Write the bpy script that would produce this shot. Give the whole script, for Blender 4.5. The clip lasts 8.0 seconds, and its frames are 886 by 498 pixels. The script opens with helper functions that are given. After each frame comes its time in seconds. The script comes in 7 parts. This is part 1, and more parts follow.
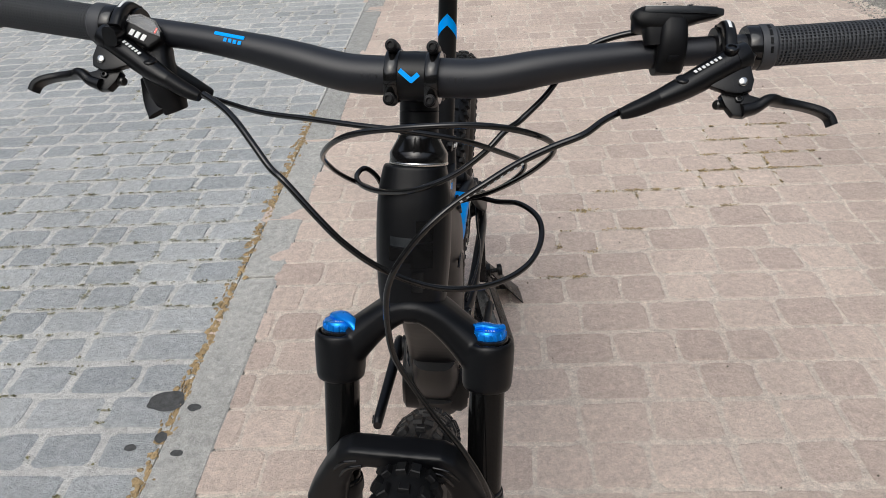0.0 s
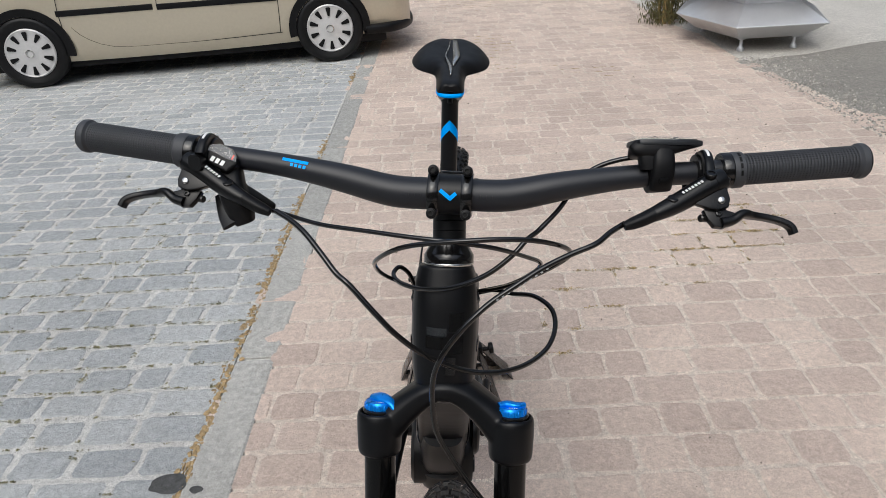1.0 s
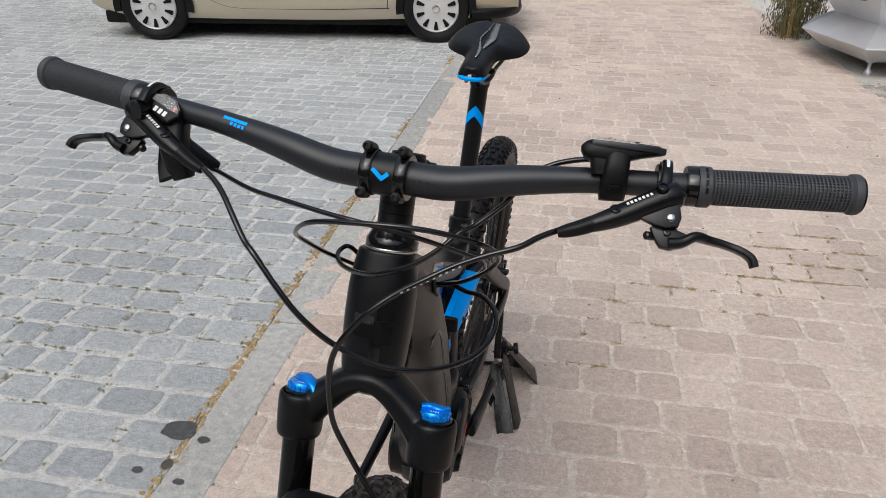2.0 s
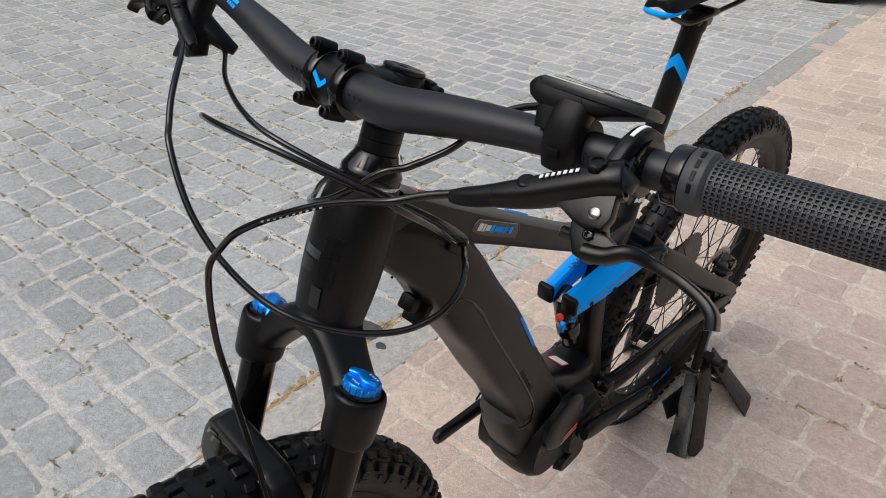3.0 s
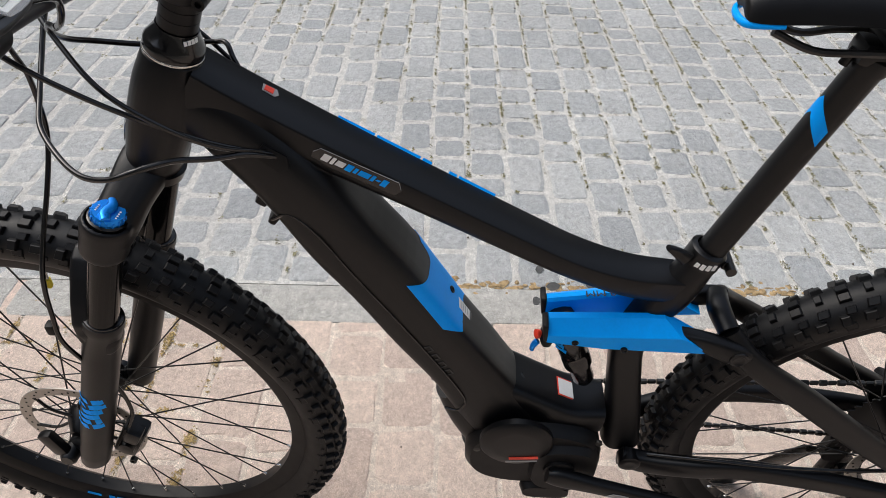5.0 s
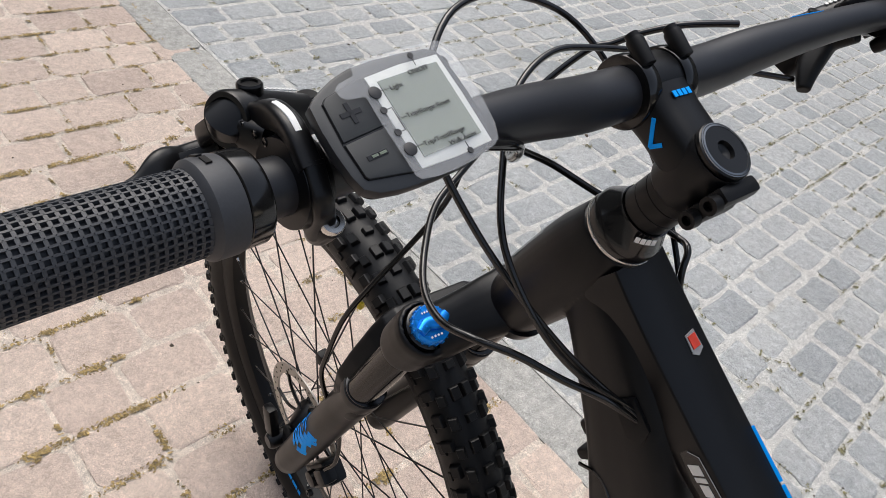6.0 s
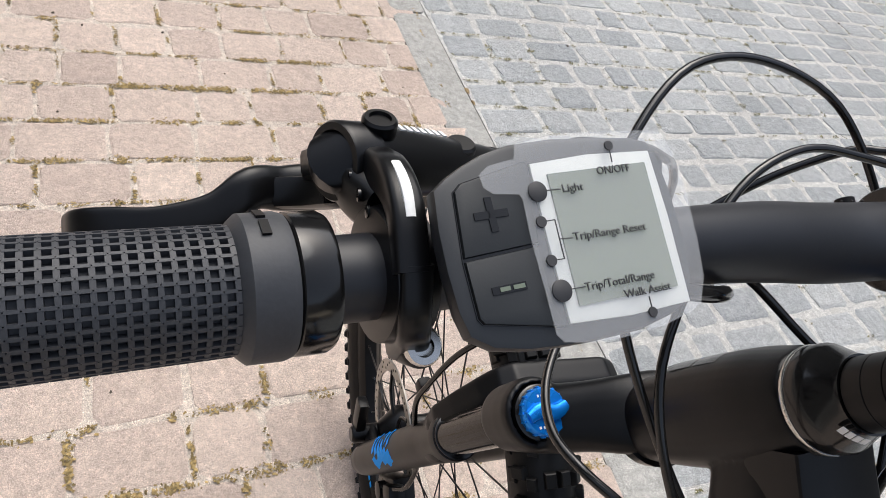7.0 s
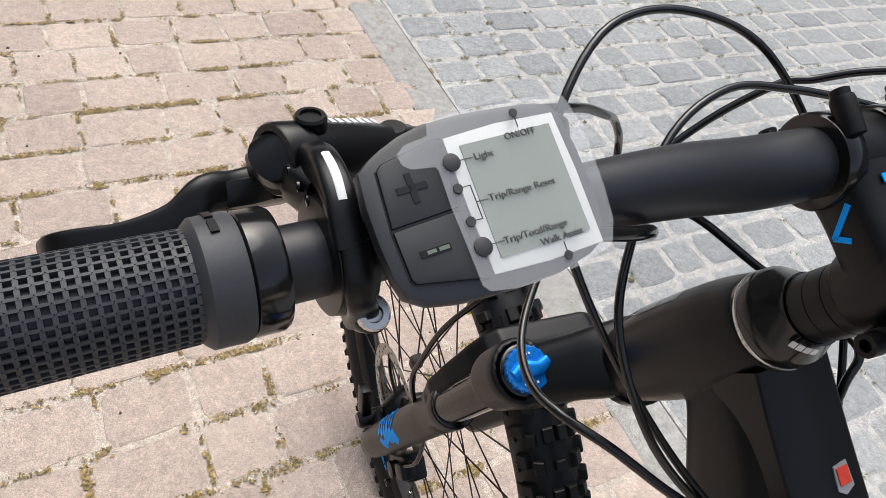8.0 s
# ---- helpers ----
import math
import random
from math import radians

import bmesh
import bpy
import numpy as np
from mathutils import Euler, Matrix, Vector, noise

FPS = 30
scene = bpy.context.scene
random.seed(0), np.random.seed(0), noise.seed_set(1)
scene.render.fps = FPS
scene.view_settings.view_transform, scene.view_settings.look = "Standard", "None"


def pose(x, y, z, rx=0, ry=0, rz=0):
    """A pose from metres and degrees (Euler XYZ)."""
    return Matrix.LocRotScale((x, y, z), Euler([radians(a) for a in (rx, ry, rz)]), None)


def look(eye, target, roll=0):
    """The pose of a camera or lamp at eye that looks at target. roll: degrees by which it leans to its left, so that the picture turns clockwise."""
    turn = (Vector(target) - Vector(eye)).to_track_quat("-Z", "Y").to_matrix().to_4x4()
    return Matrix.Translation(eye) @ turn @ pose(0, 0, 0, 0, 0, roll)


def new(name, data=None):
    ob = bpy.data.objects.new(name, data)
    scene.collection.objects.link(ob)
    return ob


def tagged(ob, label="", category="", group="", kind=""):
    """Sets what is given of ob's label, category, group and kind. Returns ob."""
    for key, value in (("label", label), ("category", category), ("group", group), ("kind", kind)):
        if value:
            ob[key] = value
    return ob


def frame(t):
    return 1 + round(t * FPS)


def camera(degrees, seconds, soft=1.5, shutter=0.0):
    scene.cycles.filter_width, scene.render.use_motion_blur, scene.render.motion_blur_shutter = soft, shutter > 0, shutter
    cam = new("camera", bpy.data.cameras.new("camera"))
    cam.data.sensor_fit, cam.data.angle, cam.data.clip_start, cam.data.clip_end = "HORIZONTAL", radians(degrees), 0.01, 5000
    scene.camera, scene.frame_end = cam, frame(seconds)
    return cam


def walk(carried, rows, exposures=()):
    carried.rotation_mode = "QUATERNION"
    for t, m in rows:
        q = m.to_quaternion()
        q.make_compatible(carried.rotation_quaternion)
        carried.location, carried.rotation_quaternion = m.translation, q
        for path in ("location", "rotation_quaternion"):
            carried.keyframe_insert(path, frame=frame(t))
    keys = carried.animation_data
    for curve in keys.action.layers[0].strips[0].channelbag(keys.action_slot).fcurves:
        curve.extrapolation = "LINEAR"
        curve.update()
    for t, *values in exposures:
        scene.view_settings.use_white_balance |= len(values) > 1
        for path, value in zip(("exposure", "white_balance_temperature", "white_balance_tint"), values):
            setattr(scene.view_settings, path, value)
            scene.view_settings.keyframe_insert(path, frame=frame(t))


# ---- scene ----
cam = camera(64.2, 8.0, 0.8)
PATH = [
    (0, (0.066, -0.27, 1.25), (-0.061, 1.39, 0.141), -4.4),
    (0.5, (0.033, -0.341, 1.303), (-0.118, 1.389, 0.311), -4.1),
    (1, (0.014, -0.352, 1.325), (-0.025, 1.417, 0.392), -3.5),
    (1.5, (0.056, -0.329, 1.322), (-0.014, 1.44, 0.392), -2.8),
    (1.7, (0.093, -0.326, 1.314), (-0.042, 1.434, 0.373), -1.9),
    (2.8, (0.363, -0.105, 1.242), (-0.58, 1.321, 0.202), 2.3),
    (3, (0.403, -0.048, 1.227), (-0.703, 1.226, 0.152), -0.2),
    (3.5, (0.573, 0.074, 1.216), (-0.81, 0.972, 0.084), -1.3),
    (4, (0.639, 0.25, 1.231), (-0.83, 0.901, 0.039), -1.7),
    (4.2, (0.625, 0.315, 1.227), (-0.813, 0.902, -0.034), -0.4),
    (5.3, (0.568, 0.595, 1.235), (-0.962, 0.268, -0.01), 3.2),
    (5.5, (0.512, 0.554, 1.241), (-0.974, 0.022, 0.013), 6.2),
    (6, (0.383, 0.453, 1.218), (-0.861, -0.43, -0.076), 18.7),
    (6.5, (0.342, 0.411, 1.203), (-0.639, -0.66, -0.171), 24.1),
    (7, (0.322, 0.387, 1.194), (-0.56, -0.699, -0.235), 26.0),
    (7.5, (0.311, 0.38, 1.193), (-0.526, -0.689, -0.276), 24.1),
    (8, (0.318, 0.406, 1.211), (-0.577, -0.631, -0.245), 19.5),
]
walk(cam, [(t, look(eye, target, roll)) for t, eye, target, roll in PATH], [(0.0, 0.2, 6330, 7), (1.5, 0.23, 6250, 7), (3.0, 0.28, 6500, 9), (3.5, 0.42, 6500, 9), (4.2, 0.5, 6480, 9), (5.5, 0.49, 6480, 9), (7.0, 0.68, 6480, 9), (8.0, 0.7, 6500, 9)])

# ---- world and light: an overcast street ----
world = bpy.data.worlds.new("overcast_sky")
scene.world = world
world.use_nodes = True
wn, wl = world.node_tree.nodes, world.node_tree.links
sky = wn.new("ShaderNodeTexSky")
sky.sky_type, sky.sun_disc = "NISHITA", False
sky.sun_elevation, sky.sun_rotation = radians(52), radians(200)
sky.dust_density = 4.0
grey = wn.new("ShaderNodeHueSaturation")
grey.inputs["Saturation"].default_value = 0.6
wl.new(sky.outputs["Color"], grey.inputs["Color"])
wl.new(grey.outputs["Color"], wn["Background"].inputs["Color"])
wn["Background"].inputs["Strength"].default_value = 0.168
sun_data = bpy.data.lights.new("sun", "SUN")
sun_data.energy, sun_data.angle, sun_data.color = 0.7, radians(40), (1.0, 0.98, 0.96)
sun = new("sun", sun_data)
sun.matrix_world = look((0, 0, 8), (0.9, 2.6, 0))
scene.view_settings.exposure = 0.0


# ---- materials ----
def rgb(r, g, b):
    """Linear colour from 0-255 values."""
    return tuple(((v / 255 + 0.055) / 1.055) ** 2.4 if v > 10 else v / 255 / 12.92 for v in (r, g, b)) + (1.0,)


def mat(name, colour, rough=0.5, metal=0.0, vary=0.15, scale=40.0, bump=0.0, fine=300.0, rough_vary=0.1, coat=0.0, island=0.0, blotch=0.0, spec=0.5):
    m = bpy.data.materials.new(name)
    m.use_nodes = True
    n, l = m.node_tree.nodes, m.node_tree.links
    b = n["Principled BSDF"]
    c = colour if len(colour) == 4 else (*colour, 1.0)
    b.inputs["Metallic"].default_value = metal
    b.inputs["Specular IOR Level"].default_value = spec
    b.inputs["Coat Weight"].default_value = coat
    b.inputs["Coat Roughness"].default_value = 0.08
    tc = n.new("ShaderNodeTexCoord")
    big = n.new("ShaderNodeTexNoise")
    big.inputs["Scale"].default_value, big.inputs["Detail"].default_value = scale, 4
    small = n.new("ShaderNodeTexNoise")
    small.inputs["Scale"].default_value, small.inputs["Detail"].default_value = fine, 3
    l.new(tc.outputs["Object"], big.inputs["Vector"])
    l.new(tc.outputs["Object"], small.inputs["Vector"])
    ramp = n.new("ShaderNodeMapRange")
    ramp.inputs["From Min"].default_value, ramp.inputs["From Max"].default_value = 0.3, 0.7
    ramp.inputs["To Min"].default_value, ramp.inputs["To Max"].default_value = 1 - vary, 1 + vary
    l.new(big.outputs["Fac"], ramp.inputs["Value"])
    ramp2 = n.new("ShaderNodeMapRange")
    ramp2.inputs["From Min"].default_value, ramp2.inputs["From Max"].default_value = 0.3, 0.7
    ramp2.inputs["To Min"].default_value, ramp2.inputs["To Max"].default_value = 1 - vary * 0.6, 1 + vary * 0.6
    l.new(small.outputs["Fac"], ramp2.inputs["Value"])
    mul = n.new("ShaderNodeMath")
    mul.operation = "MULTIPLY"
    l.new(ramp.outputs[0], mul.inputs[0])
    l.new(ramp2.outputs[0], mul.inputs[1])
    value = mul.outputs[0]
    if island:
        info = n.new("ShaderNodeObjectInfo")
        geo = n.new("ShaderNodeNewGeometry")
        add = n.new("ShaderNodeMath")
        add.operation = "ADD"
        l.new(info.outputs["Random"], add.inputs[0])
        l.new(geo.outputs["Random Per Island"], add.inputs[1])
        frac = n.new("ShaderNodeMath")
        frac.operation = "FRACT"
        l.new(add.outputs[0], frac.inputs[0])
        r3 = n.new("ShaderNodeMapRange")
        r3.inputs["To Min"].default_value, r3.inputs["To Max"].default_value = 1 - island, 1 + island
        l.new(frac.outputs[0], r3.inputs["Value"])
        mul2 = n.new("ShaderNodeMath")
        mul2.operation = "MULTIPLY"
        l.new(value, mul2.inputs[0])
        l.new(r3.outputs[0], mul2.inputs[1])
        value = mul2.outputs[0]
    tint = n.new("ShaderNodeVectorMath")
    tint.operation = "SCALE"
    tint.inputs[0].default_value = c[:3]
    l.new(value, tint.inputs["Scale"])
    l.new(tint.outputs[0], b.inputs["Base Color"])
    rr = n.new("ShaderNodeMapRange")
    rr.inputs["To Min"].default_value, rr.inputs["To Max"].default_value = max(0.02, rough - rough_vary), min(1, rough + rough_vary)
    l.new(big.outputs["Fac"], rr.inputs["Value"])
    l.new(rr.outputs[0], b.inputs["Roughness"])
    if bump:
        bp = n.new("ShaderNodeBump")
        bp.inputs["Strength"].default_value, bp.inputs["Distance"].default_value = 0.6, bump
        l.new(small.outputs["Fac"], bp.inputs["Height"])
        l.new(bp.outputs["Normal"], b.inputs["Normal"])
    return m


def stone(name, colour, second, island=0.12, bump=0.0015, rough=0.85, dirt=(0.10, 0.075, 0.05), dirt_amount=0.5, rough_grain=1.0):
    """Paving stone: two mixed tints, grain, speckles and stains over several stones."""
    m = bpy.data.materials.new(name)
    m.use_nodes = True
    n, l = m.node_tree.nodes, m.node_tree.links
    b = n["Principled BSDF"]
    b.inputs["Specular IOR Level"].default_value = 0.25
    geo = n.new("ShaderNodeNewGeometry")
    info = n.new("ShaderNodeObjectInfo")
    def tex(scale, detail, rough_=0.55):
        t = n.new("ShaderNodeTexNoise")
        t.inputs["Scale"].default_value, t.inputs["Detail"].default_value, t.inputs["Roughness"].default_value = scale, detail, rough_
        l.new(geo.outputs["Position"], t.inputs["Vector"])
        return t.outputs["Fac"]
    def span(value, a, z, lo, hi):
        r = n.new("ShaderNodeMapRange")
        r.inputs["From Min"].default_value, r.inputs["From Max"].default_value = a, z
        r.inputs["To Min"].default_value, r.inputs["To Max"].default_value = lo, hi
        l.new(value, r.inputs["Value"])
        return r.outputs[0]
    def math_(op, x, y):
        k = n.new("ShaderNodeMath")
        k.operation = op
        for i, v in enumerate((x, y)):
            if isinstance(v, float):
                k.inputs[i].default_value = v
            else:
                l.new(v, k.inputs[i])
        return k.outputs[0]
    def mix(fac, x, y):
        k = n.new("ShaderNodeMix")
        k.data_type = "RGBA"
        l.new(fac, k.inputs["Factor"])
        for sock, v in ((k.inputs["A"], x), (k.inputs["B"], y)):
            if isinstance(v, tuple):
                sock.default_value = (*v[:3], 1.0)
            else:
                l.new(v, sock)
        return k.outputs["Result"]
    each = math_("FRACT", math_("ADD", info.outputs["Random"], geo.outputs["Random Per Island"]), 0.0)
    wide, mid, grain = tex(1.6, 3), tex(14, 4), tex(420, 3, 0.7)
    base = mix(span(math_("ADD", math_("MULTIPLY", each, 0.4), math_("MULTIPLY", mid, 0.6)), 0.2, 0.8, 0, 1), colour, second)
    tone = math_("MULTIPLY", span(each, 0, 1, 1 - island, 1 + island), span(grain, 0.3, 0.7, 1 - 0.2 * rough_grain, 1 + 0.2 * rough_grain))
    tone = math_("MULTIPLY", tone, span(wide, 0.3, 0.7, 0.9, 1.1))
    tone = math_("MULTIPLY", tone, span(tex(48, 5, 0.65), 0.3, 0.7, 1 - 0.22 * rough_grain, 1 + 0.22 * rough_grain))
    specks = tex(620, 2, 0.8)
    tone = math_("MULTIPLY", tone, math_("ADD", span(specks, 0.54, 0.62, 1.0, 1 + 0.65 * rough_grain), span(specks, 0.36, 0.45, -0.5 * rough_grain, 0.0)))
    tone = math_("MULTIPLY", tone, span(tex(150, 4, 0.7), 0.32, 0.68, 0.84, 1.16))
    sc = n.new("ShaderNodeVectorMath")
    sc.operation = "SCALE"
    l.new(base, sc.inputs[0])
    l.new(tone, sc.inputs["Scale"])
    spots = math_("MULTIPLY", span(tex(9, 5, 0.7), 0.6, 0.72, 0, dirt_amount), span(wide, 0.4, 0.65, 0.2, 1))
    out = mix(spots, sc.outputs[0], dirt)
    l.new(out, b.inputs["Base Color"])
    b.inputs["Roughness"].default_value = rough
    bp = n.new("ShaderNodeBump")
    bp.inputs["Strength"].default_value, bp.inputs["Distance"].default_value = 1.0, bump * 2.4
    l.new(math_("ADD", math_("MULTIPLY", grain, 0.5), math_("MULTIPLY", tex(90, 4, 0.7), 1.0)), bp.inputs["Height"])
    l.new(bp.outputs["Normal"], b.inputs["Normal"])
    return m


M_SETT = stone("grey_sett", rgb(168, 171, 172), rgb(180, 181, 179), 0.08, 0.003, dirt=(0.20, 0.165, 0.12), dirt_amount=0.35, rough_grain=0.75)
M_PAVER = stone("pink_paver", rgb(187, 169, 157), rgb(201, 184, 170), 0.06, 0.0018, dirt=(0.26, 0.19, 0.12), dirt_amount=0.3, rough_grain=0.6)
M_KERB = stone("kerb_stone", rgb(156, 155, 150), rgb(168, 166, 160), 0.06, 0.0012, dirt_amount=0.2)
M_JOINT = stone("joint_mortar", rgb(211, 210, 205), rgb(197, 195, 189), 0.0, 0.003, dirt=(0.17, 0.12, 0.06), dirt_amount=0.6)
M_CONCRETE = stone("pale_concrete", rgb(178, 174, 168), rgb(190, 186, 178), 0.0, 0.002)
M_SAND = stone("joint_sand", rgb(212, 200, 187), rgb(197, 184, 170), 0.0, 0.002, dirt=(0.17, 0.12, 0.07), dirt_amount=0.7)
# for the added walls out of view that darken side reflections
M_SKY_WALL = stone("sky_wall_grey", rgb(120, 118, 114), rgb(110, 108, 104), 0.0, 0.002)
M_GRAVEL = stone("gravel_grit", rgb(150, 146, 139), rgb(182, 177, 168), 0.25, 0.004)
M_FRAME = mat("matte_black_paint", (0.0022, 0.0024, 0.0032), 0.40, vary=0.08, scale=25, bump=0.00002, fine=900, rough_vary=0.05, spec=0.29)
M_GLOSS = mat("gloss_black", (0.005, 0.0048, 0.0048), 0.16, vary=0.1, rough_vary=0.04)
M_BLACK = mat("black_plastic", (0.0038, 0.0038, 0.0043), 0.46, spec=0.22, vary=0.15, bump=0.00004, fine=1200)
M_BAR = mat("satin_black_bar", (0.0110, 0.0120, 0.0155), 0.44, vary=0.08, scale=25, bump=0.00002, fine=900, rough_vary=0.05, spec=0.46)
M_STANCHION = mat("polished_black_tube", (0.003, 0.003, 0.003), 0.12, spec=0.2, vary=0.05, rough_vary=0.03)
M_ANOD = mat("black_anodised_metal", (0.0035, 0.0035, 0.004), 0.31, metal=0.0, spec=0.3, vary=0.1)
M_TYRE = mat("tyre_rubber", (0.0050, 0.0050, 0.0054), 0.46, spec=0.26, vary=0.2, scale=60, bump=0.0001, fine=700)
M_GRIP = mat("grip_rubber", (0.037, 0.039, 0.044), 0.56, vary=0.12, scale=90, bump=0.00006, fine=900)
M_BLUE = mat("blue_paint", (0.0, 0.35, 1.0), 0.45, spec=0.14, vary=0.04, rough_vary=0.03)
M_BLUE_METAL = mat("blue_anodised_metal", rgb(18, 138, 238), 0.28, metal=0.6, vary=0.05)
M_STEEL = mat("bright_steel", (0.62, 0.61, 0.58), 0.25, metal=1.0, vary=0.1)
M_ROTOR = mat("ground_steel_disc", (0.36, 0.34, 0.31), 0.4, metal=0.8, vary=0.1)
M_DARKSTEEL = mat("dark_steel", (0.055, 0.054, 0.052), 0.35, metal=0.9, vary=0.15)
M_SPOKE = mat("black_spoke", (0.02, 0.02, 0.02), 0.35, metal=0.5)
M_WHITE = mat("white_print", (0.78, 0.78, 0.76), 0.5, vary=0.03)
M_GREYPRINT = mat("grey_print", (0.30, 0.30, 0.30), 0.5, vary=0.05)
M_DARKPRINT = mat("dark_print", (0.03, 0.03, 0.032), 0.6, vary=0.05)
M_BADGE = mat("dark_silver", (0.20, 0.21, 0.22), 0.25, metal=1.0)
M_SIDEPRINT = mat("sidewall_print", (0.10, 0.10, 0.10), 0.6)
M_STAND = mat("black_stand_paint", (0.004, 0.004, 0.0045), 0.28, spec=0.3, vary=0.1)
M_YELLOW = mat("yellow_plastic", (0.75, 0.60, 0.03), 0.5)
M_RED = mat("red_print", (0.75, 0.05, 0.02), 0.4)
M_GUNMETAL = mat("dark_grey_plastic", (0.0125, 0.0145, 0.0172), 0.42, vary=0.06, bump=0.00003, fine=1500)
M_BUTTON = mat("dark_button_rubber", (0.0088, 0.0108, 0.0124), 0.5, vary=0.06, bump=0.00003, fine=1500)
M_BEZEL = mat("pale_screen_surround", rgb(206, 208, 203), 0.3, vary=0.02)
M_LCD = mat("grey_green_lcd", rgb(108, 117, 101), 0.2, vary=0.02, scale=20, rough_vary=0.02)
M_CAR = mat("champagne_car_paint", rgb(190, 180, 160), 0.3, metal=0.35, vary=0.03, coat=0.6, rough_vary=0.03)
M_SILVERCAP = mat("silver_hubcap", (0.62, 0.61, 0.6), 0.35, metal=0.3, vary=0.04)
M_CARGLASS = mat("dark_car_glass", (0.02, 0.022, 0.024), 0.05, vary=0.02, rough_vary=0.01)
M_CASTMETAL = mat("brushed_aluminium", (0.66, 0.67, 0.69), 0.42, metal=0.6, vary=0.06, scale=8, rough_vary=0.08)
M_MOSS = mat("dry_moss", (0.30, 0.215, 0.09), 0.95, island=0.5, vary=0.4, scale=80, bump=0.001, fine=250)
M_MOSS_DARK = mat("grey_brown_moss", (0.18, 0.165, 0.08), 0.95, island=0.5, vary=0.4, scale=80, bump=0.001, fine=250)
M_GRIT = mat("orange_brown_grit", (0.33, 0.235, 0.12), 0.95, vary=0.45, scale=90, bump=0.001, fine=300)
M_DIRT = mat("dark_dirt", (0.13, 0.105, 0.08), 0.9, vary=0.4, scale=90)
M_TAR = mat("tar_stain", (0.075, 0.075, 0.074), 0.9, spec=0.15, vary=0.25, scale=60, bump=0.0004)
M_LEAF = mat("dry_green_leaf", (0.11, 0.10, 0.035), 0.7, vary=0.4, scale=30)


def clear_plastic():
    m = bpy.data.materials.new("clear_film")
    m.use_nodes = True
    n, l = m.node_tree.nodes, m.node_tree.links
    b = n["Principled BSDF"]
    b.inputs["Base Color"].default_value = (0.95, 0.96, 0.97, 1)
    b.inputs["Roughness"].default_value = 0.12
    t = n.new("ShaderNodeBsdfTransparent")
    x = n.new("ShaderNodeMixShader")
    x.inputs[0].default_value = 0.11
    l.new(t.outputs[0], x.inputs[1])
    l.new(b.outputs[0], x.inputs[2])
    l.new(x.outputs[0], n["Material Output"].inputs["Surface"])
    return m


M_FILM = clear_plastic()


# ---- mesh tools ----
def vec(*a):
    return Vector(a)


def catmull(pts, steps):
    """Smooth list of equally long tuples."""
    pts = [tuple(p) for p in pts]
    if steps <= 1 or len(pts) < 3:
        return pts
    ext = [tuple(2 * a - b for a, b in zip(pts[0], pts[1]))] + pts + [tuple(2 * a - b for a, b in zip(pts[-1], pts[-2]))]
    out = []
    for i in range(1, len(ext) - 2):
        p0, p1, p2, p3 = ext[i - 1:i + 3]
        for k in range(steps):
            t = k / steps
            out.append(tuple(0.5 * (2 * b + (c - a) * t + (2 * a - 5 * b + 4 * c - d) * t * t + (3 * b - a - 3 * c + d) * t ** 3) for a, b, c, d in zip(p0, p1, p2, p3)))
    out.append(pts[-1])
    return out


def ring_faces(bm, rings, closed=False, caps=True):
    n = len(rings[0])
    pairs = list(zip(rings, rings[1:])) + ([(rings[-1], rings[0])] if closed else [])
    for a, b in pairs:
        for i in range(n):
            bm.faces.new((a[i], a[(i + 1) % n], b[(i + 1) % n], b[i]))
    if caps and not closed:
        bm.faces.new(list(reversed(rings[0])))
        bm.faces.new(rings[-1])


def sweep(bm, pts, seg=16, steps=4, side=(1, 0, 0), caps=True):
    """Loft of superellipses along points (x, y, z, half width, half height, power); the width lies towards side."""
    pts = catmull([p if len(p) == 6 else (*p[:3], p[3], p[3] if len(p) == 4 else p[4], 2.0) for p in pts], steps)
    rings = []
    for i, p in enumerate(pts):
        a, b = pts[max(0, i - 1)], pts[min(len(pts) - 1, i + 1)]
        tan = (vec(*b[:3]) - vec(*a[:3])).normalized()
        s = Vector(side)
        s = (s - tan * s.dot(tan)).normalized()
        u = tan.cross(s).normalized()
        ring = []
        for k in range(seg):
            an = 2 * math.pi * k / seg
            c, d = math.cos(an), math.sin(an)
            e = 2 / p[5]
            ring.append(bm.verts.new(vec(*p[:3]) + s * (p[3] * math.copysign(abs(c) ** e, c)) + u * (p[4] * math.copysign(abs(d) ** e, d))))
        rings.append(ring)
    ring_faces(bm, rings, caps=caps)
    return bm


def cable_mesh(bm, pts, r, seg=10, steps=7):
    pts = catmull(pts, steps)
    side, rings = None, []
    for i, p in enumerate(pts):
        a, b = pts[max(0, i - 1)], pts[min(len(pts) - 1, i + 1)]
        tan = (vec(*b[:3]) - vec(*a[:3])).normalized()
        if side is None:
            side = tan.orthogonal()
        side = (side - tan * side.dot(tan)).normalized()
        u = tan.cross(side)
        rad = p[3] if len(p) > 3 else r
        rings.append([bm.verts.new(vec(*p[:3]) + (side * math.cos(2 * math.pi * k / seg) + u * math.sin(2 * math.pi * k / seg)) * rad) for k in range(seg)])
    ring_faces(bm, rings)
    return bm


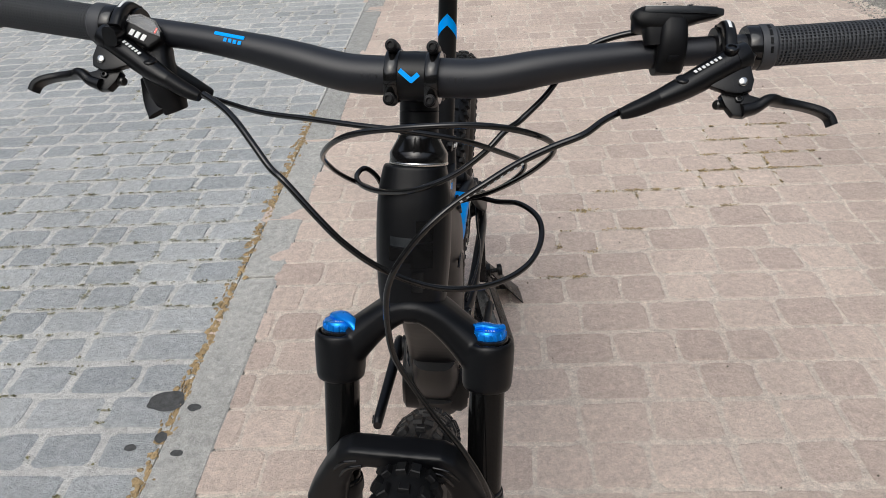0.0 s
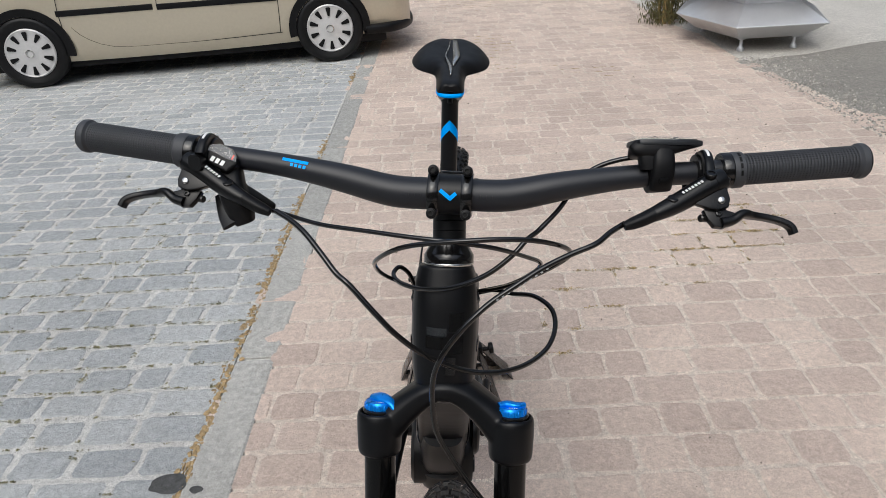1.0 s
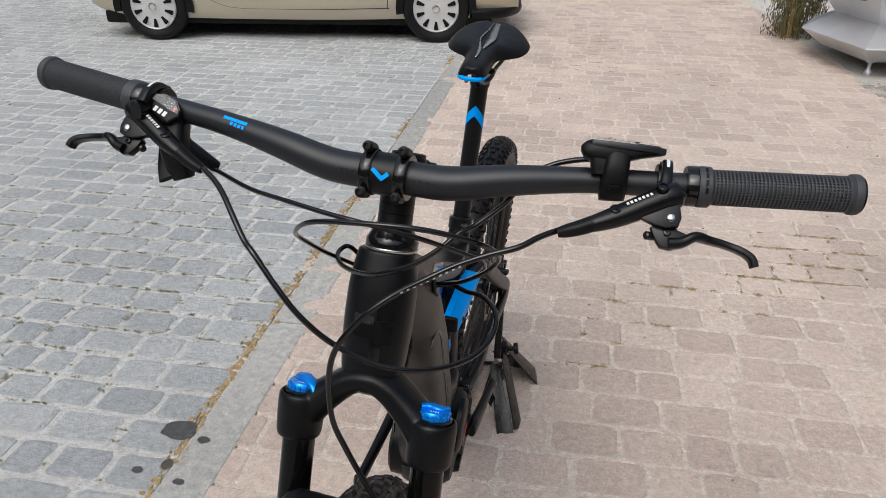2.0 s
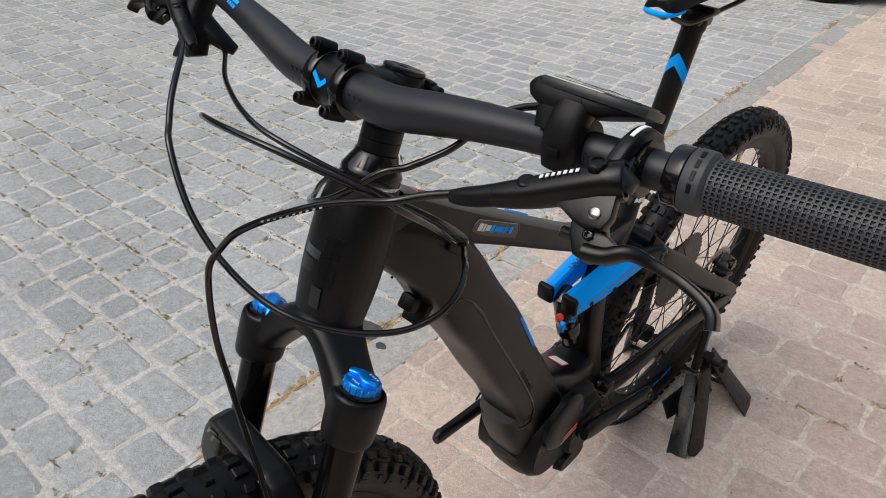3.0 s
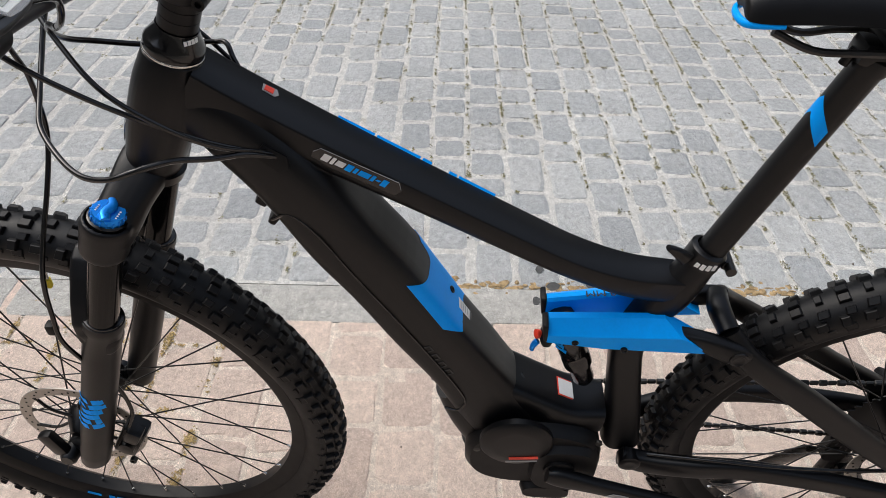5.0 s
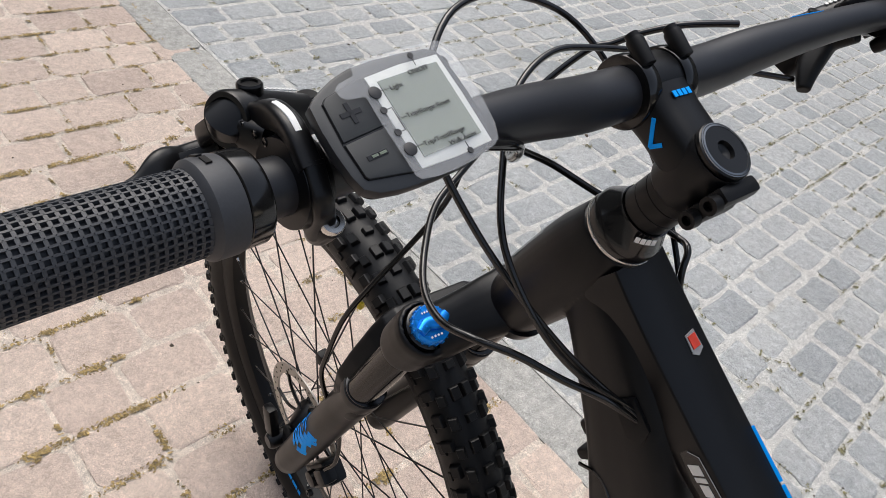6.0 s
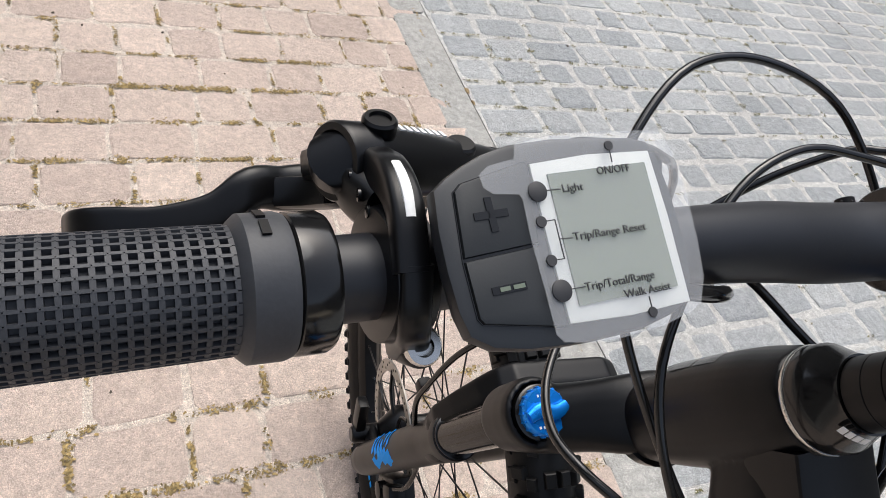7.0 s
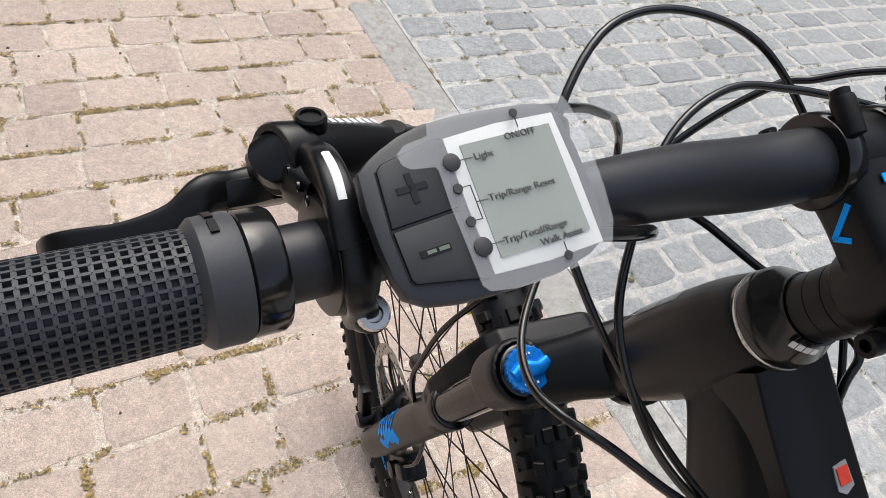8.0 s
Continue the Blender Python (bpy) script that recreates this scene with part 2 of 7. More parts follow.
def lathe(bm, profile, centre, axis, seg=24, closed=False, caps=True):
    """Turned shape: profile of (radius, distance along the axis)."""
    ax = Vector(axis).normalized()
    s = ax.orthogonal().normalized()
    u = ax.cross(s)
    c = Vector(centre)
    rings = []
    for r, h in profile:
        rings.append([bm.verts.new(c + ax * h + (s * math.cos(2 * math.pi * k / seg) + u * math.sin(2 * math.pi * k / seg)) * max(r, 1e-5)) for k in range(seg)])
    ring_faces(bm, rings, closed=closed, caps=caps)
    return bm


def block(bm, size, m=None, bevel=0.0, segs=2):
    """Bevelled box of that size at the pose m."""
    tmp = bmesh.new()
    bmesh.ops.create_cube(tmp, size=1.0)
    bmesh.ops.scale(tmp, vec=size, verts=tmp.verts)
    if bevel:
        bmesh.ops.bevel(tmp, geom=tmp.edges[:], offset=bevel, segments=segs, affect="EDGES", profile=0.6)
    join(bm, tmp, m)
    return bm


def join(bm, tmp, m=None):
    if m is not None:
        bmesh.ops.transform(tmp, matrix=m, verts=tmp.verts)
    verts = {}
    for v in tmp.verts:
        verts[v] = bm.verts.new(v.co)
    for f in tmp.faces:
        bm.faces.new([verts[v] for v in f.verts])
    tmp.free()


def plate(bm, outline, depth, m=None, bevel=0.0):
    """Flat outline in its own x, y, thick along z about the middle."""
    tmp = bmesh.new()
    low = [tmp.verts.new((x, y, -depth / 2)) for x, y in outline]
    top = [tmp.verts.new((x, y, depth / 2)) for x, y in outline]
    tmp.faces.new(list(reversed(low)))
    tmp.faces.new(top)
    n = len(low)
    for i in range(n):
        tmp.faces.new((low[i], low[(i + 1) % n], top[(i + 1) % n], top[i]))
    if bevel:
        bmesh.ops.recalc_face_normals(tmp, faces=tmp.faces)
        edges = [e for e in tmp.edges if abs(e.verts[0].co.z - e.verts[1].co.z) < 1e-9]
        bmesh.ops.bevel(tmp, geom=edges, offset=bevel, segments=2, affect="EDGES", profile=0.6)
    join(bm, tmp, m)
    return bm


def axes(origin, x, y):
    """Pose whose x and y lie along the given directions."""
    a = Vector(x).normalized()
    b = Vector(y)
    b = (b - a * b.dot(a)).normalized()
    c = a.cross(b)
    m = Matrix((a, b, c)).transposed().to_4x4()
    m.translation = Vector(origin)
    return m


def finish(bm, name, material, smooth=40):
    bmesh.ops.recalc_face_normals(bm, faces=bm.faces)
    me = bpy.data.meshes.new(name)
    bm.to_mesh(me)
    bm.free()
    for m in material if isinstance(material, (list, tuple)) else (material,):
        me.materials.append(m)
    if smooth:
        me.shade_smooth()
        me.set_sharp_from_angle(angle=radians(smooth))
    return me


STEERED = Matrix.Identity(4)


def part(name, bm, material, parent, label="", smooth=40, turn=None):
    """One mesh object under a thing or a part."""
    if turn is not None:
        bmesh.ops.transform(bm, matrix=turn, verts=bm.verts)
    ob = new(name, finish(bm, name, material, smooth))
    ob.parent = parent
    if label:
        tagged(ob, label=label)
    return ob


def blend(ob, voxel, rounds):
    """Grow overlapping forms of one part together with soft fillets."""
    r = ob.modifiers.new("fuse", "REMESH")
    r.mode, r.voxel_size, r.use_smooth_shade = "VOXEL", voxel, True
    s = ob.modifiers.new("soften", "SMOOTH")
    s.factor, s.iterations = 0.5, rounds


def empty(name, m):
    ob = new(name)
    ob.empty_display_size = 0.1
    ob.matrix_world = m
    return ob


# ---- the ground: sett road, kerb line, paved footway ----
ground = tagged(new("ground", finish((lambda bm: (bmesh.ops.create_grid(bm, x_segments=2, y_segments=2, size=400), bm)[1])(bmesh.new()), "ground", M_JOINT, 0)),
                label="pale mortar bed under the street paving", category="ground", kind="structure")
ground.location.z = -0.008


def sheet(name, x0, x1, y0, y1, z, material, label, category):
    bm = bmesh.new()
    block(bm, (x1 - x0, y1 - y0, 0.006), pose((x0 + x1) / 2, (y0 + y1) / 2, z - 0.003))
    return tagged(new(name, finish(bm, name, material, 0)), label=label, category=category, kind="structure")


road = sheet("road", -14.0, -0.7066, -7.0, 15.0, 0.0002, M_JOINT, "street of grey stone setts with pale mortar joints", "road")
pavement = sheet("pavement", -0.5732, 2.45, -7.0, 15.0, 0.0015, M_SAND, "footway of pinkish concrete pavers with sandy joints", "pavement")


def piece_mesh(name, lx, ly, material, rnd, top=0.0035, edge=0.010, rough=0.002, fall=0.0025, wear=0.002):
    """One paving stone about its own middle: uneven top, worn sloping rims."""
    verts, faces = [], []
    def ring(inset, z, jit, cut):
        hx, hy = lx / 2 - inset, ly / 2 - inset
        c = min(hx, hy) * cut
        mx, my = rnd.uniform(-0.3, 0.3) * hx, rnd.uniform(-0.3, 0.3) * hy
        pts = [(-hx + c, -hy), (mx, -hy), (hx - c, -hy), (hx, -hy + c), (hx, my), (hx, hy - c), (hx - c, hy), (-mx, hy), (-hx + c, hy), (-hx, hy - c), (-hx, -my), (-hx, -hy + c)]
        start = len(verts)
        verts.extend((x + rnd.uniform(-jit, jit), y + rnd.uniform(-jit, jit), z + rnd.uniform(-rough, rough) * 0.25) for x, y in pts)
        return list(range(start, start + 12))
    low = ring(0.0, -0.012, wear, 0.16)
    mid = ring(edge * 0.22, top - fall, wear * 1.2, 0.22)
    rim = ring(edge, top, wear * 1.5, 0.30)
    for a, b in ((low, mid), (mid, rim)):
        for i in range(12):
            faces.append((a[i], a[(i + 1) % 12], b[(i + 1) % 12], b[i]))
    faces.append(tuple(rim))
    me = bpy.data.meshes.new(name)
    me.from_pydata(verts, [], faces)
    me.materials.append(material)
    return me


def lay(parent, name, x0, x1, y0, y1, pitch, phase, lengths, joint, material, near, skip=None, seed=3, edge=0.010, fall=0.0025, uneven=1.0, wear=0.002):
    """Rows along x in broken bond; those inside near are objects of their own, the rest one mesh."""
    rnd = random.Random(seed)
    kinds = {ln: [piece_mesh(name, ln - joint, pitch - joint, material, rnd, edge=edge, fall=fall, wear=wear) for _ in range(10)] for ln in lengths}
    verts, faces, joints = [], [], []
    row = math.floor((y0 - phase) / pitch)
    while phase + row * pitch < y1:
        y = phase + (row + 0.5) * pitch
        x = x1 if len(lengths) > 1 else x1 + (0.5 * lengths[0] if row % 2 else 0.0)
        while x > x0:
            ln = rnd.choice(lengths)
            cx = x - ln / 2
            x -= ln
            joints.append((x, y))
            if cx + ln / 2 > x1 + 0.001:
                cut = cx + ln / 2 - x1
                scale, cx = (ln - cut) / ln, cx - cut / 2
            else:
                scale = 1.0
            if skip and skip(cx, y):
                continue
            me = rnd.choice(kinds[ln])
            m = Matrix.Translation((cx, y + rnd.uniform(-0.002, 0.002), rnd.uniform(-0.0018, 0.0012) * uneven)) @ Euler((rnd.uniform(-0.008, 0.008) * uneven, rnd.uniform(-0.008, 0.008) * uneven, rnd.uniform(-0.012, 0.012))).to_matrix().to_4x4() @ Matrix.Diagonal((scale, 1, 1, 1))
            if near[0] < cx < near[1] and near[2] < y < near[3]:
                ob = new(name, me)
                ob.parent = parent
                ob.matrix_world = m
            else:
                k = len(verts)
                verts.extend(tuple(m @ v.co) for v in me.vertices)
                faces.extend(tuple(k + i for i in p.vertices) for p in me.polygons)
        row += 1
    me = bpy.data.meshes.new(name + "_field")
    me.from_pydata(verts, [], faces)
    me.materials.append(material)
    far = new(name + "_field", me)
    far.parent = parent
    tagged(far, kind="stuff")
    return joints


def bare(x, y):
    """Where the footway ends at the concrete apron and the grit."""
    return y > 3.3 and x > 2.40 - 0.15 * min(y - 3.3, 1.7)


def dry_edges():
    """Kerb stones, a metre long, laid end to end."""
    rnd = random.Random(8)
    kerb = tagged(new("kerb", finish(block(bmesh.new(), (0.1264, 22.0, 0.004), pose(-0.6399, 4.0, -0.0055)), "kerb", M_JOINT, 0)),
                  label="flush line of long grey kerb stones between road and footway", category="kerb", kind="structure")
    meshes = [piece_mesh("kerb_stone", 0.1264, 0.976, M_KERB, rnd, top=0.0045, edge=0.006) for _ in range(3)]
    for k in range(-8, 14):
        ob = new("kerb_stone", meshes[k % 3])
        ob.parent = kerb
        ob.matrix_world = pose(-0.6399 + rnd.uniform(-0.002, 0.002), 1.4718 + (k + 0.5) * 0.988, rnd.uniform(-0.001, 0.001), 0, 0, rnd.uniform(-0.2, 0.2))
    return kerb


def apron():
    bm = bmesh.new()
    plate(bm, [(2.18, 4.90), (2.69, 4.98), (3.31, 5.24), (9, 6.1), (9, 15), (1.90, 15), (2.10, 6.3), (2.20, 5.9)], 0.02, pose(0, 0, -0.006), bevel=0.004)
    tagged(new("concrete_apron", finish(bm, "concrete_apron", M_CONCRETE, 0)), label="pale concrete apron beside the footway", category="pavement", kind="structure")
    bm = bmesh.new()
    plate(bm, [(2.36, -7.0), (2.38, 3.49), (2.31, 4.21), (2.15, 4.72), (2.14, 4.90), (2.69, 4.98), (3.31, 5.24), (9, 6.1), (9, -7.0)], 0.012, pose(0, 0, -0.004))
    tagged(new("grit_verge", finish(bm, "grit_verge", M_GRAVEL, 0)), label="worn verge of grey grit and loose stones", category="ground", kind="structure")


def low_sky_walls():
    """Unseen plain walls closing the street, added to block low sky light."""
    for k, (x0, y0, sx, sy) in enumerate(((-13.0, 4.0, 0.4, 34.0), (11.0, 4.0, 0.4, 34.0), (-1.0, -13.0, 23.6, 0.4), (-1.0, 21.0, 23.6, 0.4))):
        bm = bmesh.new()
        block(bm, (sx, sy, 8.5), pose(x0, y0, 4.25))
        tagged(new("wall_" + ("west", "east", "south", "north")[k], finish(bm, "wall", M_SKY_WALL, 0)), label="unseen plain grey-beige wall that blocks low sky light", category="wall", kind="structure")


low_sky_walls()
apron()
dry_edges()


# ---- the parked car ----
def car():
    root = empty("car", pose(-2.080, 5.445, 0, 0, 0, 8.6) @ Matrix.Scale(0.905, 4))
    tagged(root, label="champagne-beige hatchback with silver hubcaps parked on the setts", category="car")
    body = bmesh.new()
    # cross sections from tail to nose: x, half width, sill height, shoulder height, roof height
    secs = [(-1.98, 0.62, 0.34, 0.78, 1.05), (-1.90, 0.74, 0.28, 0.86, 1.35), (-1.60, 0.81, 0.21, 0.90, 1.46), (-0.9, 0.84, 0.19, 0.90, 1.50),
            (0.0, 0.845, 0.185, 0.89, 1.50), (0.6, 0.84, 0.19, 0.87, 1.40), (1.05, 0.835, 0.20, 0.88, 1.08), (1.5, 0.81, 0.20, 0.83, 0.90), (1.88, 0.74, 0.21, 0.66, 0.72), (2.05, 0.56, 0.23, 0.56, 0.60)]
    rings = []
    for x, w, sill, sh, roof in catmull(secs, 4):
        top = min(w * 0.78, w - 0.02) if roof - sh > 0.25 else w * 0.88
        prof = [(-0.62 * w, sill - 0.02), (-0.93 * w, sill), (-0.985 * w, sill + 0.07), (-1.0 * w, sill + 0.2), (-1.012 * w, sill + 0.38), (-0.995 * w, sh - 0.08), (-0.955 * w, sh), (-top, (sh + roof) / 2 + 0.04), (-top * 0.93, roof - 0.06), (-top * 0.75, roof), (0, roof + 0.02)]
        prof = prof + [(-a, b) for a, b in reversed(prof[:-1])]
        rings.append([body.verts.new((x, a + 0.845, b)) for a, b in prof])
    ring_faces(body, rings)
    shell = part("body", body, M_CAR, root, smooth=50)
    dark = bmesh.new()
    block(dark, (3.6, 1.5, 0.12), pose(0, 0.845, 0.19), 0.03)
    part("underbody", dark, M_BLACK, root, "black underbody")
    for wx in (-1.29, 1.285):
        arch = bmesh.new()
        lathe(arch, [(0.365, 0.0), (0.365, 0.24), (0.30, 0.24), (0.30, 0.0)], (wx, -0.012, 0.305), (0, 1, 0), 40, closed=True)
        lathe(arch, [(0.30, 0.2), (0.30, 0.22)], (wx, -0.012, 0.305), (0, 1, 0), 40)
        bmesh.ops.delete(arch, geom=[v for v in arch.verts if v.co.z < 0.22], context="VERTS")
        part("wheel_arch", arch, M_BLACK, root, "black shadowed wheel arch liner")
        for side in (0, 1):
            ay = 0.02 if side == 0 else 1.67
            d = 1 if side == 0 else -1
            tyre = bmesh.new()
            lathe(tyre, [(0.20, 0.02), (0.25, -0.004), (0.275, -0.006), (0.295, 0.008), (0.302, 0.03), (0.302, 0.16), (0.29, 0.185), (0.2, 0.19)], (wx, ay - 0.035 * d, 0.302), (0, d, 0), 48, closed=True)
            ty = part("tyre", tyre, M_TYRE, root, "black road tyre")
            cap = bmesh.new()
            lathe(cap, [(0.205, 0.03), (0.208, 0.008), (0.198, -0.002), (0.188, 0.004), (0.06, -0.008), (0.045, -0.012), (0.0, -0.013)], (wx, ay - 0.035 * d, 0.302), (0, d, 0), 48)
            hub = part("hubcap", cap, M_SILVERCAP, ty, "silver plastic hubcap")
            if side == 0:
                for k in range(10):
                    holes = bmesh.new()
                    a = 2 * math.pi * (k + 0.5) / 10
                    c, s = math.cos(a), math.sin(a)
                    plate(holes, [(-0.009, -0.035), (0.009, -0.035), (0.021, 0.03), (0.013, 0.038), (-0.013, 0.038), (-0.021, 0.03)], 0.006, axes((wx + 0.145 * c, ay - 0.0385 - 0.0015, 0.302 + 0.145 * s), (-s, 0, c), (c, 0, s)), 0.001)
                    part("slot", holes, M_BLACK, ty, "dark vent slot of the hubcap")
                ringm = bmesh.new()
                lathe(ringm, [(0.036, 0.0), (0.036, -0.006), (0.026, -0.007), (0.026, 0.0)], (wx, ay - 0.046, 0.302), (0, d, 0), 24, closed=True)
                part("emblem_ring", ringm, M_STEEL, ty)
    strip = bmesh.new()
    block(strip, (1.02, 0.022, 0.05), pose(0.34, -0.004, 0.60), 0.008)
    block(strip, (0.80, 0.022, 0.05), pose(-0.60, -0.004, 0.605), 0.008)
    part("rub_strip", strip, M_BLACK, root, "black rubbing strip along the doors")
    for a, b in ((0.86, 0.2), (-0.165, 0.0), (-0.98, -0.12)):
        seam = bmesh.new()
        cable_mesh(seam, [(a + 0.02, 0.004, 0.86), (a, -0.006, 0.62), (a - b * 0.05, 0.002, 0.42), (a - b * 0.1, 0.016, 0.30)], 0.003, 6, 3)
        part("door_seam", seam, M_BLACK, root)
    seam = bmesh.new()
    cable_mesh(seam, [(0.86, 0.012, 0.30), (0.3, 0.012, 0.285), (-0.165, 0.012, 0.285), (-0.6, 0.012, 0.30), (-0.85, 0.004, 0.42), (-0.98, 0.0, 0.62)], 0.003, 6, 3)
    part("door_seam", seam, M_BLACK, root)
    glass = bmesh.new()
    plate(glass, [(-1.45, 0.97), (0.55, 0.95), (0.20, 1.36), (-1.2, 1.38)], 0.01, axes((0, 0.07, 0), (1, 0, 0), (0, 0.12, 1)), 0.002)
    part("side_window", glass, M_CARGLASS, root, "dark side window")
    lamp = bmesh.new()
    sweep(lamp, [(1.66, 0.10, 0.62, 0.05, 0.05, 2.5), (1.80, 0.13, 0.61, 0.07, 0.065, 2.5), (1.90, 0.18, 0.58, 0.05, 0.04, 2.5)], 14, 3, side=(0, 1, 0))
    part("headlight", lamp, M_CARGLASS, root, "dark glossy headlight")
    grille = bmesh.new()
    block(grille, (0.05, 0.9, 0.16), pose(2.02, 0.845, 0.42), 0.02)
    part("grille", grille, M_BLACK, root, "black lower grille")
    bump = bmesh.new()
    sweep(bump, [(1.60, 0.02, 0.26, 0.05, 0.04, 3), (1.85, 0.10, 0.255, 0.055, 0.045, 3), (2.03, 0.40, 0.25, 0.05, 0.045, 3), (2.06, 0.845, 0.25, 0.05, 0.045, 3)], 14, 4, side=(0, 1, 0))
    part("bumper_lip", bump, M_BLACK, root, "dark lower bumper lip")
    return root


car()


# ---- the metal planter and the dry shrub ----
def planter():
    root = empty("planter", pose(0.072, -0.006, 0))
    tagged(root, label="faceted brushed aluminium street planter on short feet", category="planter")
    def hexa(r, z, cx=2.42, cy=5.60):
        k = 0.56 * r
        return [(cx - k, cy - r, z), (cx + k, cy - r, z), (cx + r * 0.93, cy + 0.12, z), (cx + k, cy + r, z), (cx - k, cy + r, z), (cx - r * 0.93, cy + 0.12, z)]
    levels = [(0.43, 0.10), (0.61, 0.22), (0.38, 0.345), (0.64, 0.62), (0.60, 0.63), (0.55, 0.52)]
    for i in range(5):
        bm = bmesh.new()
        a = [bm.verts.new(p) for p in hexa(*levels[i])]
        b = [bm.verts.new(p) for p in hexa(*levels[i + 1])]
        for k in range(6):
            bm.faces.new((a[k], a[(k + 1) % 6], b[(k + 1) % 6], b[k]))
        if i == 0:
            bm.faces.new(list(reversed(a)))
        ob = part(("base_panel", "lower_panel", "upper_panel", "rim", "inner_wall")[i], bm, M_CASTMETAL, root, smooth=0)
        sol = ob.modifiers.new("thickness", "SOLIDIFY")
        sol.thickness, sol.offset = 0.006, -1
    for x, y in ((2.21, 5.195), (2.62, 5.205), (2.83, 5.6), (2.2, 6.0), (2.64, 6.0)):
        bm = bmesh.new()
        lathe(bm, [(0.024, 0.0), (0.028, 0.01), (0.024, 0.03), (0.012, 0.045), (0.011, 0.085), (0.03, 0.095), (0.032, 0.101)], (x, y, 0.0), (0, 0, 1), 16)
        part("foot", bm, M_CASTMETAL, root, "turned metal foot")
    soil = bmesh.new()
    lathe(soil, [(0.52, 0.50), (0.4, 0.53), (0.0, 0.55)], (2.42, 5.60, 0), (0, 0, 1), 18)
    part("soil", soil, M_MOSS, root, "dark dry soil")


def shrub():
    root = empty("shrub", pose(2.07, 6.46, 0))
    tagged(root, label="dry straggly shrub with hanging olive-brown twigs", category="plant")
    rnd = random.Random(21)
    stem = bmesh.new()
    for k in range(9):
        a = rnd.uniform(0, 6.28)
        cable_mesh(stem, [(0.06 * math.cos(a), 0.06 * math.sin(a), 0.0, 0.012), (0.1 * math.cos(a), 0.1 * math.sin(a), 0.4, 0.009), (0.22 * math.cos(a), 0.22 * math.sin(a), 0.85, 0.005)], 0.01, 6, 3)
    part("stem", stem, M_MOSS, root, "thin brown stems")
    verts, faces = [], []
    for k in range(6000):
        a, r, z = rnd.uniform(0, 6.28), 0.30 * math.sqrt(rnd.random()), rnd.uniform(0.02, 0.95)
        r *= 0.75 + 0.4 * noise.noise((math.cos(a) * 2, math.sin(a) * 2, z * 3))
        c = vec(r * math.cos(a), r * math.sin(a), z)
        d = Euler((rnd.uniform(-0.5, 0.5), rnd.uniform(-0.5, 0.5), rnd.uniform(0, 6.28))).to_matrix()
        i = len(verts)
        for p in ((-0.005, 0, 0), (0, 0.003, 0.020), (0.005, 0, 0), (0, -0.003, -0.024)):
            verts.append(tuple(c + d @ Vector(p)))
        faces.append((i, i + 1, i + 2, i + 3))
    me = bpy.data.meshes.new("foliage")
    me.from_pydata(verts, [], faces)
    me.materials.append(M_LEAF)
    ob = new("foliage", me)
    ob.parent = root
    tagged(ob, label="hanging olive-brown leaves", kind="stuff")


planter()
shrub()


# ---- the mountain bicycle: x to its left side, y to the rear, z up ----
BIKE = Matrix.Translation((0, 0.35, 0.735)) @ pose(0, 0, 0, -1.0) @ Matrix.Translation((0, -0.35, -0.75)) @ pose(-0.058, 0, 0, 0, 4.0, 0)
bicycle = empty("bicycle", BIKE)
tagged(bicycle, label="matte black electric mountain bike with blue details on a stand", category="bicycle")
STEER_AXIS = vec(0, 0.358, 0.934).normalized()
STEER_AT = vec(0, 0.319, 0.990)
STEERED = Matrix.Translation(STEER_AT) @ Matrix.Rotation(radians(-6.5), 4, STEER_AXIS) @ Matrix.Translation(-STEER_AT)
# fork, its sliding lower half, and the bar, which sits a little rolled in the stem
FORK = Matrix.Translation((-0.006, 0, 0)) @ STEERED
LOWERS = Matrix.Translation((-0.003, 0.010, -0.010)) @ FORK
ROLLED = Matrix.Translation((0.001, -0.002, 0)) @ STEERED @ Matrix.Translation((0, 0.3, 1.06)) @ Matrix.Rotation(radians(2.0), 4, "Y") @ Matrix.Translation((0, -0.3, -1.06)) @ Matrix.Diagonal((0.967, 1, 1, 1))
BARRED = Matrix.Translation((0, 0.3, 1.06)) @ Matrix.Rotation(radians(1.4), 4, "Z") @ Matrix.Translation((0, -0.3, -1.06)) @ ROLLED
FRONT_AXLE, REAR_AXLE = vec(0.0, 0.044, 0.377), vec(0, 1.224, 0.416)
BB = vec(0, 0.737, 0.380)


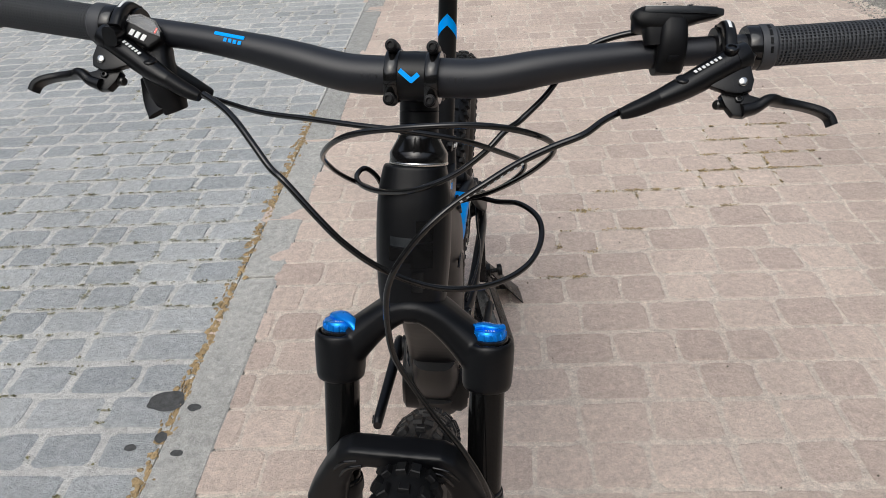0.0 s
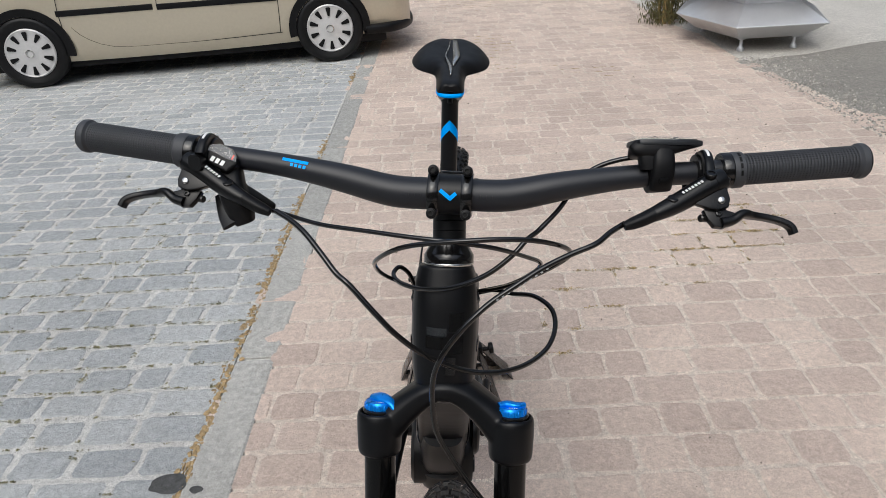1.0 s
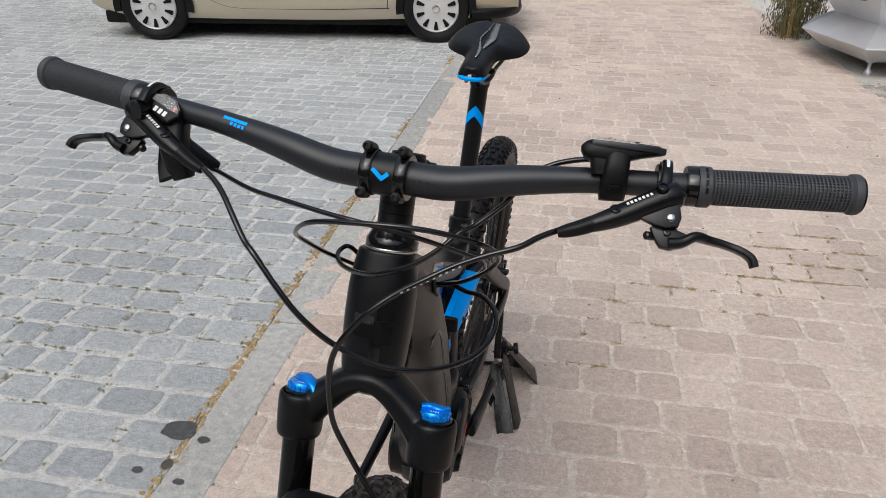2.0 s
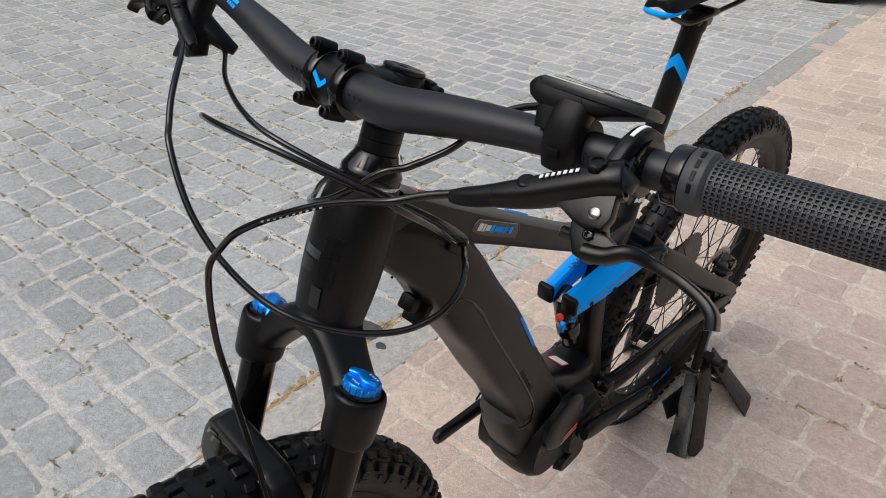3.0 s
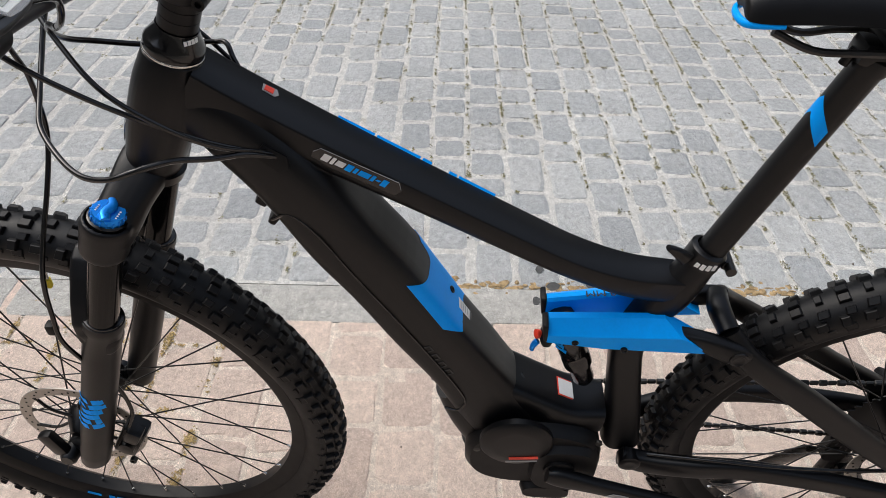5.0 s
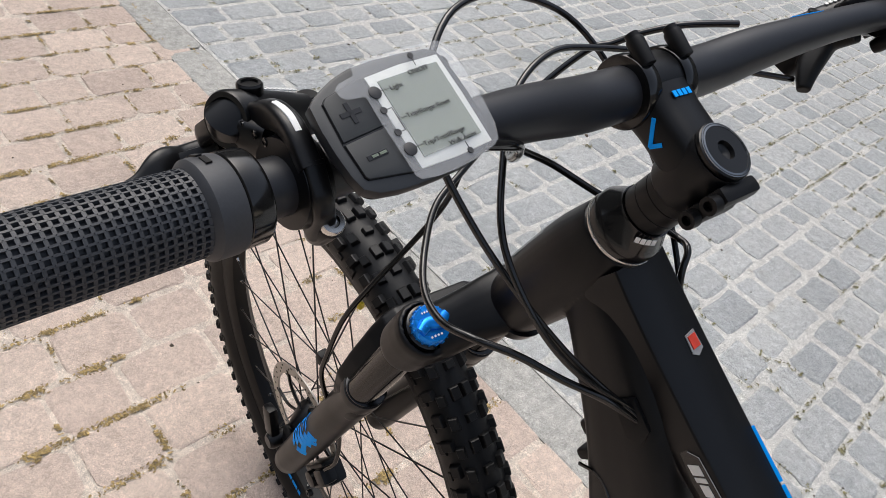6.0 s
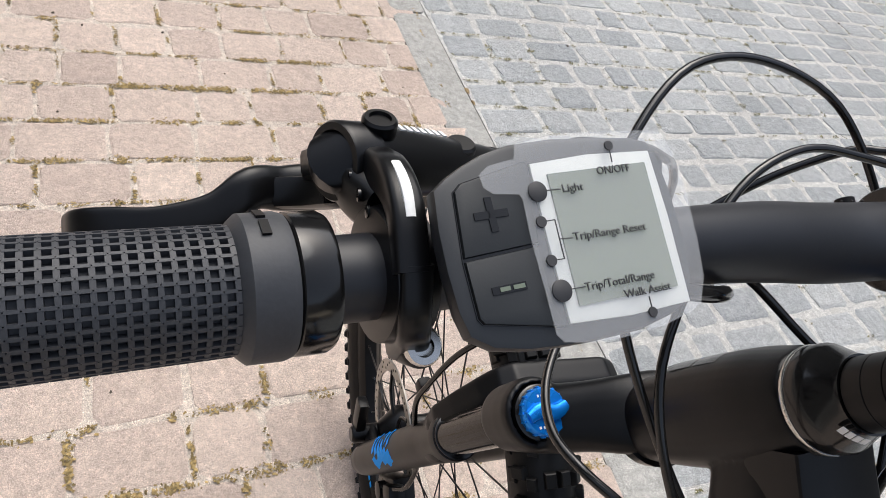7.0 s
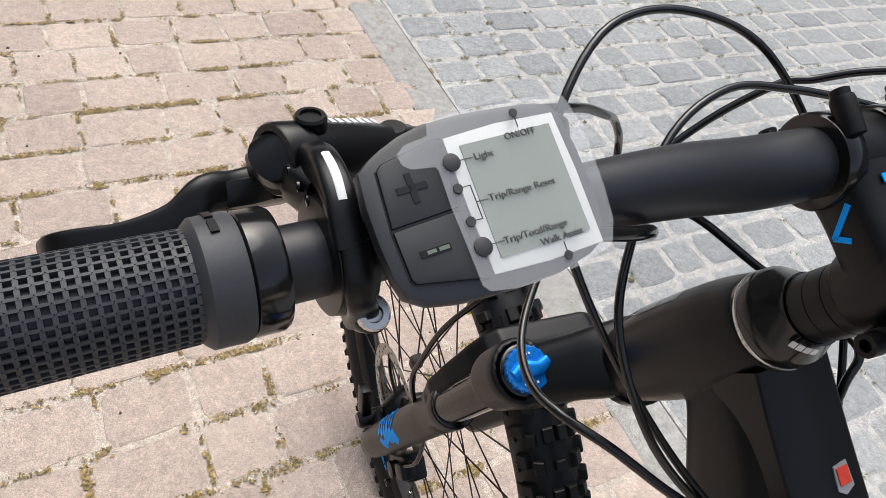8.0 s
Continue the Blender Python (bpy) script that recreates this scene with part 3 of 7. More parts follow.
def wheel(name, centre, turn, rotor_r, label):
    """Rim as the part; tyre, knobs, spokes, hub and rotor under it."""
    w = bmesh.new()
    prof = [(0.2935, -0.010), (0.2925, 0.0), (0.2935, 0.010), (0.303, 0.0165), (0.316, 0.0175), (0.317, 0.0150), (0.309, 0.0135), (0.309, -0.0135), (0.317, -0.0150), (0.316, -0.0175), (0.303, -0.0165)]
    lathe(w, prof, centre, (1, 0, 0), 96, closed=True)
    rim = part(name, w, M_BLACK, bicycle, label, turn=turn)
    t = bmesh.new()
    prof = [(0.314, 0.0150)] + [(0.340 + 0.0287 * math.sin(a), 0.0298 * math.cos(a)) for a in [radians(d) for d in (-35, -15, 5, 25, 45, 62, 78, 90, 102, 118, 135, 155, 175, 195, 215)]] + [(0.314, -0.0150)]
    lathe(t, prof, centre, (1, 0, 0), 96, caps=False)
    tyre = part("tyre", t, M_TYRE, rim, "black off-road tyre with square knobs", turn=turn)
    # tread knobs, rows across the tread
    rnd = random.Random(5)
    verts, faces = [], []
    def knob(ang, across, la, lc, h, tilt=0.0):
        rad = 0.340 + 0.0284 * math.cos(across)
        c = vec(0.0296 * math.sin(across), 0, 0)
        out_yz = math.cos(across)
        r_hat = vec(0, math.cos(ang), math.sin(ang))
        t_hat = vec(0, -math.sin(ang), math.cos(ang))
        n_hat = (r_hat * out_yz + vec(1, 0, 0) * math.sin(across)).normalized()
        s_hat = n_hat.cross(t_hat)
        p = Vector(centre) + c + r_hat * rad
        k = len(verts)
        for lift, shrink in ((-0.002, 1.15), (h * 0.8, 1.0), (h, 0.86)):
            for a, b in ((-1, -1), (1, -1), (1, 1), (-1, 1)):
                verts.append(p + n_hat * lift + t_hat * (a * la * shrink + tilt * b * la) + s_hat * (b * lc * shrink))
        for q in range(2):
            for e in range(4):
                faces.append((k + q * 4 + e, k + q * 4 + (e + 1) % 4, k + q * 4 + 4 + (e + 1) % 4, k + q * 4 + 4 + e))
        faces.append((k + 8, k + 9, k + 10, k + 11))
    n = 86
    for i in range(n):
        a = 2 * math.pi * i / n
        if i % 2 == 0:
            for s in (-1, 1):
                knob(a, s * 0.20, 0.0064, 0.0046, 0.0052)
                knob(a - 0.006, s * 0.70, 0.0052, 0.0040, 0.0050, 0.1 * s)
        else:
            for s in (-1, 1):
                knob(a, s * 0.60, 0.0062, 0.0044, 0.0054, 0.15 * s)
            knob(a, 0.0, 0.0040, 0.0050, 0.0048)
        for s in (-1, 1):
            knob(a + 0.02, s * 1.05, 0.0060 if i % 2 else 0.0048, 0.0048 if i % 2 else 0.0060, 0.0058, 0.1 * s)
            if i % 2:
                knob(a, s * 1.42, 0.0042, 0.0022, 0.0014)
            else:
                knob(a + 0.012, s * 1.36, 0.0062, 0.0040, 0.0020)
                knob(a + 0.012, s * 1.62, 0.0058, 0.0020, 0.0010)
    me = bpy.data.meshes.new("tread_knob")
    me.from_pydata([tuple(turn @ v) for v in verts], [], faces)
    me.materials.append(M_TYRE)
    kn = new("tread_knob", me)
    kn.parent = rim
    tagged(kn, label="square rubber tread knobs", kind="stuff")
    h = bmesh.new()
    lathe(h, [(0.010, -0.062), (0.014, -0.060), (0.016, -0.045), (0.029, -0.036), (0.029, -0.030), (0.015, -0.020), (0.013, 0.0), (0.015, 0.018), (0.029, 0.028), (0.029, 0.034), (0.022, 0.046), (0.012, 0.060), (0.010, 0.062)], centre, (1, 0, 0), 28)
    part("hub", h, M_ANOD, rim, turn=turn)
    sp = bmesh.new()
    cable_mesh(sp, [(0, 0, 0), (0, 0, 0.5), (0, 0, 1)], 0.0011, 6, 1)
    spoke_mesh = finish(sp, "spoke", M_SPOKE)
    ni = bmesh.new()
    lathe(ni, [(0.0026, -0.001), (0.0026, 0.002), (0.0020, 0.003), (0.0018, 0.007)], (0, 0, 0), (0, 0, 1), 8)
    nip_mesh = finish(ni, "spoke_nipple", M_STEEL)
    for k in range(32):
        a = 2 * math.pi * (k + 0.5) / 32
        s = 1 if k % 2 else -1
        lead = radians(52) * (1 if (k // 2) % 2 else -1)
        hubp = Vector(centre) + vec(s * 0.031, 0.027 * math.cos(a + lead), 0.027 * math.sin(a + lead))
        rimp = Vector(centre) + vec(s * 0.003, 0.2935 * math.cos(a), 0.2935 * math.sin(a))
        hubp, rimp = turn @ hubp, turn @ rimp
        d = rimp - hubp
        q = d.to_track_quat("Z", "Y").to_matrix().to_4x4()
        ob = new("spoke", spoke_mesh)
        ob.parent = rim
        ob.matrix_basis = Matrix.Translation(hubp) @ q @ Matrix.Diagonal((1, 1, d.length, 1))
        ob = new("spoke_nipple", nip_mesh)
        ob.parent = rim
        ob.matrix_basis = Matrix.Translation(rimp) @ (-d).to_track_quat("Z", "Y").to_matrix().to_4x4()
    r = bmesh.new()
    lathe(r, [(rotor_r, -0.0009), (rotor_r, 0.0009), (rotor_r - 0.016, 0.0009), (rotor_r - 0.016, -0.0009)], Vector(centre) + vec(0.043, 0, 0), (1, 0, 0), 72, closed=True)
    arms = bmesh.new()
    for k in range(6):
        a = 2 * math.pi * k / 6
        cable_mesh(arms, [Vector(centre) + vec(0.043, 0.022 * math.cos(a), 0.022 * math.sin(a)), Vector(centre) + vec(0.043, 0.05 * math.cos(a + 0.35), 0.05 * math.sin(a + 0.35)), Vector(centre) + vec(0.043, (rotor_r - 0.012) * math.cos(a + 0.2), (rotor_r - 0.012) * math.sin(a + 0.2))], 0.0024, 6, 3)
    part("brake_rotor", r, M_ROTOR, rim, "drilled steel brake disc", turn=turn)
    part("rotor_carrier", arms, M_ANOD, rim, "black disc carrier", turn=turn)
    holes = bmesh.new()
    for k in range(54):
        a = 2 * math.pi * k / 54
        rr = rotor_r - 0.004 - 0.004 * (k % 3)
        lathe(holes, [(0.0017, -0.0013), (0.0017, 0.0013)], Vector(centre) + vec(0.043, rr * math.cos(a), rr * math.sin(a)), (1, 0, 0), 6)
    tagged(part("rotor_hole", holes, M_BLACK, rim, turn=turn), kind="stuff")
    # valve with yellow cap
    va = radians(85 if name == "front_wheel" else 79)
    v = bmesh.new()
    dirv = vec(0, math.cos(va), math.sin(va))
    lathe(v, [(0.003, 0.0), (0.003, 0.03)], Vector(centre) + dirv * 0.292, -dirv, 8)
    part("valve", v, M_STEEL, rim, turn=turn)
    v = bmesh.new()
    lathe(v, [(0.0045, 0.0), (0.0045, 0.012), (0.002, 0.016)], Vector(centre) + dirv * 0.268, -dirv, 10)
    part("valve_cap", v, M_YELLOW, rim, "yellow valve cap", turn=turn)
    return rim


WHEEL_TURN = Matrix.Translation((-0.0204, 0.0578, 0.3851)) @ axes((0, 0, 0), (0.9962, -0.0848, -0.0167), (0.0848, 0.9964, 0)) @ Matrix.Translation(-FRONT_AXLE)
REAR_TURN = Matrix.Translation((0.014, 1.238, 0.401)) @ axes((0, 0, 0), (0.9977, -0.060, -0.030), (0.060, 0.9982, 0)) @ Matrix.Translation(-REAR_AXLE)
front_wheel = wheel("front_wheel", FRONT_AXLE, WHEEL_TURN, 0.090, "black front wheel rim with thirty-two spokes")
rear_wheel = wheel("rear_wheel", REAR_AXLE, REAR_TURN, 0.090, "black rear wheel rim with thirty-two spokes")


# head tube: height to half width and half depth
HEAD = {0.846: (0.0305, 0.0265), 0.860: (0.0330, 0.0285), 0.895: (0.0352, 0.0318), 0.935: (0.0348, 0.0318), 0.958: (0.0318, 0.0288), 0.9705: (0.0290, 0.0268)}


def axis_y(z):
    return 0.319 + (z - 0.990) * 0.383


def head_front(x, z, lift=0.0):
    """Point on the front of the head tube."""
    zs = sorted(HEAD)
    k = max(q for q in range(len(zs) - 1) if zs[q] <= z or q == 0)
    t = (z - zs[k]) / (zs[k + 1] - zs[k])
    hx, hy = (HEAD[zs[k]][q] + (HEAD[zs[k + 1]][q] - HEAD[zs[k]][q]) * t for q in (0, 1))
    return vec(x, axis_y(z) - (hy + lift) / 0.934 * max(0.0, 1 - (abs(x) / hx) ** 2.4) ** (1 / 2.4), z)


def frame_parts():
    # hydroformed front frame: head tube, down tube and top tube run into one another
    f = bmesh.new()
    sweep(f, [(0, axis_y(z), z, HEAD[z][0], HEAD[z][1], 2.4) for z in sorted(HEAD)], 32, 5)
    sweep(f, [(0, 0.305, 0.925, 0.024, 0.026, 2.6), (0, 0.352, 0.898, 0.034, 0.037, 2.8), (0, 0.405, 0.842, 0.0425, 0.039, 3.4), (0, 0.4514, 0.769, 0.0445, 0.041, 4.5), (0, 0.4945, 0.708, 0.0445, 0.0425, 4.8), (0, 0.5414, 0.629, 0.044, 0.0425, 4.8), (0, 0.589, 0.556, 0.044, 0.0435, 4.6), (0, 0.621, 0.499, 0.044, 0.048, 4.0), (0, 0.655, 0.440, 0.044, 0.056, 3.4)], 48, 5)
    TOP = [(0.318, 0.938, 0.0262, 0.0270), (0.340, 0.925, 0.0266, 0.0258), (0.383, 0.9035, 0.0268, 0.0218), (0.45, 0.870, 0.0266, 0.0172), (0.508, 0.8390, 0.0262, 0.0156), (0.568, 0.8065, 0.0259, 0.0148), (0.647, 0.7640, 0.0255, 0.0142), (0.71, 0.7320, 0.0247, 0.0142), (0.772, 0.7095, 0.0230, 0.0165), (0.832, 0.700, 0.0205, 0.0205)]
    sweep(f, [(0, y, z - 0.002, w - 0.0022, h - 0.0015, 4) for y, z, w, h in TOP], 40, 5)
    down = part("main_frame", f, M_FRAME, bicycle, "matte black tapered frame tubes")
    blend(down, 0.0019, 1)
    # top tube: flat top, crisp upper edges, rounded below
    t = bmesh.new()
    rings = []
    path = list(catmull(TOP, 6))
    for k, (y, z, w, h) in enumerate(path):
        p, q = path[max(0, k - 1)], path[min(len(path) - 1, k + 1)]
        d = vec(0, q[0] - p[0], q[1] - p[1]).normalized()
        n = vec(0, -d.z, d.y)
        sec = [(w, h - 0.0022), (w - 0.0008, h - 0.0008), (w - 0.0024, h), (-w + 0.0024, h), (-w + 0.0008, h - 0.0008), (-w, h - 0.0022), (-w - 0.0006, -0.2 * h), (-w + 0.0010, -0.62 * h), (-w + 0.0050, -0.93 * h), (-w + 0.0100, -h), (w - 0.0100, -h), (w - 0.0050, -0.93 * h), (w - 0.0010, -0.62 * h), (w + 0.0006, -0.2 * h)]
        rings.append([t.verts.new(vec(a, y, z) + n * b) for a, b in sec])
    ring_faces(t, rings)
    part("top_tube", t, M_FRAME, bicycle, "matte black flat-topped top tube", smooth=28)
    s = bmesh.new()
    sweep(s, [(0, 0.853, 0.752, 0.019, 0.019, 2), (0, 0.848, 0.735, 0.020, 0.020, 2), (0, 0.831, 0.690, 0.022, 0.024, 2.4), (0, 0.808, 0.640, 0.021, 0.020, 2.6), (0, 0.799, 0.590, 0.021, 0.021, 2.8), (0, 0.807, 0.53, 0.022, 0.022, 3), (0, 0.821, 0.45, 0.025, 0.025, 3), (0, 0.830, 0.385, 0.032, 0.028, 3)], 24, 5)
    part("seat_tube", s, M_FRAME, bicycle)
    # shelf behind the down tube, under the shock
    s = bmesh.new()
    sweep(s, [(0, 0.610, 0.530, 0.036, 0.016, 4), (0, 0.65, 0.503, 0.038, 0.022, 4.5), (0, 0.69, 0.478, 0.038, 0.023, 5), (0, 0.74, 0.452, 0.038, 0.023, 5), (0, 0.79, 0.445, 0.034, 0.024, 4)], 24, 5)
    part("motor_bracket", s, M_FRAME, bicycle)
    # battery cover seam and door on the underside of the down tube
    c = bmesh.new()
    for sx in (-1, 1):
        cable_mesh(c, [(sx * 0.0405, 0.385, 0.806), (sx * 0.0425, 0.405, 0.815), (sx * 0.0448, 0.432, 0.790), (sx * 0.0448, 0.465, 0.735), (sx * 0.0448, 0.525, 0.640), (sx * 0.0448, 0.575, 0.556), (sx * 0.0448, 0.598, 0.508), (sx * 0.0448, 0.590, 0.485), (sx * 0.040, 0.572, 0.482)], 0.0016, 6, 5)
    part("battery_seam", c, M_GLOSS, down, "dark seam round the battery cover")
    b = bmesh.new()
    sweep(b, [(0, 0.585, 0.50, 0.034, 0.030, 3), (0, 0.612, 0.452, 0.039, 0.040, 3.2), (0, 0.640, 0.404, 0.040, 0.044, 3.2), (0, 0.655, 0.372, 0.038, 0.038, 3)], 28, 5)
    part("skid_plate", b, M_FRAME, bicycle, "black cover under the battery")
    b = bmesh.new()
    sweep(b, [(0, 0.622, 0.385, 0.036, 0.026, 3), (0, 0.640, 0.352, 0.040, 0.030, 3.2), (0, 0.668, 0.322, 0.040, 0.032, 3.2), (0, 0.70, 0.312, 0.036, 0.024, 3)], 28, 5)
    part("motor_nose", b, M_BLACK, bicycle, "black plastic motor guard")
    m = bmesh.new()
    # motor case
    sweep(m, [(-0.058, 0.70, 0.385, 0.085, 0.060, 2.6), (-0.052, 0.70, 0.385, 0.094, 0.068, 2.6), (0.045, 0.70, 0.385, 0.096, 0.070, 2.6), (0.056, 0.70, 0.385, 0.088, 0.062, 2.6)], 32, 1, side=(0, 1, 0))
    motor = part("motor", m, M_BLACK, bicycle, "black plastic mid-drive motor")
    m = bmesh.new()
    lathe(m, [(0.050, 0.0), (0.050, 0.008), (0.046, 0.012), (0.030, 0.0135), (0.0, 0.014)], (0.054, 0.672, 0.436), (1, 0, 0), 40)
    part("motor_cover", m, M_FRAME, motor, "round motor cover", )
    m = bmesh.new()
    sweep(m, [(0.052, 0.745, 0.372, 0.050, 0.058, 3), (0.066, 0.745, 0.372, 0.044, 0.05, 3)], 24, 1, side=(0, 1, 0))
    sweep(m, [(0.05, 0.728, 0.305, 0.038, 0.018, 3), (0.064, 0.728, 0.305, 0.034, 0.014, 3)], 20, 1, side=(0, 1, 0))
    part("side_cover", m, M_BLACK, motor)
    for yy, zz in ((0.785, 0.435), (0.62, 0.405), (0.70, 0.463)):
        b = bmesh.new()
        lathe(b, [(0.005, 0), (0.005, 0.004), (0.002, 0.0045)], (0.052, yy, zz), (1, 0, 0), 10)
        part("bolt", b, M_DARKSTEEL, motor)
    b = bmesh.new()
    block(b, (0.0008, 0.040, 0.006), pose(0.0683, 0.684, 0.410, 8, 0, 0))
    part("logo_bar", b, M_RED, motor, "small red print on the motor cover")
    b = bmesh.new()
    block(b, (0.0008, 0.044, 0.003), pose(0.0683, 0.682, 0.401, 8, 0, 0))
    part("logo_bar", b, M_GREYPRINT, motor)
    # seat collar, post and saddle
    c = bmesh.new()
    ax = vec(0, 0.279, 0.960).normalized()
    lathe(c, [(0.0195, -0.010), (0.0215, -0.009), (0.0215, 0.010), (0.0195, 0.012), (0.016, 0.013), (0.016, -0.010)], (0, 0.851, 0.749), ax, 28, closed=True)
    collar = part("seat_collar", c, M_ANOD, bicycle, "black seat clamp collar")
    c = bmesh.new()
    sweep(c, [(0.012, 0.829, 0.752, 0.004, 0.009, 3), (0.010, 0.816, 0.760, 0.005, 0.006, 3), (0.012, 0.804, 0.768, 0.004, 0.003, 3)], 10, 3)
    part("lever", c, M_ANOD, collar)
    c = bmesh.new()
    block(c, (0.022, 0.012, 0.012), pose(0.0, 0.876, 0.742, -16), 0.003)
    part("clamp_ear", c, M_ANOD, collar)
    c = bmesh.new()
    lathe(c, [(0.006, -0.02), (0.006, 0.02)], (0, 0.878, 0.742), (1, 0, 0), 12)
    part("clamp_bolt", c, M_DARKSTEEL, collar)
    c = bmesh.new()
    for k in range(4):
        a = radians(-35 + 17 * k)
        p = vec(0.0218 * math.cos(a), 0.851 + 0.0218 * math.sin(a), 0.749)
        block(c, (0.0006, 0.0046, 0.008), Matrix.Translation(p) @ Matrix.Rotation(a, 4, "Z") @ Matrix.Rotation(radians(-16), 4, "X"))
    part("print", c, M_WHITE, collar, "white print")
    p = bmesh.new()
    a0, a1 = vec(0, 0.848, 0.732), vec(0, 0.927, 0.990)
    lathe(p, [(0.0156, 0.0), (0.0156, 0.262), (0.0175, 0.266), (0.0175, 0.276), (0.012, 0.282)], a0, a1 - a0, 28)
    post = part("seat_post", p, M_FRAME, bicycle)
    # blue chevron wrapped round the front of the post
    ch = bmesh.new()
    axis = (a1 - a0).normalized()
    fwd = vec(0, -1, 0)
    fwd = (fwd - axis * fwd.dot(axis)).normalized()
    sid = axis.cross(fwd)
    base = vec(0, 0.9153, 0.952) + axis * 0.001
    for lo, hi in ((-0.020, -0.002),):
        rings = []
        for k in range(-12, 13):
            an = radians(k * 8)
            w = -abs(k) / 12 * 0.025
            nrm = fwd * math.cos(an) + sid * math.sin(an)
            rings.append([ch.verts.new(base + axis * (w + h) + nrm * 0.0159) for h in (lo, hi)])
        for r0, r1 in zip(rings, rings[1:]):
            ch.faces.new((r0[0], r1[0], r1[1], r0[1]))
    part("chevron", ch, M_BLUE, post, "blue chevron band")
    h = bmesh.new()
    block(h, (0.030, 0.05, 0.022), pose(0, 0.932, 1.000, -8), 0.007)
    block(h, (0.05, 0.022, 0.010), pose(0, 0.934, 1.011, -8), 0.004)
    lathe(h, [(0.0045, -0.008), (0.0045, 0.008)], (0, 0.905, 0.995), (0, 0.3, 1), 10)
    part("post_head", h, M_ANOD, post, "black saddle clamp")
    for sx in (-1, 1):
        r = bmesh.new()
        cable_mesh(r, [(sx * 0.010, 0.828, 1.019), (sx * 0.016, 0.863, 1.007), (sx * 0.022, 0.898, 1.009), (sx * 0.022, 0.958, 1.011), (sx * 0.030, 1.01, 1.019), (sx * 0.036, 1.04, 1.033)], 0.0036, 8, 4)
        part("saddle_rail", r, M_DARKSTEEL, bicycle, "thin dark saddle rail")


def saddle():
    s = bmesh.new()
    SY, SZ = 0.031, 0.0135
    rows = [(0.768, 0.013, 1.030, 0.010), (0.772, 0.020, 1.034, 0.016), (0.79, 0.0235, 1.038, 0.020), (0.83, 0.0245, 1.041, 0.021), (0.868, 0.0265, 1.043, 0.022), (0.888, 0.034, 1.0445, 0.023), (0.905, 0.051, 1.046, 0.024), (0.93, 0.066, 1.048, 0.025), (0.965, 0.0735, 1.052, 0.026), (1.0, 0.072, 1.056, 0.026), (1.024, 0.062, 1.058, 0.024), (1.040, 0.044, 1.058, 0.018), (1.046, 0.024, 1.056, 0.012)]
    rings = []
    for y, w, z, drop in catmull([(a + SY, b, c + SZ, d) for a, b, c, d in rows], 4):
        ring = []
        for k in range(21):
            u = -1 + 2 * k / 20
            dish = -0.004 * max(0, 1 - (u / 0.25) ** 2) * (1 if w > 0.03 else 0.3)
            ring.append(s.verts.new((w * math.copysign(abs(u) ** 0.8, u), y, z + dish - drop * abs(u) ** 3.2 - 0.0)))
        for k in range(20, -1, -1):
            u = -1 + 2 * k / 20
            ring.append(s.verts.new((0.86 * w * math.copysign(abs(u) ** 0.8, u), y + 0.001, z - drop - 0.002 + 0.004 * (1 - abs(u)))))
        rings.append(ring)
    ring_faces(s, rings)
    sad = part("saddle", s, M_BLACK, bicycle, "black saddle with a glossy centre stripe and blue nose edge")
    b = bmesh.new()
    sweep(b, [(-0.0215, 0.800, 1.0165, 0.0022, 0.0030, 2.5), (-0.0195, 0.776, 1.0150, 0.0024, 0.0032, 2.5), (-0.010, 0.7675, 1.0140, 0.0026, 0.0034, 2.5), (0.010, 0.7675, 1.0140, 0.0026, 0.0034, 2.5), (0.0195, 0.776, 1.0150, 0.0024, 0.0032, 2.5), (0.0215, 0.800, 1.0165, 0.0022, 0.0030, 2.5)], 10, 3, side=(0, 1, 0))
    bmesh.ops.translate(b, vec=(0, SY, SZ), verts=b.verts)
    part("nose_edge", b, M_BLUE, sad, "blue plastic edge under the nose")
    g = bmesh.new()
    def strip(pts):
        vs = []
        for x0, x1, y in catmull(pts, 4):
            z = 1.0405 + (y - 0.80) * 0.062 + 0.0012
            vs.append((g.verts.new((x0, y, z)), g.verts.new((x1, y, z))))
        for a, c in zip(vs, vs[1:]):
            g.faces.new((a[0], a[1], c[1], c[0]))
    strip([(0.004, 0.0055, 0.862), (0.003, 0.011, 0.890), (0.004, 0.0165, 0.925), (0.003, 0.0145, 0.975), (0.003, 0.0115, 1.030)])
    strip([(-0.0005, 0.0010, 0.805), (-0.003, 0.0025, 0.845), (-0.0065, -0.0035, 0.885), (-0.0105, -0.0085, 0.925), (-0.0050, -0.0035, 0.980), (-0.0025, -0.0010, 1.030)])
    bmesh.ops.translate(g, vec=(0, SY, SZ), verts=g.verts)
    ob = part("centre_stripe", g, M_STEEL, sad, "silvery glossy stripe")
    so = ob.modifiers.new("thickness", "SOLIDIFY")
    so.thickness = 0.003


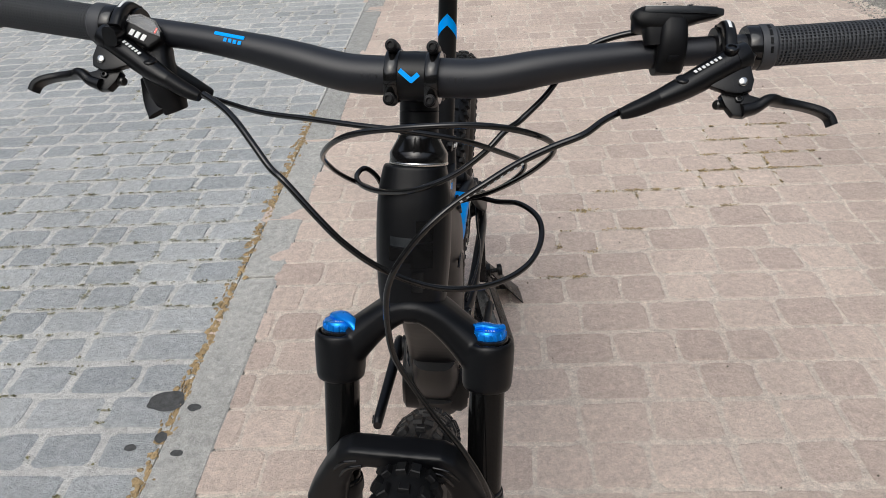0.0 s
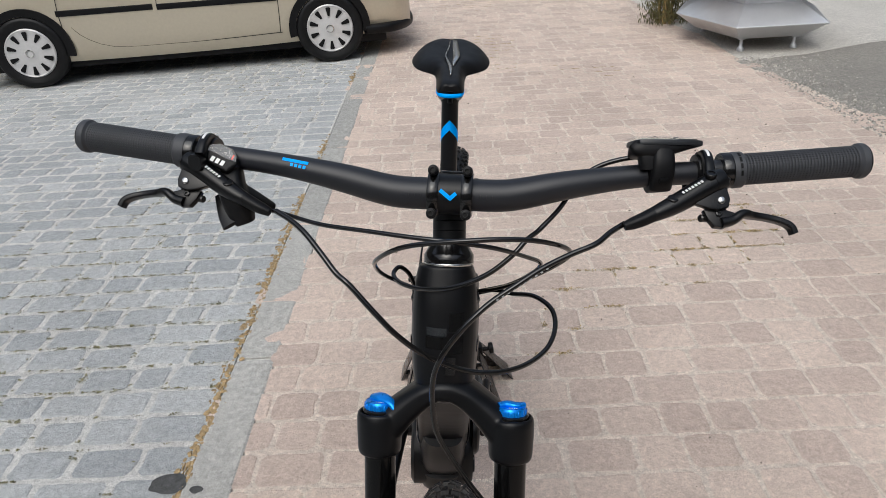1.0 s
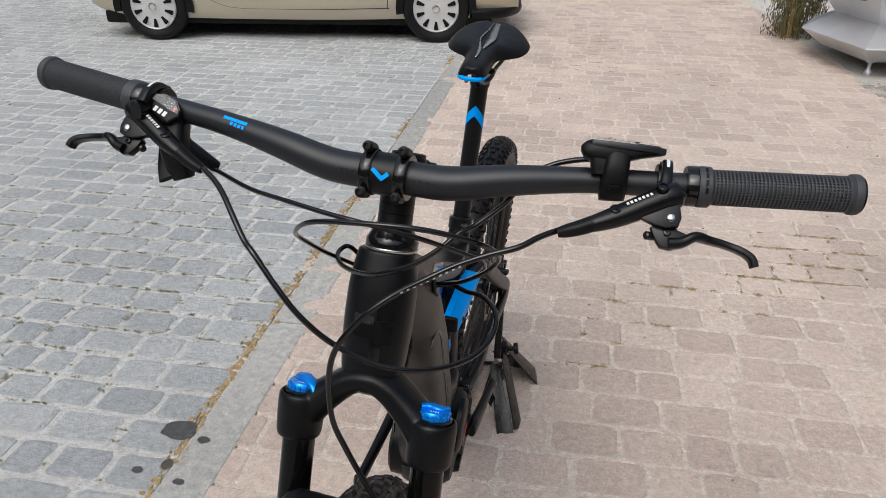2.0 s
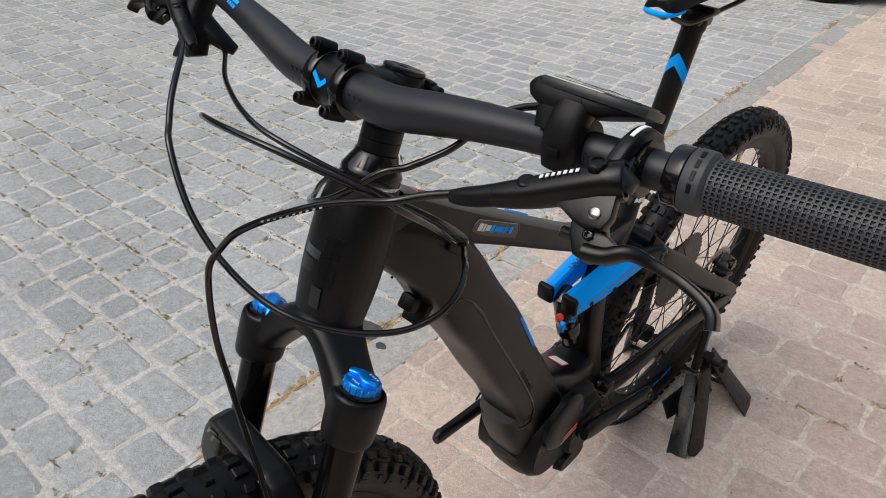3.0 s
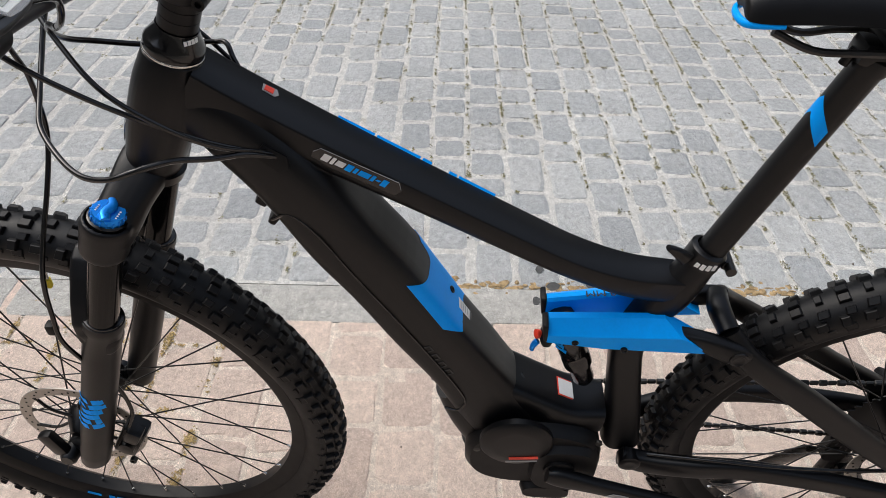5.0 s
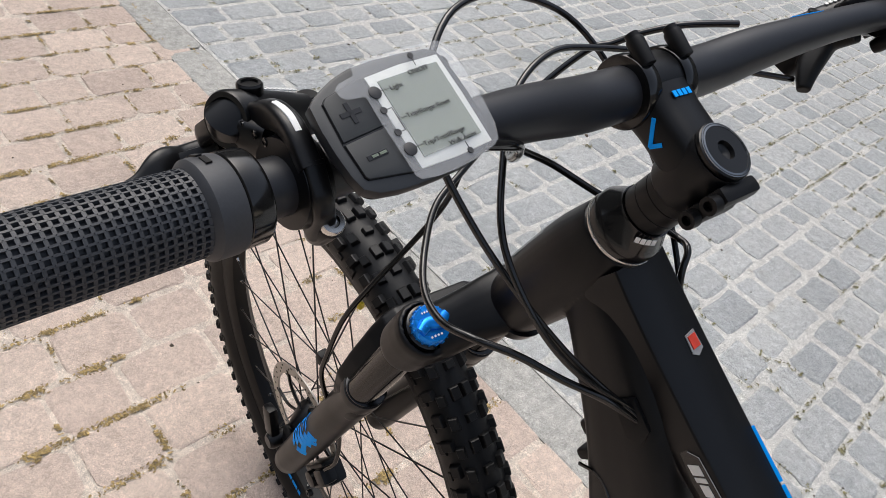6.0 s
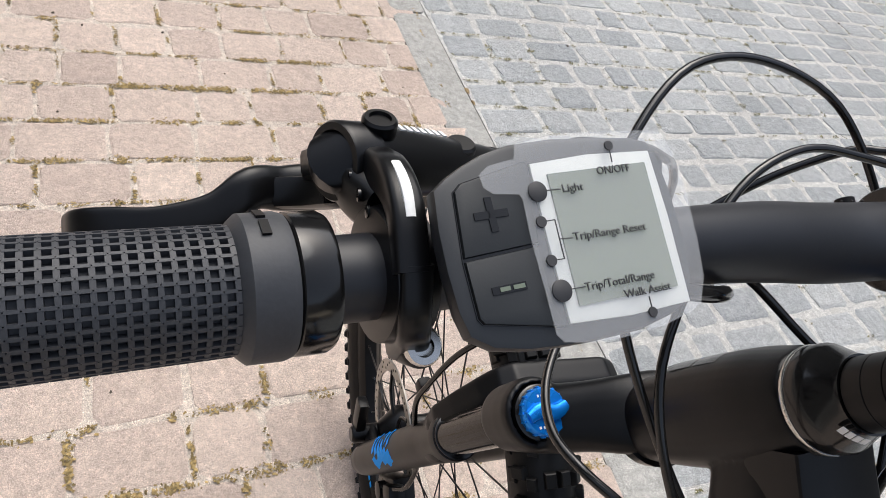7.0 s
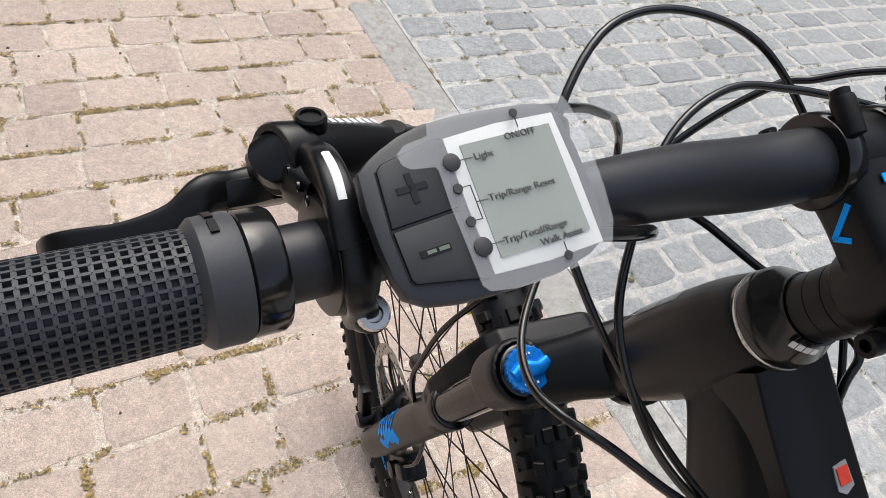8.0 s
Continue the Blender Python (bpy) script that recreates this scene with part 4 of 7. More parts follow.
def rear_parts():
    for sx in (1, -1):
        # rocker link: a tapered beam with a bevelled upper face, cut off aslant at the rear
        l = bmesh.new()
        rings = []
        for q in range(9):
            u = q / 8
            y = 0.690 + 0.132 * u
            xi, xo = 0.008 + 0.008 * u, 0.034 + 0.012 * u
            zt, zb = 0.652 + 0.018 * u, 0.620 + 0.001 * u
            slant = 0.064 * max(0.0, (u - 0.5) / 0.5)
            sec = [(xi, zb + 0.002), (xi, zt - 0.004), (xi + 0.003, zt), (xi + 0.011, zt - 0.001), (xo - 0.003, zt - 0.013), (xo, zt - 0.017), (xo + 0.001, zb + 0.004), (xo - 0.004, zb)]
            rings.append([l.verts.new((sx * a, y + slant * (zt - b) / (zt - zb), b + (0.008 * slant / 0.064) * (zt - b) / (zt - zb))) for a, b in (sec if sx > 0 else sec[::-1])])
        ring_faces(l, rings)
        link = part("rocker_link", l, M_BLUE, bicycle, "blue suspension rocker link", smooth=20)
        k = bmesh.new()
        sweep(k, [(sx * 0.021, 0.6898, 0.6362, 0.0130, 0.0152, 6), (sx * 0.021, 0.6862, 0.6360, 0.0130, 0.0150, 6), (sx * 0.021, 0.6845, 0.6358, 0.0118, 0.0138, 5)], 20, 2, side=(1, 0, 0))
        part("end_cap", k, M_BLACK, link, "black link end")
        k = bmesh.new()
        sweep(k, [(sx * 0.030, 0.830, 0.645, 0.0100, 0.0100, 4), (sx * 0.034, 0.858, 0.645, 0.0095, 0.0105, 4), (sx * 0.040, 0.884, 0.641, 0.0100, 0.0140, 3), (sx * 0.046, 0.908, 0.635, 0.0095, 0.0155, 2.4), (sx * 0.046, 0.926, 0.631, 0.008, 0.011, 2.2)], 18, 4)
        part("link_arm", k, M_FRAME, link, "black link arm")
        for xx, yy, zz, r in ((0.054, 0.912, 0.634, 0.011), (0.0365, 0.723, 0.629, 0.0042), (0.0425, 0.781, 0.627, 0.0042)):
            b = bmesh.new()
            lathe(b, [(r, -0.004), (r, 0.002), (r * 0.7, 0.003), (r * 0.5, 0.0015), (0, 0.0015)], (sx * xx, yy, zz), (sx, 0, 0), 16)
            part("pivot_bolt", b, M_ANOD, link)
        # bridge tube from the seat tube to the link
        st = bmesh.new()
        sweep(st, [(sx * 0.030, 0.900, 0.655, 0.010, 0.014, 2.6), (sx * 0.047, 0.935, 0.620, 0.010, 0.015, 2.6), (sx * 0.056, 1.02, 0.560, 0.010, 0.0175, 3.4), (sx * 0.066, 1.12, 0.488, 0.010, 0.017, 3.4), (sx * 0.075, 1.22, 0.424, 0.010, 0.0165, 3.2), (sx * 0.077, 1.292, 0.377, 0.0095, 0.0155, 2.8), (sx * 0.077, 1.320, 0.360, 0.009, 0.013, 2.6), (sx * 0.077, 1.331, 0.353, 0.008, 0.009, 2.4)], 18, 5)
        part("seat_stay", st, M_FRAME, bicycle)
        cs = bmesh.new()
        sweep(cs, [(sx * 0.040, 0.826, 0.384, 0.011, 0.015, 2.8), (sx * 0.046, 0.865, 0.378, 0.011, 0.019, 3.4), (sx * 0.058, 0.925, 0.392, 0.011, 0.0185, 3.4), (sx * 0.064, 0.99, 0.402, 0.010, 0.017, 3.4), (sx * 0.071, 1.10, 0.394, 0.010, 0.016, 3.4), (sx * 0.076, 1.20, 0.376, 0.010, 0.0155, 3.4), (sx * 0.077, 1.29, 0.354, 0.0095, 0.0145, 2.8), (sx * 0.077, 1.326, 0.346, 0.009, 0.012, 2.6)], 18, 5)
        part("chain_stay", cs, M_FRAME, bicycle)
        p = bmesh.new()
        lathe(p, [(0.016, -0.010), (0.016, 0.008), (0.012, 0.010), (0.006, 0.009), (0, 0.009)], (sx * 0.046, 0.838, 0.383), (sx, 0, 0), 20)
        part("pivot", p, M_ANOD, bicycle, "black main pivot")
        dr = bmesh.new()
        plate(dr, [(1.205, 0.422), (1.222, 0.440), (1.252, 0.436), (1.275, 0.392), (1.330, 0.358), (1.335, 0.342), (1.27, 0.348), (1.225, 0.375)], 0.010, axes((sx * 0.070, 0, 0), (0, 1, 0), (0, 0, 1)), 0.002)
        part("dropout", dr, M_FRAME, bicycle)
    br = bmesh.new()
    sweep(br, [(-0.030, 0.900, 0.655, 0.012, 0.012, 2.4), (0, 0.893, 0.662, 0.013, 0.013, 2.4), (0.030, 0.900, 0.655, 0.012, 0.012, 2.4)], 16, 4, side=(0, 1, 0))
    part("stay_bridge", br, M_FRAME, bicycle)
    # shock absorber
    a, b = vec(0, 0.702, 0.648), vec(0, 0.768, 0.482)
    s = bmesh.new()
    lathe(s, [(0.010, 0.010), (0.0170, 0.014), (0.0188, 0.020), (0.0188, 0.084), (0.0172, 0.087), (0.0172, 0.092), (0.0188, 0.095), (0.0188, 0.112), (0.0150, 0.116), (0.0145, 0.146), (0.009, 0.156)], a, b - a, 28)
    shock = part("shock_absorber", s, M_GLOSS, bicycle, "glossy black air shock")
    s = bmesh.new()
    sweep(s, [(0.008, 0.700, 0.622, 0.012, 0.010, 2.4), (0.012, 0.694, 0.610, 0.012, 0.010, 2.4), (0.012, 0.694, 0.598, 0.010, 0.007, 2.4)], 12, 3)
    part("valve_body", s, M_BLACK, shock)
    s = bmesh.new()
    lathe(s, [(0.005, 0.0), (0.006, 0.003), (0.006, 0.006), (0.004, 0.007)], (0.012, 0.685, 0.612), (0.3, -0.9, 0.2), 14)
    part("rebound_knob", s, M_RED, shock, "red adjuster knob")
    s = bmesh.new()
    sweep(s, [(0.020, 0.682, 0.608, 0.0045, 0.0035), (0.022, 0.677, 0.601, 0.0045, 0.0035), (0.023, 0.676, 0.594, 0.0035, 0.003)], 8, 3)
    part("shock_lever", s, M_BLUE_METAL, shock, "blue lockout lever")
    d = bmesh.new()
    for k in range(5):
        c = a + (b - a).normalized() * (0.03 + 0.009 * k)
        an = radians(-30)
        block(d, (0.016 - 0.002 * (k % 2), 0.0006, 0.005), axes(c + vec(math.sin(radians(50)), -math.cos(radians(50)), 0) * 0.0192, (math.cos(radians(50)), math.sin(radians(50)), 0), vec(-math.sin(radians(50)), math.cos(radians(50)), 0)))
    part("decal", d, M_BLUE, shock, "blue print")
    # cassette and chain
    c = bmesh.new()
    x = -0.022
    for k, r in enumerate((0.088, 0.078, 0.070, 0.063, 0.056, 0.050, 0.044, 0.039, 0.034, 0.030, 0.026)):
        n = int(r * 2 * math.pi / 0.0127)
        rings = []
        out = []
        for i in range(n * 4):
            an = 2 * math.pi * i / (n * 4)
            rr = r + (0.0032 if i % 4 in (0, 1) else -0.0028)
            out.append((rr * math.cos(an), rr * math.sin(an)))
        plate(c, out, 0.0016, REAR_TURN @ axes(REAR_AXLE + vec(x - 0.0036 * k, 0, 0), (0, 1, 0), (0, 0, 1)))
    part("cassette", c, M_ANOD, bicycle, "dark steel rear cassette", smooth=0)
    ch = bmesh.new()
    def run(p0, p1):
        n = int((Vector(p1) - Vector(p0)).length / 0.0127)
        for i in range(n):
            p = Vector(p0).lerp(Vector(p1), (i + 0.5) / n)
            block(ch, (0.0074 if i % 2 else 0.0052, 0.0122, 0.0075), axes(p, (1, 0, 0), Vector(p1) - Vector(p0)), 0.0015, 1)
    run((-0.05, 0.74, 0.430), (-0.046, 1.21, 0.470))
    run((-0.05, 0.74, 0.342), (-0.055, 1.20, 0.318))
    tagged(part("chain_link", ch, M_DARKSTEEL, bicycle, "dark roller chain", smooth=0), label="dark roller chain links", kind="stuff")
    ri = bmesh.new()
    out = []
    for i in range(128):
        an = 2 * math.pi * i / 128
        rr = 0.064 + (0.003 if i % 4 in (0, 1) else -0.003)
        out.append((rr * math.cos(an), rr * math.sin(an)))
    plate(ri, out, 0.003, axes(BB + vec(-0.05, 0, 0), (0, 1, 0), (0, 0, 1)))
    part("chainring", ri, M_ANOD, bicycle, smooth=0)
    # derailleur
    dl = bmesh.new()
    block(dl, (0.03, 0.05, 0.035), pose(-0.075, 1.245, 0.345, 30), 0.010)
    plate(dl, [(1.20, 0.35), (1.225, 0.36), (1.235, 0.26), (1.215, 0.245), (1.195, 0.255)], 0.018, axes((-0.062, 0, 0), (0, 1, 0), (0, 0, 1)), 0.003)
    lathe(dl, [(0.02, -0.004), (0.02, 0.004)], (-0.055, 1.215, 0.262), (1, 0, 0), 22)
    part("derailleur", dl, M_BLACK, bicycle, "black rear derailleur")
    # rear brake caliper inside the left stays
    cp = bmesh.new()
    block(cp, (0.034, 0.060, 0.034), pose(0.046, 1.300, 0.432, -35), 0.008)
    block(cp, (0.020, 0.03, 0.02), pose(0.056, 1.268, 0.440, -35), 0.006)
    lathe(cp, [(0.012, -0.005), (0.012, 0.006), (0.006, 0.007)], (0.064, 1.300, 0.432), (1, 0, 0), 16)
    cal = part("brake_caliper", cp, M_ANOD, bicycle, "black rear disc brake caliper")
    for dy in (-0.022, 0.022):
        b = bmesh.new()
        lathe(b, [(0.005, 0), (0.005, 0.006), (0.003, 0.006), (0.003, 0.003), (0, 0.003)], (0.063, 1.300 + dy * 0.8, 0.432 - dy * 0.5), (1, 0, 0), 10)
        part("bolt", b, M_DARKSTEEL, cal)
    h = bmesh.new()
    cable_mesh(h, [(0.046, 0.86, 0.40), (0.066, 0.95, 0.425), (0.070, 1.03, 0.424), (0.064, 1.12, 0.414), (0.060, 1.19, 0.414), (0.058, 1.24, 0.424), (0.056, 1.262, 0.442)], 0.0026)
    part("brake_hose", h, M_GLOSS, bicycle)
    h = bmesh.new()
    cable_mesh(h, [(-0.06, 1.06, 0.53), (-0.06, 1.10, 0.57), (-0.06, 1.17, 0.56), (-0.07, 1.24, 0.47), (-0.075, 1.27, 0.39), (-0.075, 1.262, 0.352)], 0.0024)
    part("shift_cable", h, M_GLOSS, bicycle)
    # cranks without pedals
    for sx, d in ((1, vec(0, 0.985, -0.17)), (-1, vec(0, -0.997, -0.075))):
        c = bmesh.new()
        e0, e1 = BB + vec(sx * 0.078, 0, 0), BB + vec(sx * 0.094, 0, 0) + d * 0.175
        mid = e0.lerp(e1, 0.5)
        sweep(c, [(*(e0 - d * 0.018), 0.007, 0.012, 2.4), (*e0, 0.010, 0.017, 2.4), (*(e0.lerp(e1, 0.25)), 0.009, 0.0135, 3), (*mid, 0.0085, 0.0125, 3), (*(e0.lerp(e1, 0.8)), 0.008, 0.012, 3), (*e1, 0.008, 0.0135, 2.4), (*(e1 + d * 0.013), 0.007, 0.009, 2.2)], 18, 4)
        crank = part("crank_arm", c, M_FRAME, bicycle, "black crank arm with no pedal")
        c = bmesh.new()
        lathe(c, [(0.0072, -0.001), (0.0072, 0.0012), (0.0055, 0.0014), (0.0055, -0.001)], e1 + vec(sx * 0.0085, 0, 0), (sx, 0, 0), 20, closed=True)
        lathe(c, [(0.0055, 0.0), (0.0055, 0.0006)], e1 + vec(sx * 0.0083, 0, 0), (sx, 0, 0), 20)
        part("pedal_hole", c, M_GLOSS, crank)
        if sx > 0:
            c = bmesh.new()
            plate(c, [(-0.030, -0.004), (0.022, -0.0055), (0.030, 0.002), (-0.022, 0.004)], 0.001, axes(mid + vec(0.0088, 0, 0) + d * 0.01, d, (0, 0, 1)))
            part("print", c, M_GREYPRINT, crank, "silver print")
        c = bmesh.new()
        lathe(c, [(0.022, 0.0), (0.022, 0.014), (0.014, 0.018)], BB + vec(sx * 0.056, 0, 0), (sx, 0, 0), 24)
        part("axle_cover", c, M_BLACK, crank)


# the frame stands a little askew to the front wheel
ASKEW = Matrix.Translation((0, 0.70, 0)) @ Matrix.Rotation(radians(-1.2), 4, "Z") @ Matrix.Translation((0, -0.70, 0))


def askew(builder):
    """Builds parts of the frame and turns them with it; what sits on the wheels stays."""
    before = set(bpy.data.objects)
    builder()
    for ob in [o for o in bpy.data.objects if o not in before]:
        if ob.type == "MESH" and ob.parent not in (front_wheel, rear_wheel) and not ob.name.startswith("cassette"):
            ob.data.transform(ASKEW)


askew(frame_parts)
askew(saddle)
askew(rear_parts)


# ---- fork, cockpit and cables ----
S = STEERED


def axis_at(z):
    return vec(0, 0.319 + (z - 0.990) * 0.383, z)


LEG_AXIS = vec(0, 0.3176, 0.948).normalized()
LEGS = Matrix.Translation((-0.003, 0, 0)) @ FORK


def leg_at(z, sx, ahead=0.0):
    return vec(sx * 0.0717, 0.247 - (0.838 - z) * 0.335 - ahead, z)


def fork():
    S = FORK
    CAP = 0.8235
    c = bmesh.new()
    half = [(0.0735, leg_at(0.800, 1).y, 0.800, 0.0235, 0.024, 2.2), (0.060, 0.242, 0.812, 0.0235, 0.020, 2.4), (0.040, 0.250, 0.829, 0.0235, 0.0165, 2.6), (0.020, 0.257, 0.843, 0.026, 0.0145, 2.8)]
    sweep(c, [(-a, *r) for a, *r in half] + [(0, 0.260, 0.8485, 0.028, 0.0135, 2.8)] + [tuple(p) for p in reversed(half)], 24, 5, side=(0, 1, -0.3))
    for sx in (1, -1):
        lathe(c, [(0.0178, -0.047), (0.0225, -0.046), (0.0238, -0.041), (0.0248, -0.02), (0.0250, -0.006), (0.0240, 0.0), (0.0205, 0.002), (0.0200, -0.005), (0.0, -0.005)], leg_at(CAP, sx), STEER_AXIS, 40)
    crown = part("fork_crown", c, M_FRAME, bicycle, "black forged fork crown", turn=S)
    blend(crown, 0.0016, 4)
    c = bmesh.new()
    lathe(c, [(0.026, 0.0), (0.030, 0.003), (0.031, 0.014), (0.027, 0.016)], axis_at(0.834), STEER_AXIS, 28)
    part("crown_race", c, M_ANOD, crown, turn=S)
    for sx in (1, -1):
        at = leg_at(CAP, sx)
        b = bmesh.new()
        lathe(b, [(0.0185, -0.008), (0.0192, 0.001), (0.0188, 0.003), (0.0172, 0.004), (0.012, 0.0045)], at, STEER_AXIS, 32)
        part("cap_ring", b, M_GLOSS, crown, "glossy black cap ring", turn=S)
        b = bmesh.new()
        lathe(b, [(0.0158, 0.002), (0.0163, 0.004), (0.0163, 0.0095), (0.0150, 0.0120), (0.0, 0.0125)], at, STEER_AXIS, 36)
        for q in range(18):
            a = 2 * math.pi * q / 18
            u = vec(1, 0, 0) * math.cos(a) + STEER_AXIS.cross(vec(1, 0, 0)) * math.sin(a)
            block(b, (0.0016, 0.0018, 0.006), axes(at + STEER_AXIS * 0.007 + u * 0.0163, u, STEER_AXIS.cross(u)), 0.0004, 1)
        if sx > 0:
            # raised wavy ridge across the knob
            sweep(b, [(*(at + STEER_AXIS * 0.013 + vec(-0.014, -0.003, 0.0012)), 0.004, 0.0028, 2.4), (*(at + STEER_AXIS * 0.0135 + vec(-0.005, 0.001, 0)), 0.0055, 0.0034, 2.4), (*(at + STEER_AXIS * 0.0135 + vec(0.005, -0.001, 0)), 0.0055, 0.0034, 2.4), (*(at + STEER_AXIS * 0.013 + vec(0.014, 0.003, -0.0012)), 0.004, 0.0028, 2.4)], 14, 5, side=(0, 1, -0.38))
        else:
            # lever folded over the edge towards the front
            sweep(b, [(*(at + STEER_AXIS * 0.013 + vec(-0.010, 0.007, -0.0026)), 0.004, 0.003, 2.4), (*(at + STEER_AXIS * 0.0142 + vec(0.0, 0.001, 0)), 0.0075, 0.004, 2.4), (*(at + STEER_AXIS * 0.0135 + vec(0.011, -0.007, 0.0026)), 0.0058, 0.0035, 2.4), (*(at + STEER_AXIS * 0.009 + vec(0.0185, -0.012, 0.003)), 0.0046, 0.0032, 2.4), (*(at + STEER_AXIS * -0.004 + vec(0.0215, -0.0145, 0.002)), 0.0040, 0.0028, 2.4), (*(at + STEER_AXIS * -0.009 + vec(0.0215, -0.0145, 0.002)), 0.0036, 0.0024, 2.4)], 14, 5, side=(0.5, 0.8, 0))
        knob = part("fork_knob", b, M_BLUE_METAL, crown, "blue anodised fork knob", turn=S)
        for dy, w in ((0.0095, 0.013), (-0.0095, 0.010)):
            for q in range(4):
                b = bmesh.new()
                block(b, (w * 0.12, 0.0017, 0.0004), axes(at + STEER_AXIS * 0.0127 + vec(0.002 + w * (q - 1.5) * 0.24, dy, -0.383 * dy), (0.95, 0.25, -0.1), (-0.31, 0.9, -0.345)))
                part("print", b, M_WHITE, knob, "white print", turn=S)
        # upper tube, lower leg
        st = bmesh.new()
        lathe(st, [(0.0172, 0.0), (0.0172, 0.162)], leg_at(0.790, sx), -LEG_AXIS, 32)
        part("stanchion", st, M_STANCHION, bicycle, "glossy black fork tube", turn=S)
        lo = bmesh.new()
        L = (0.672 - 0.360) / 0.948
        lathe(lo, [(0.0185, -0.002), (0.0225, 0.0), (0.0232, 0.010), (0.0212, 0.016), (0.0216, 0.06), (0.0214, 0.2), (0.0208, L - 0.03), (0.0195, L - 0.006), (0.016, L), (0.0, L + 0.001)], leg_at(0.672, sx), -LEG_AXIS, 32)
        leg = part("fork_leg", lo, M_FRAME, bicycle, "black lower fork leg", turn=LEGS)
        se = bmesh.new()
        lathe(se, [(0.0178, 0.004), (0.0212, 0.003), (0.0220, -0.004), (0.0215, -0.006)], leg_at(0.672, sx), LEG_AXIS, 32)
        part("seal", se, M_GLOSS, leg, "rubber dust seal", turn=LEGS)
        if sx > 0:
            de = bmesh.new()
            for k in range(6):
                z = 0.532 - 0.011 * k
                n0 = 6
                for j in range(n0):
                    if (j + k) % 5 == 3:
                        continue
                    a = radians(-55 + 17 * j + (6 if k % 2 else -3))
                    nrm = vec(math.cos(a), math.sin(a), 0)
                    block(de, (0.0072, 0.0005, 0.0088), axes(leg_at(z, sx) + nrm * 0.0219, (-math.sin(a), math.cos(a), 0), nrm))
            tagged(part("decal", de, M_BLUE, leg, turn=LEGS), label="broken blue decal flecks", kind="stuff")
        dp = bmesh.new()
        sweep(dp, [(sx * 0.066, 0.070, 0.385, 0.010, 0.016, 2.6), (sx * 0.062, 0.055, 0.378, 0.009, 0.017, 2.6), (sx * 0.060, 0.040, 0.374, 0.008, 0.014, 2.4)], 16, 3)
        part("axle_lug", dp, M_FRAME, leg, turn=LOWERS)
    # arch: a deep hood-like plate in front of the legs
    a = bmesh.new()
    outer = [(0.0945, 0.650), (0.0950, 0.682), (0.085, 0.704), (0.070, 0.731), (0.057, 0.749), (0.044, 0.7565)]
    inner = [(0.0, 0.7345), (0.028, 0.7345), (0.041, 0.727), (0.050, 0.706), (0.054, 0.682), (0.056, 0.650)]
    outline = outer + [(-x, z) for x, z in reversed(outer)] + [(-x, z) for x, z in reversed(inner[1:])] + inner
    plate(a, outline, 0.028, axes((-0.004, 0.165, 0), (1, 0, 0), (0, 0.0, 1)), 0.006)
    for sx in (1, -1):
        sweep(a, [(sx * 0.0745, 0.166, 0.672, 0.019, 0.018, 2.6), (sx * 0.0725, 0.174, 0.655, 0.020, 0.020, 2.6), (sx * 0.0735, 0.172, 0.635, 0.018, 0.016, 2.6)], 18, 3)
    arch = part("fork_arch", a, M_FRAME, bicycle, "black fork arch over the tyre", turn=LOWERS)
    blend(arch, 0.0018, 5)
    for sx in (1, -1):
        for q in range(2):
            g = bmesh.new()
            sweep(g, [(sx * (0.036 - 0.004 * q) - 0.004, 0.1508, 0.745 - 0.006 * q, 0.0014, 0.0012, 2), (sx * (0.050 - 0.004 * q) - 0.004, 0.1508, 0.741 - 0.007 * q, 0.0022, 0.0014, 2), (sx * (0.060 - 0.005 * q) - 0.004, 0.1510, 0.730 - 0.008 * q, 0.0014, 0.0012, 2)], 10, 3)
            part("groove", g, M_GLOSS, arch, turn=LOWERS)
    ax = bmesh.new()
    lathe(ax, [(0.010, -0.088), (0.012, -0.086), (0.012, 0.084), (0.009, 0.088)], FRONT_AXLE, (1, 0, 0), 18)
    part("front_axle", ax, M_ANOD, bicycle, turn=LOWERS)
    cp = bmesh.new()
    block(cp, (0.030, 0.066, 0.034), pose(0.048, 0.128, 0.400, 62), 0.008)
    block(cp, (0.022, 0.028, 0.022), pose(0.060, 0.142, 0.425, 62), 0.006)
    block(cp, (0.016, 0.034, 0.016), pose(0.066, 0.110, 0.455, 68), 0.005)
    lathe(cp, [(0.011, 0.0), (0.011, 0.010), (0.006, 0.011)], (0.062, 0.128, 0.400), (1, 0, 0), 16)
    cal = part("brake_caliper", cp, M_ANOD, bicycle, "black front disc brake caliper", turn=LOWERS)
    for p in ((0.07, 0.11, 0.445), (0.07, 0.135, 0.378)):
        b = bmesh.new()
        lathe(b, [(0.005, 0), (0.005, 0.006), (0.003, 0.006), (0.003, 0.003), (0, 0.003)], p, (1, 0, 0), 10)
        part("bolt", b, M_DARKSTEEL, cal, turn=LOWERS)
    lv = bmesh.new()
    block(lv, (0.014, 0.022, 0.046), pose(0.078, 0.030, 0.405, 20), 0.005)
    part("axle_lever", lv, M_ANOD, bicycle, turn=LOWERS)


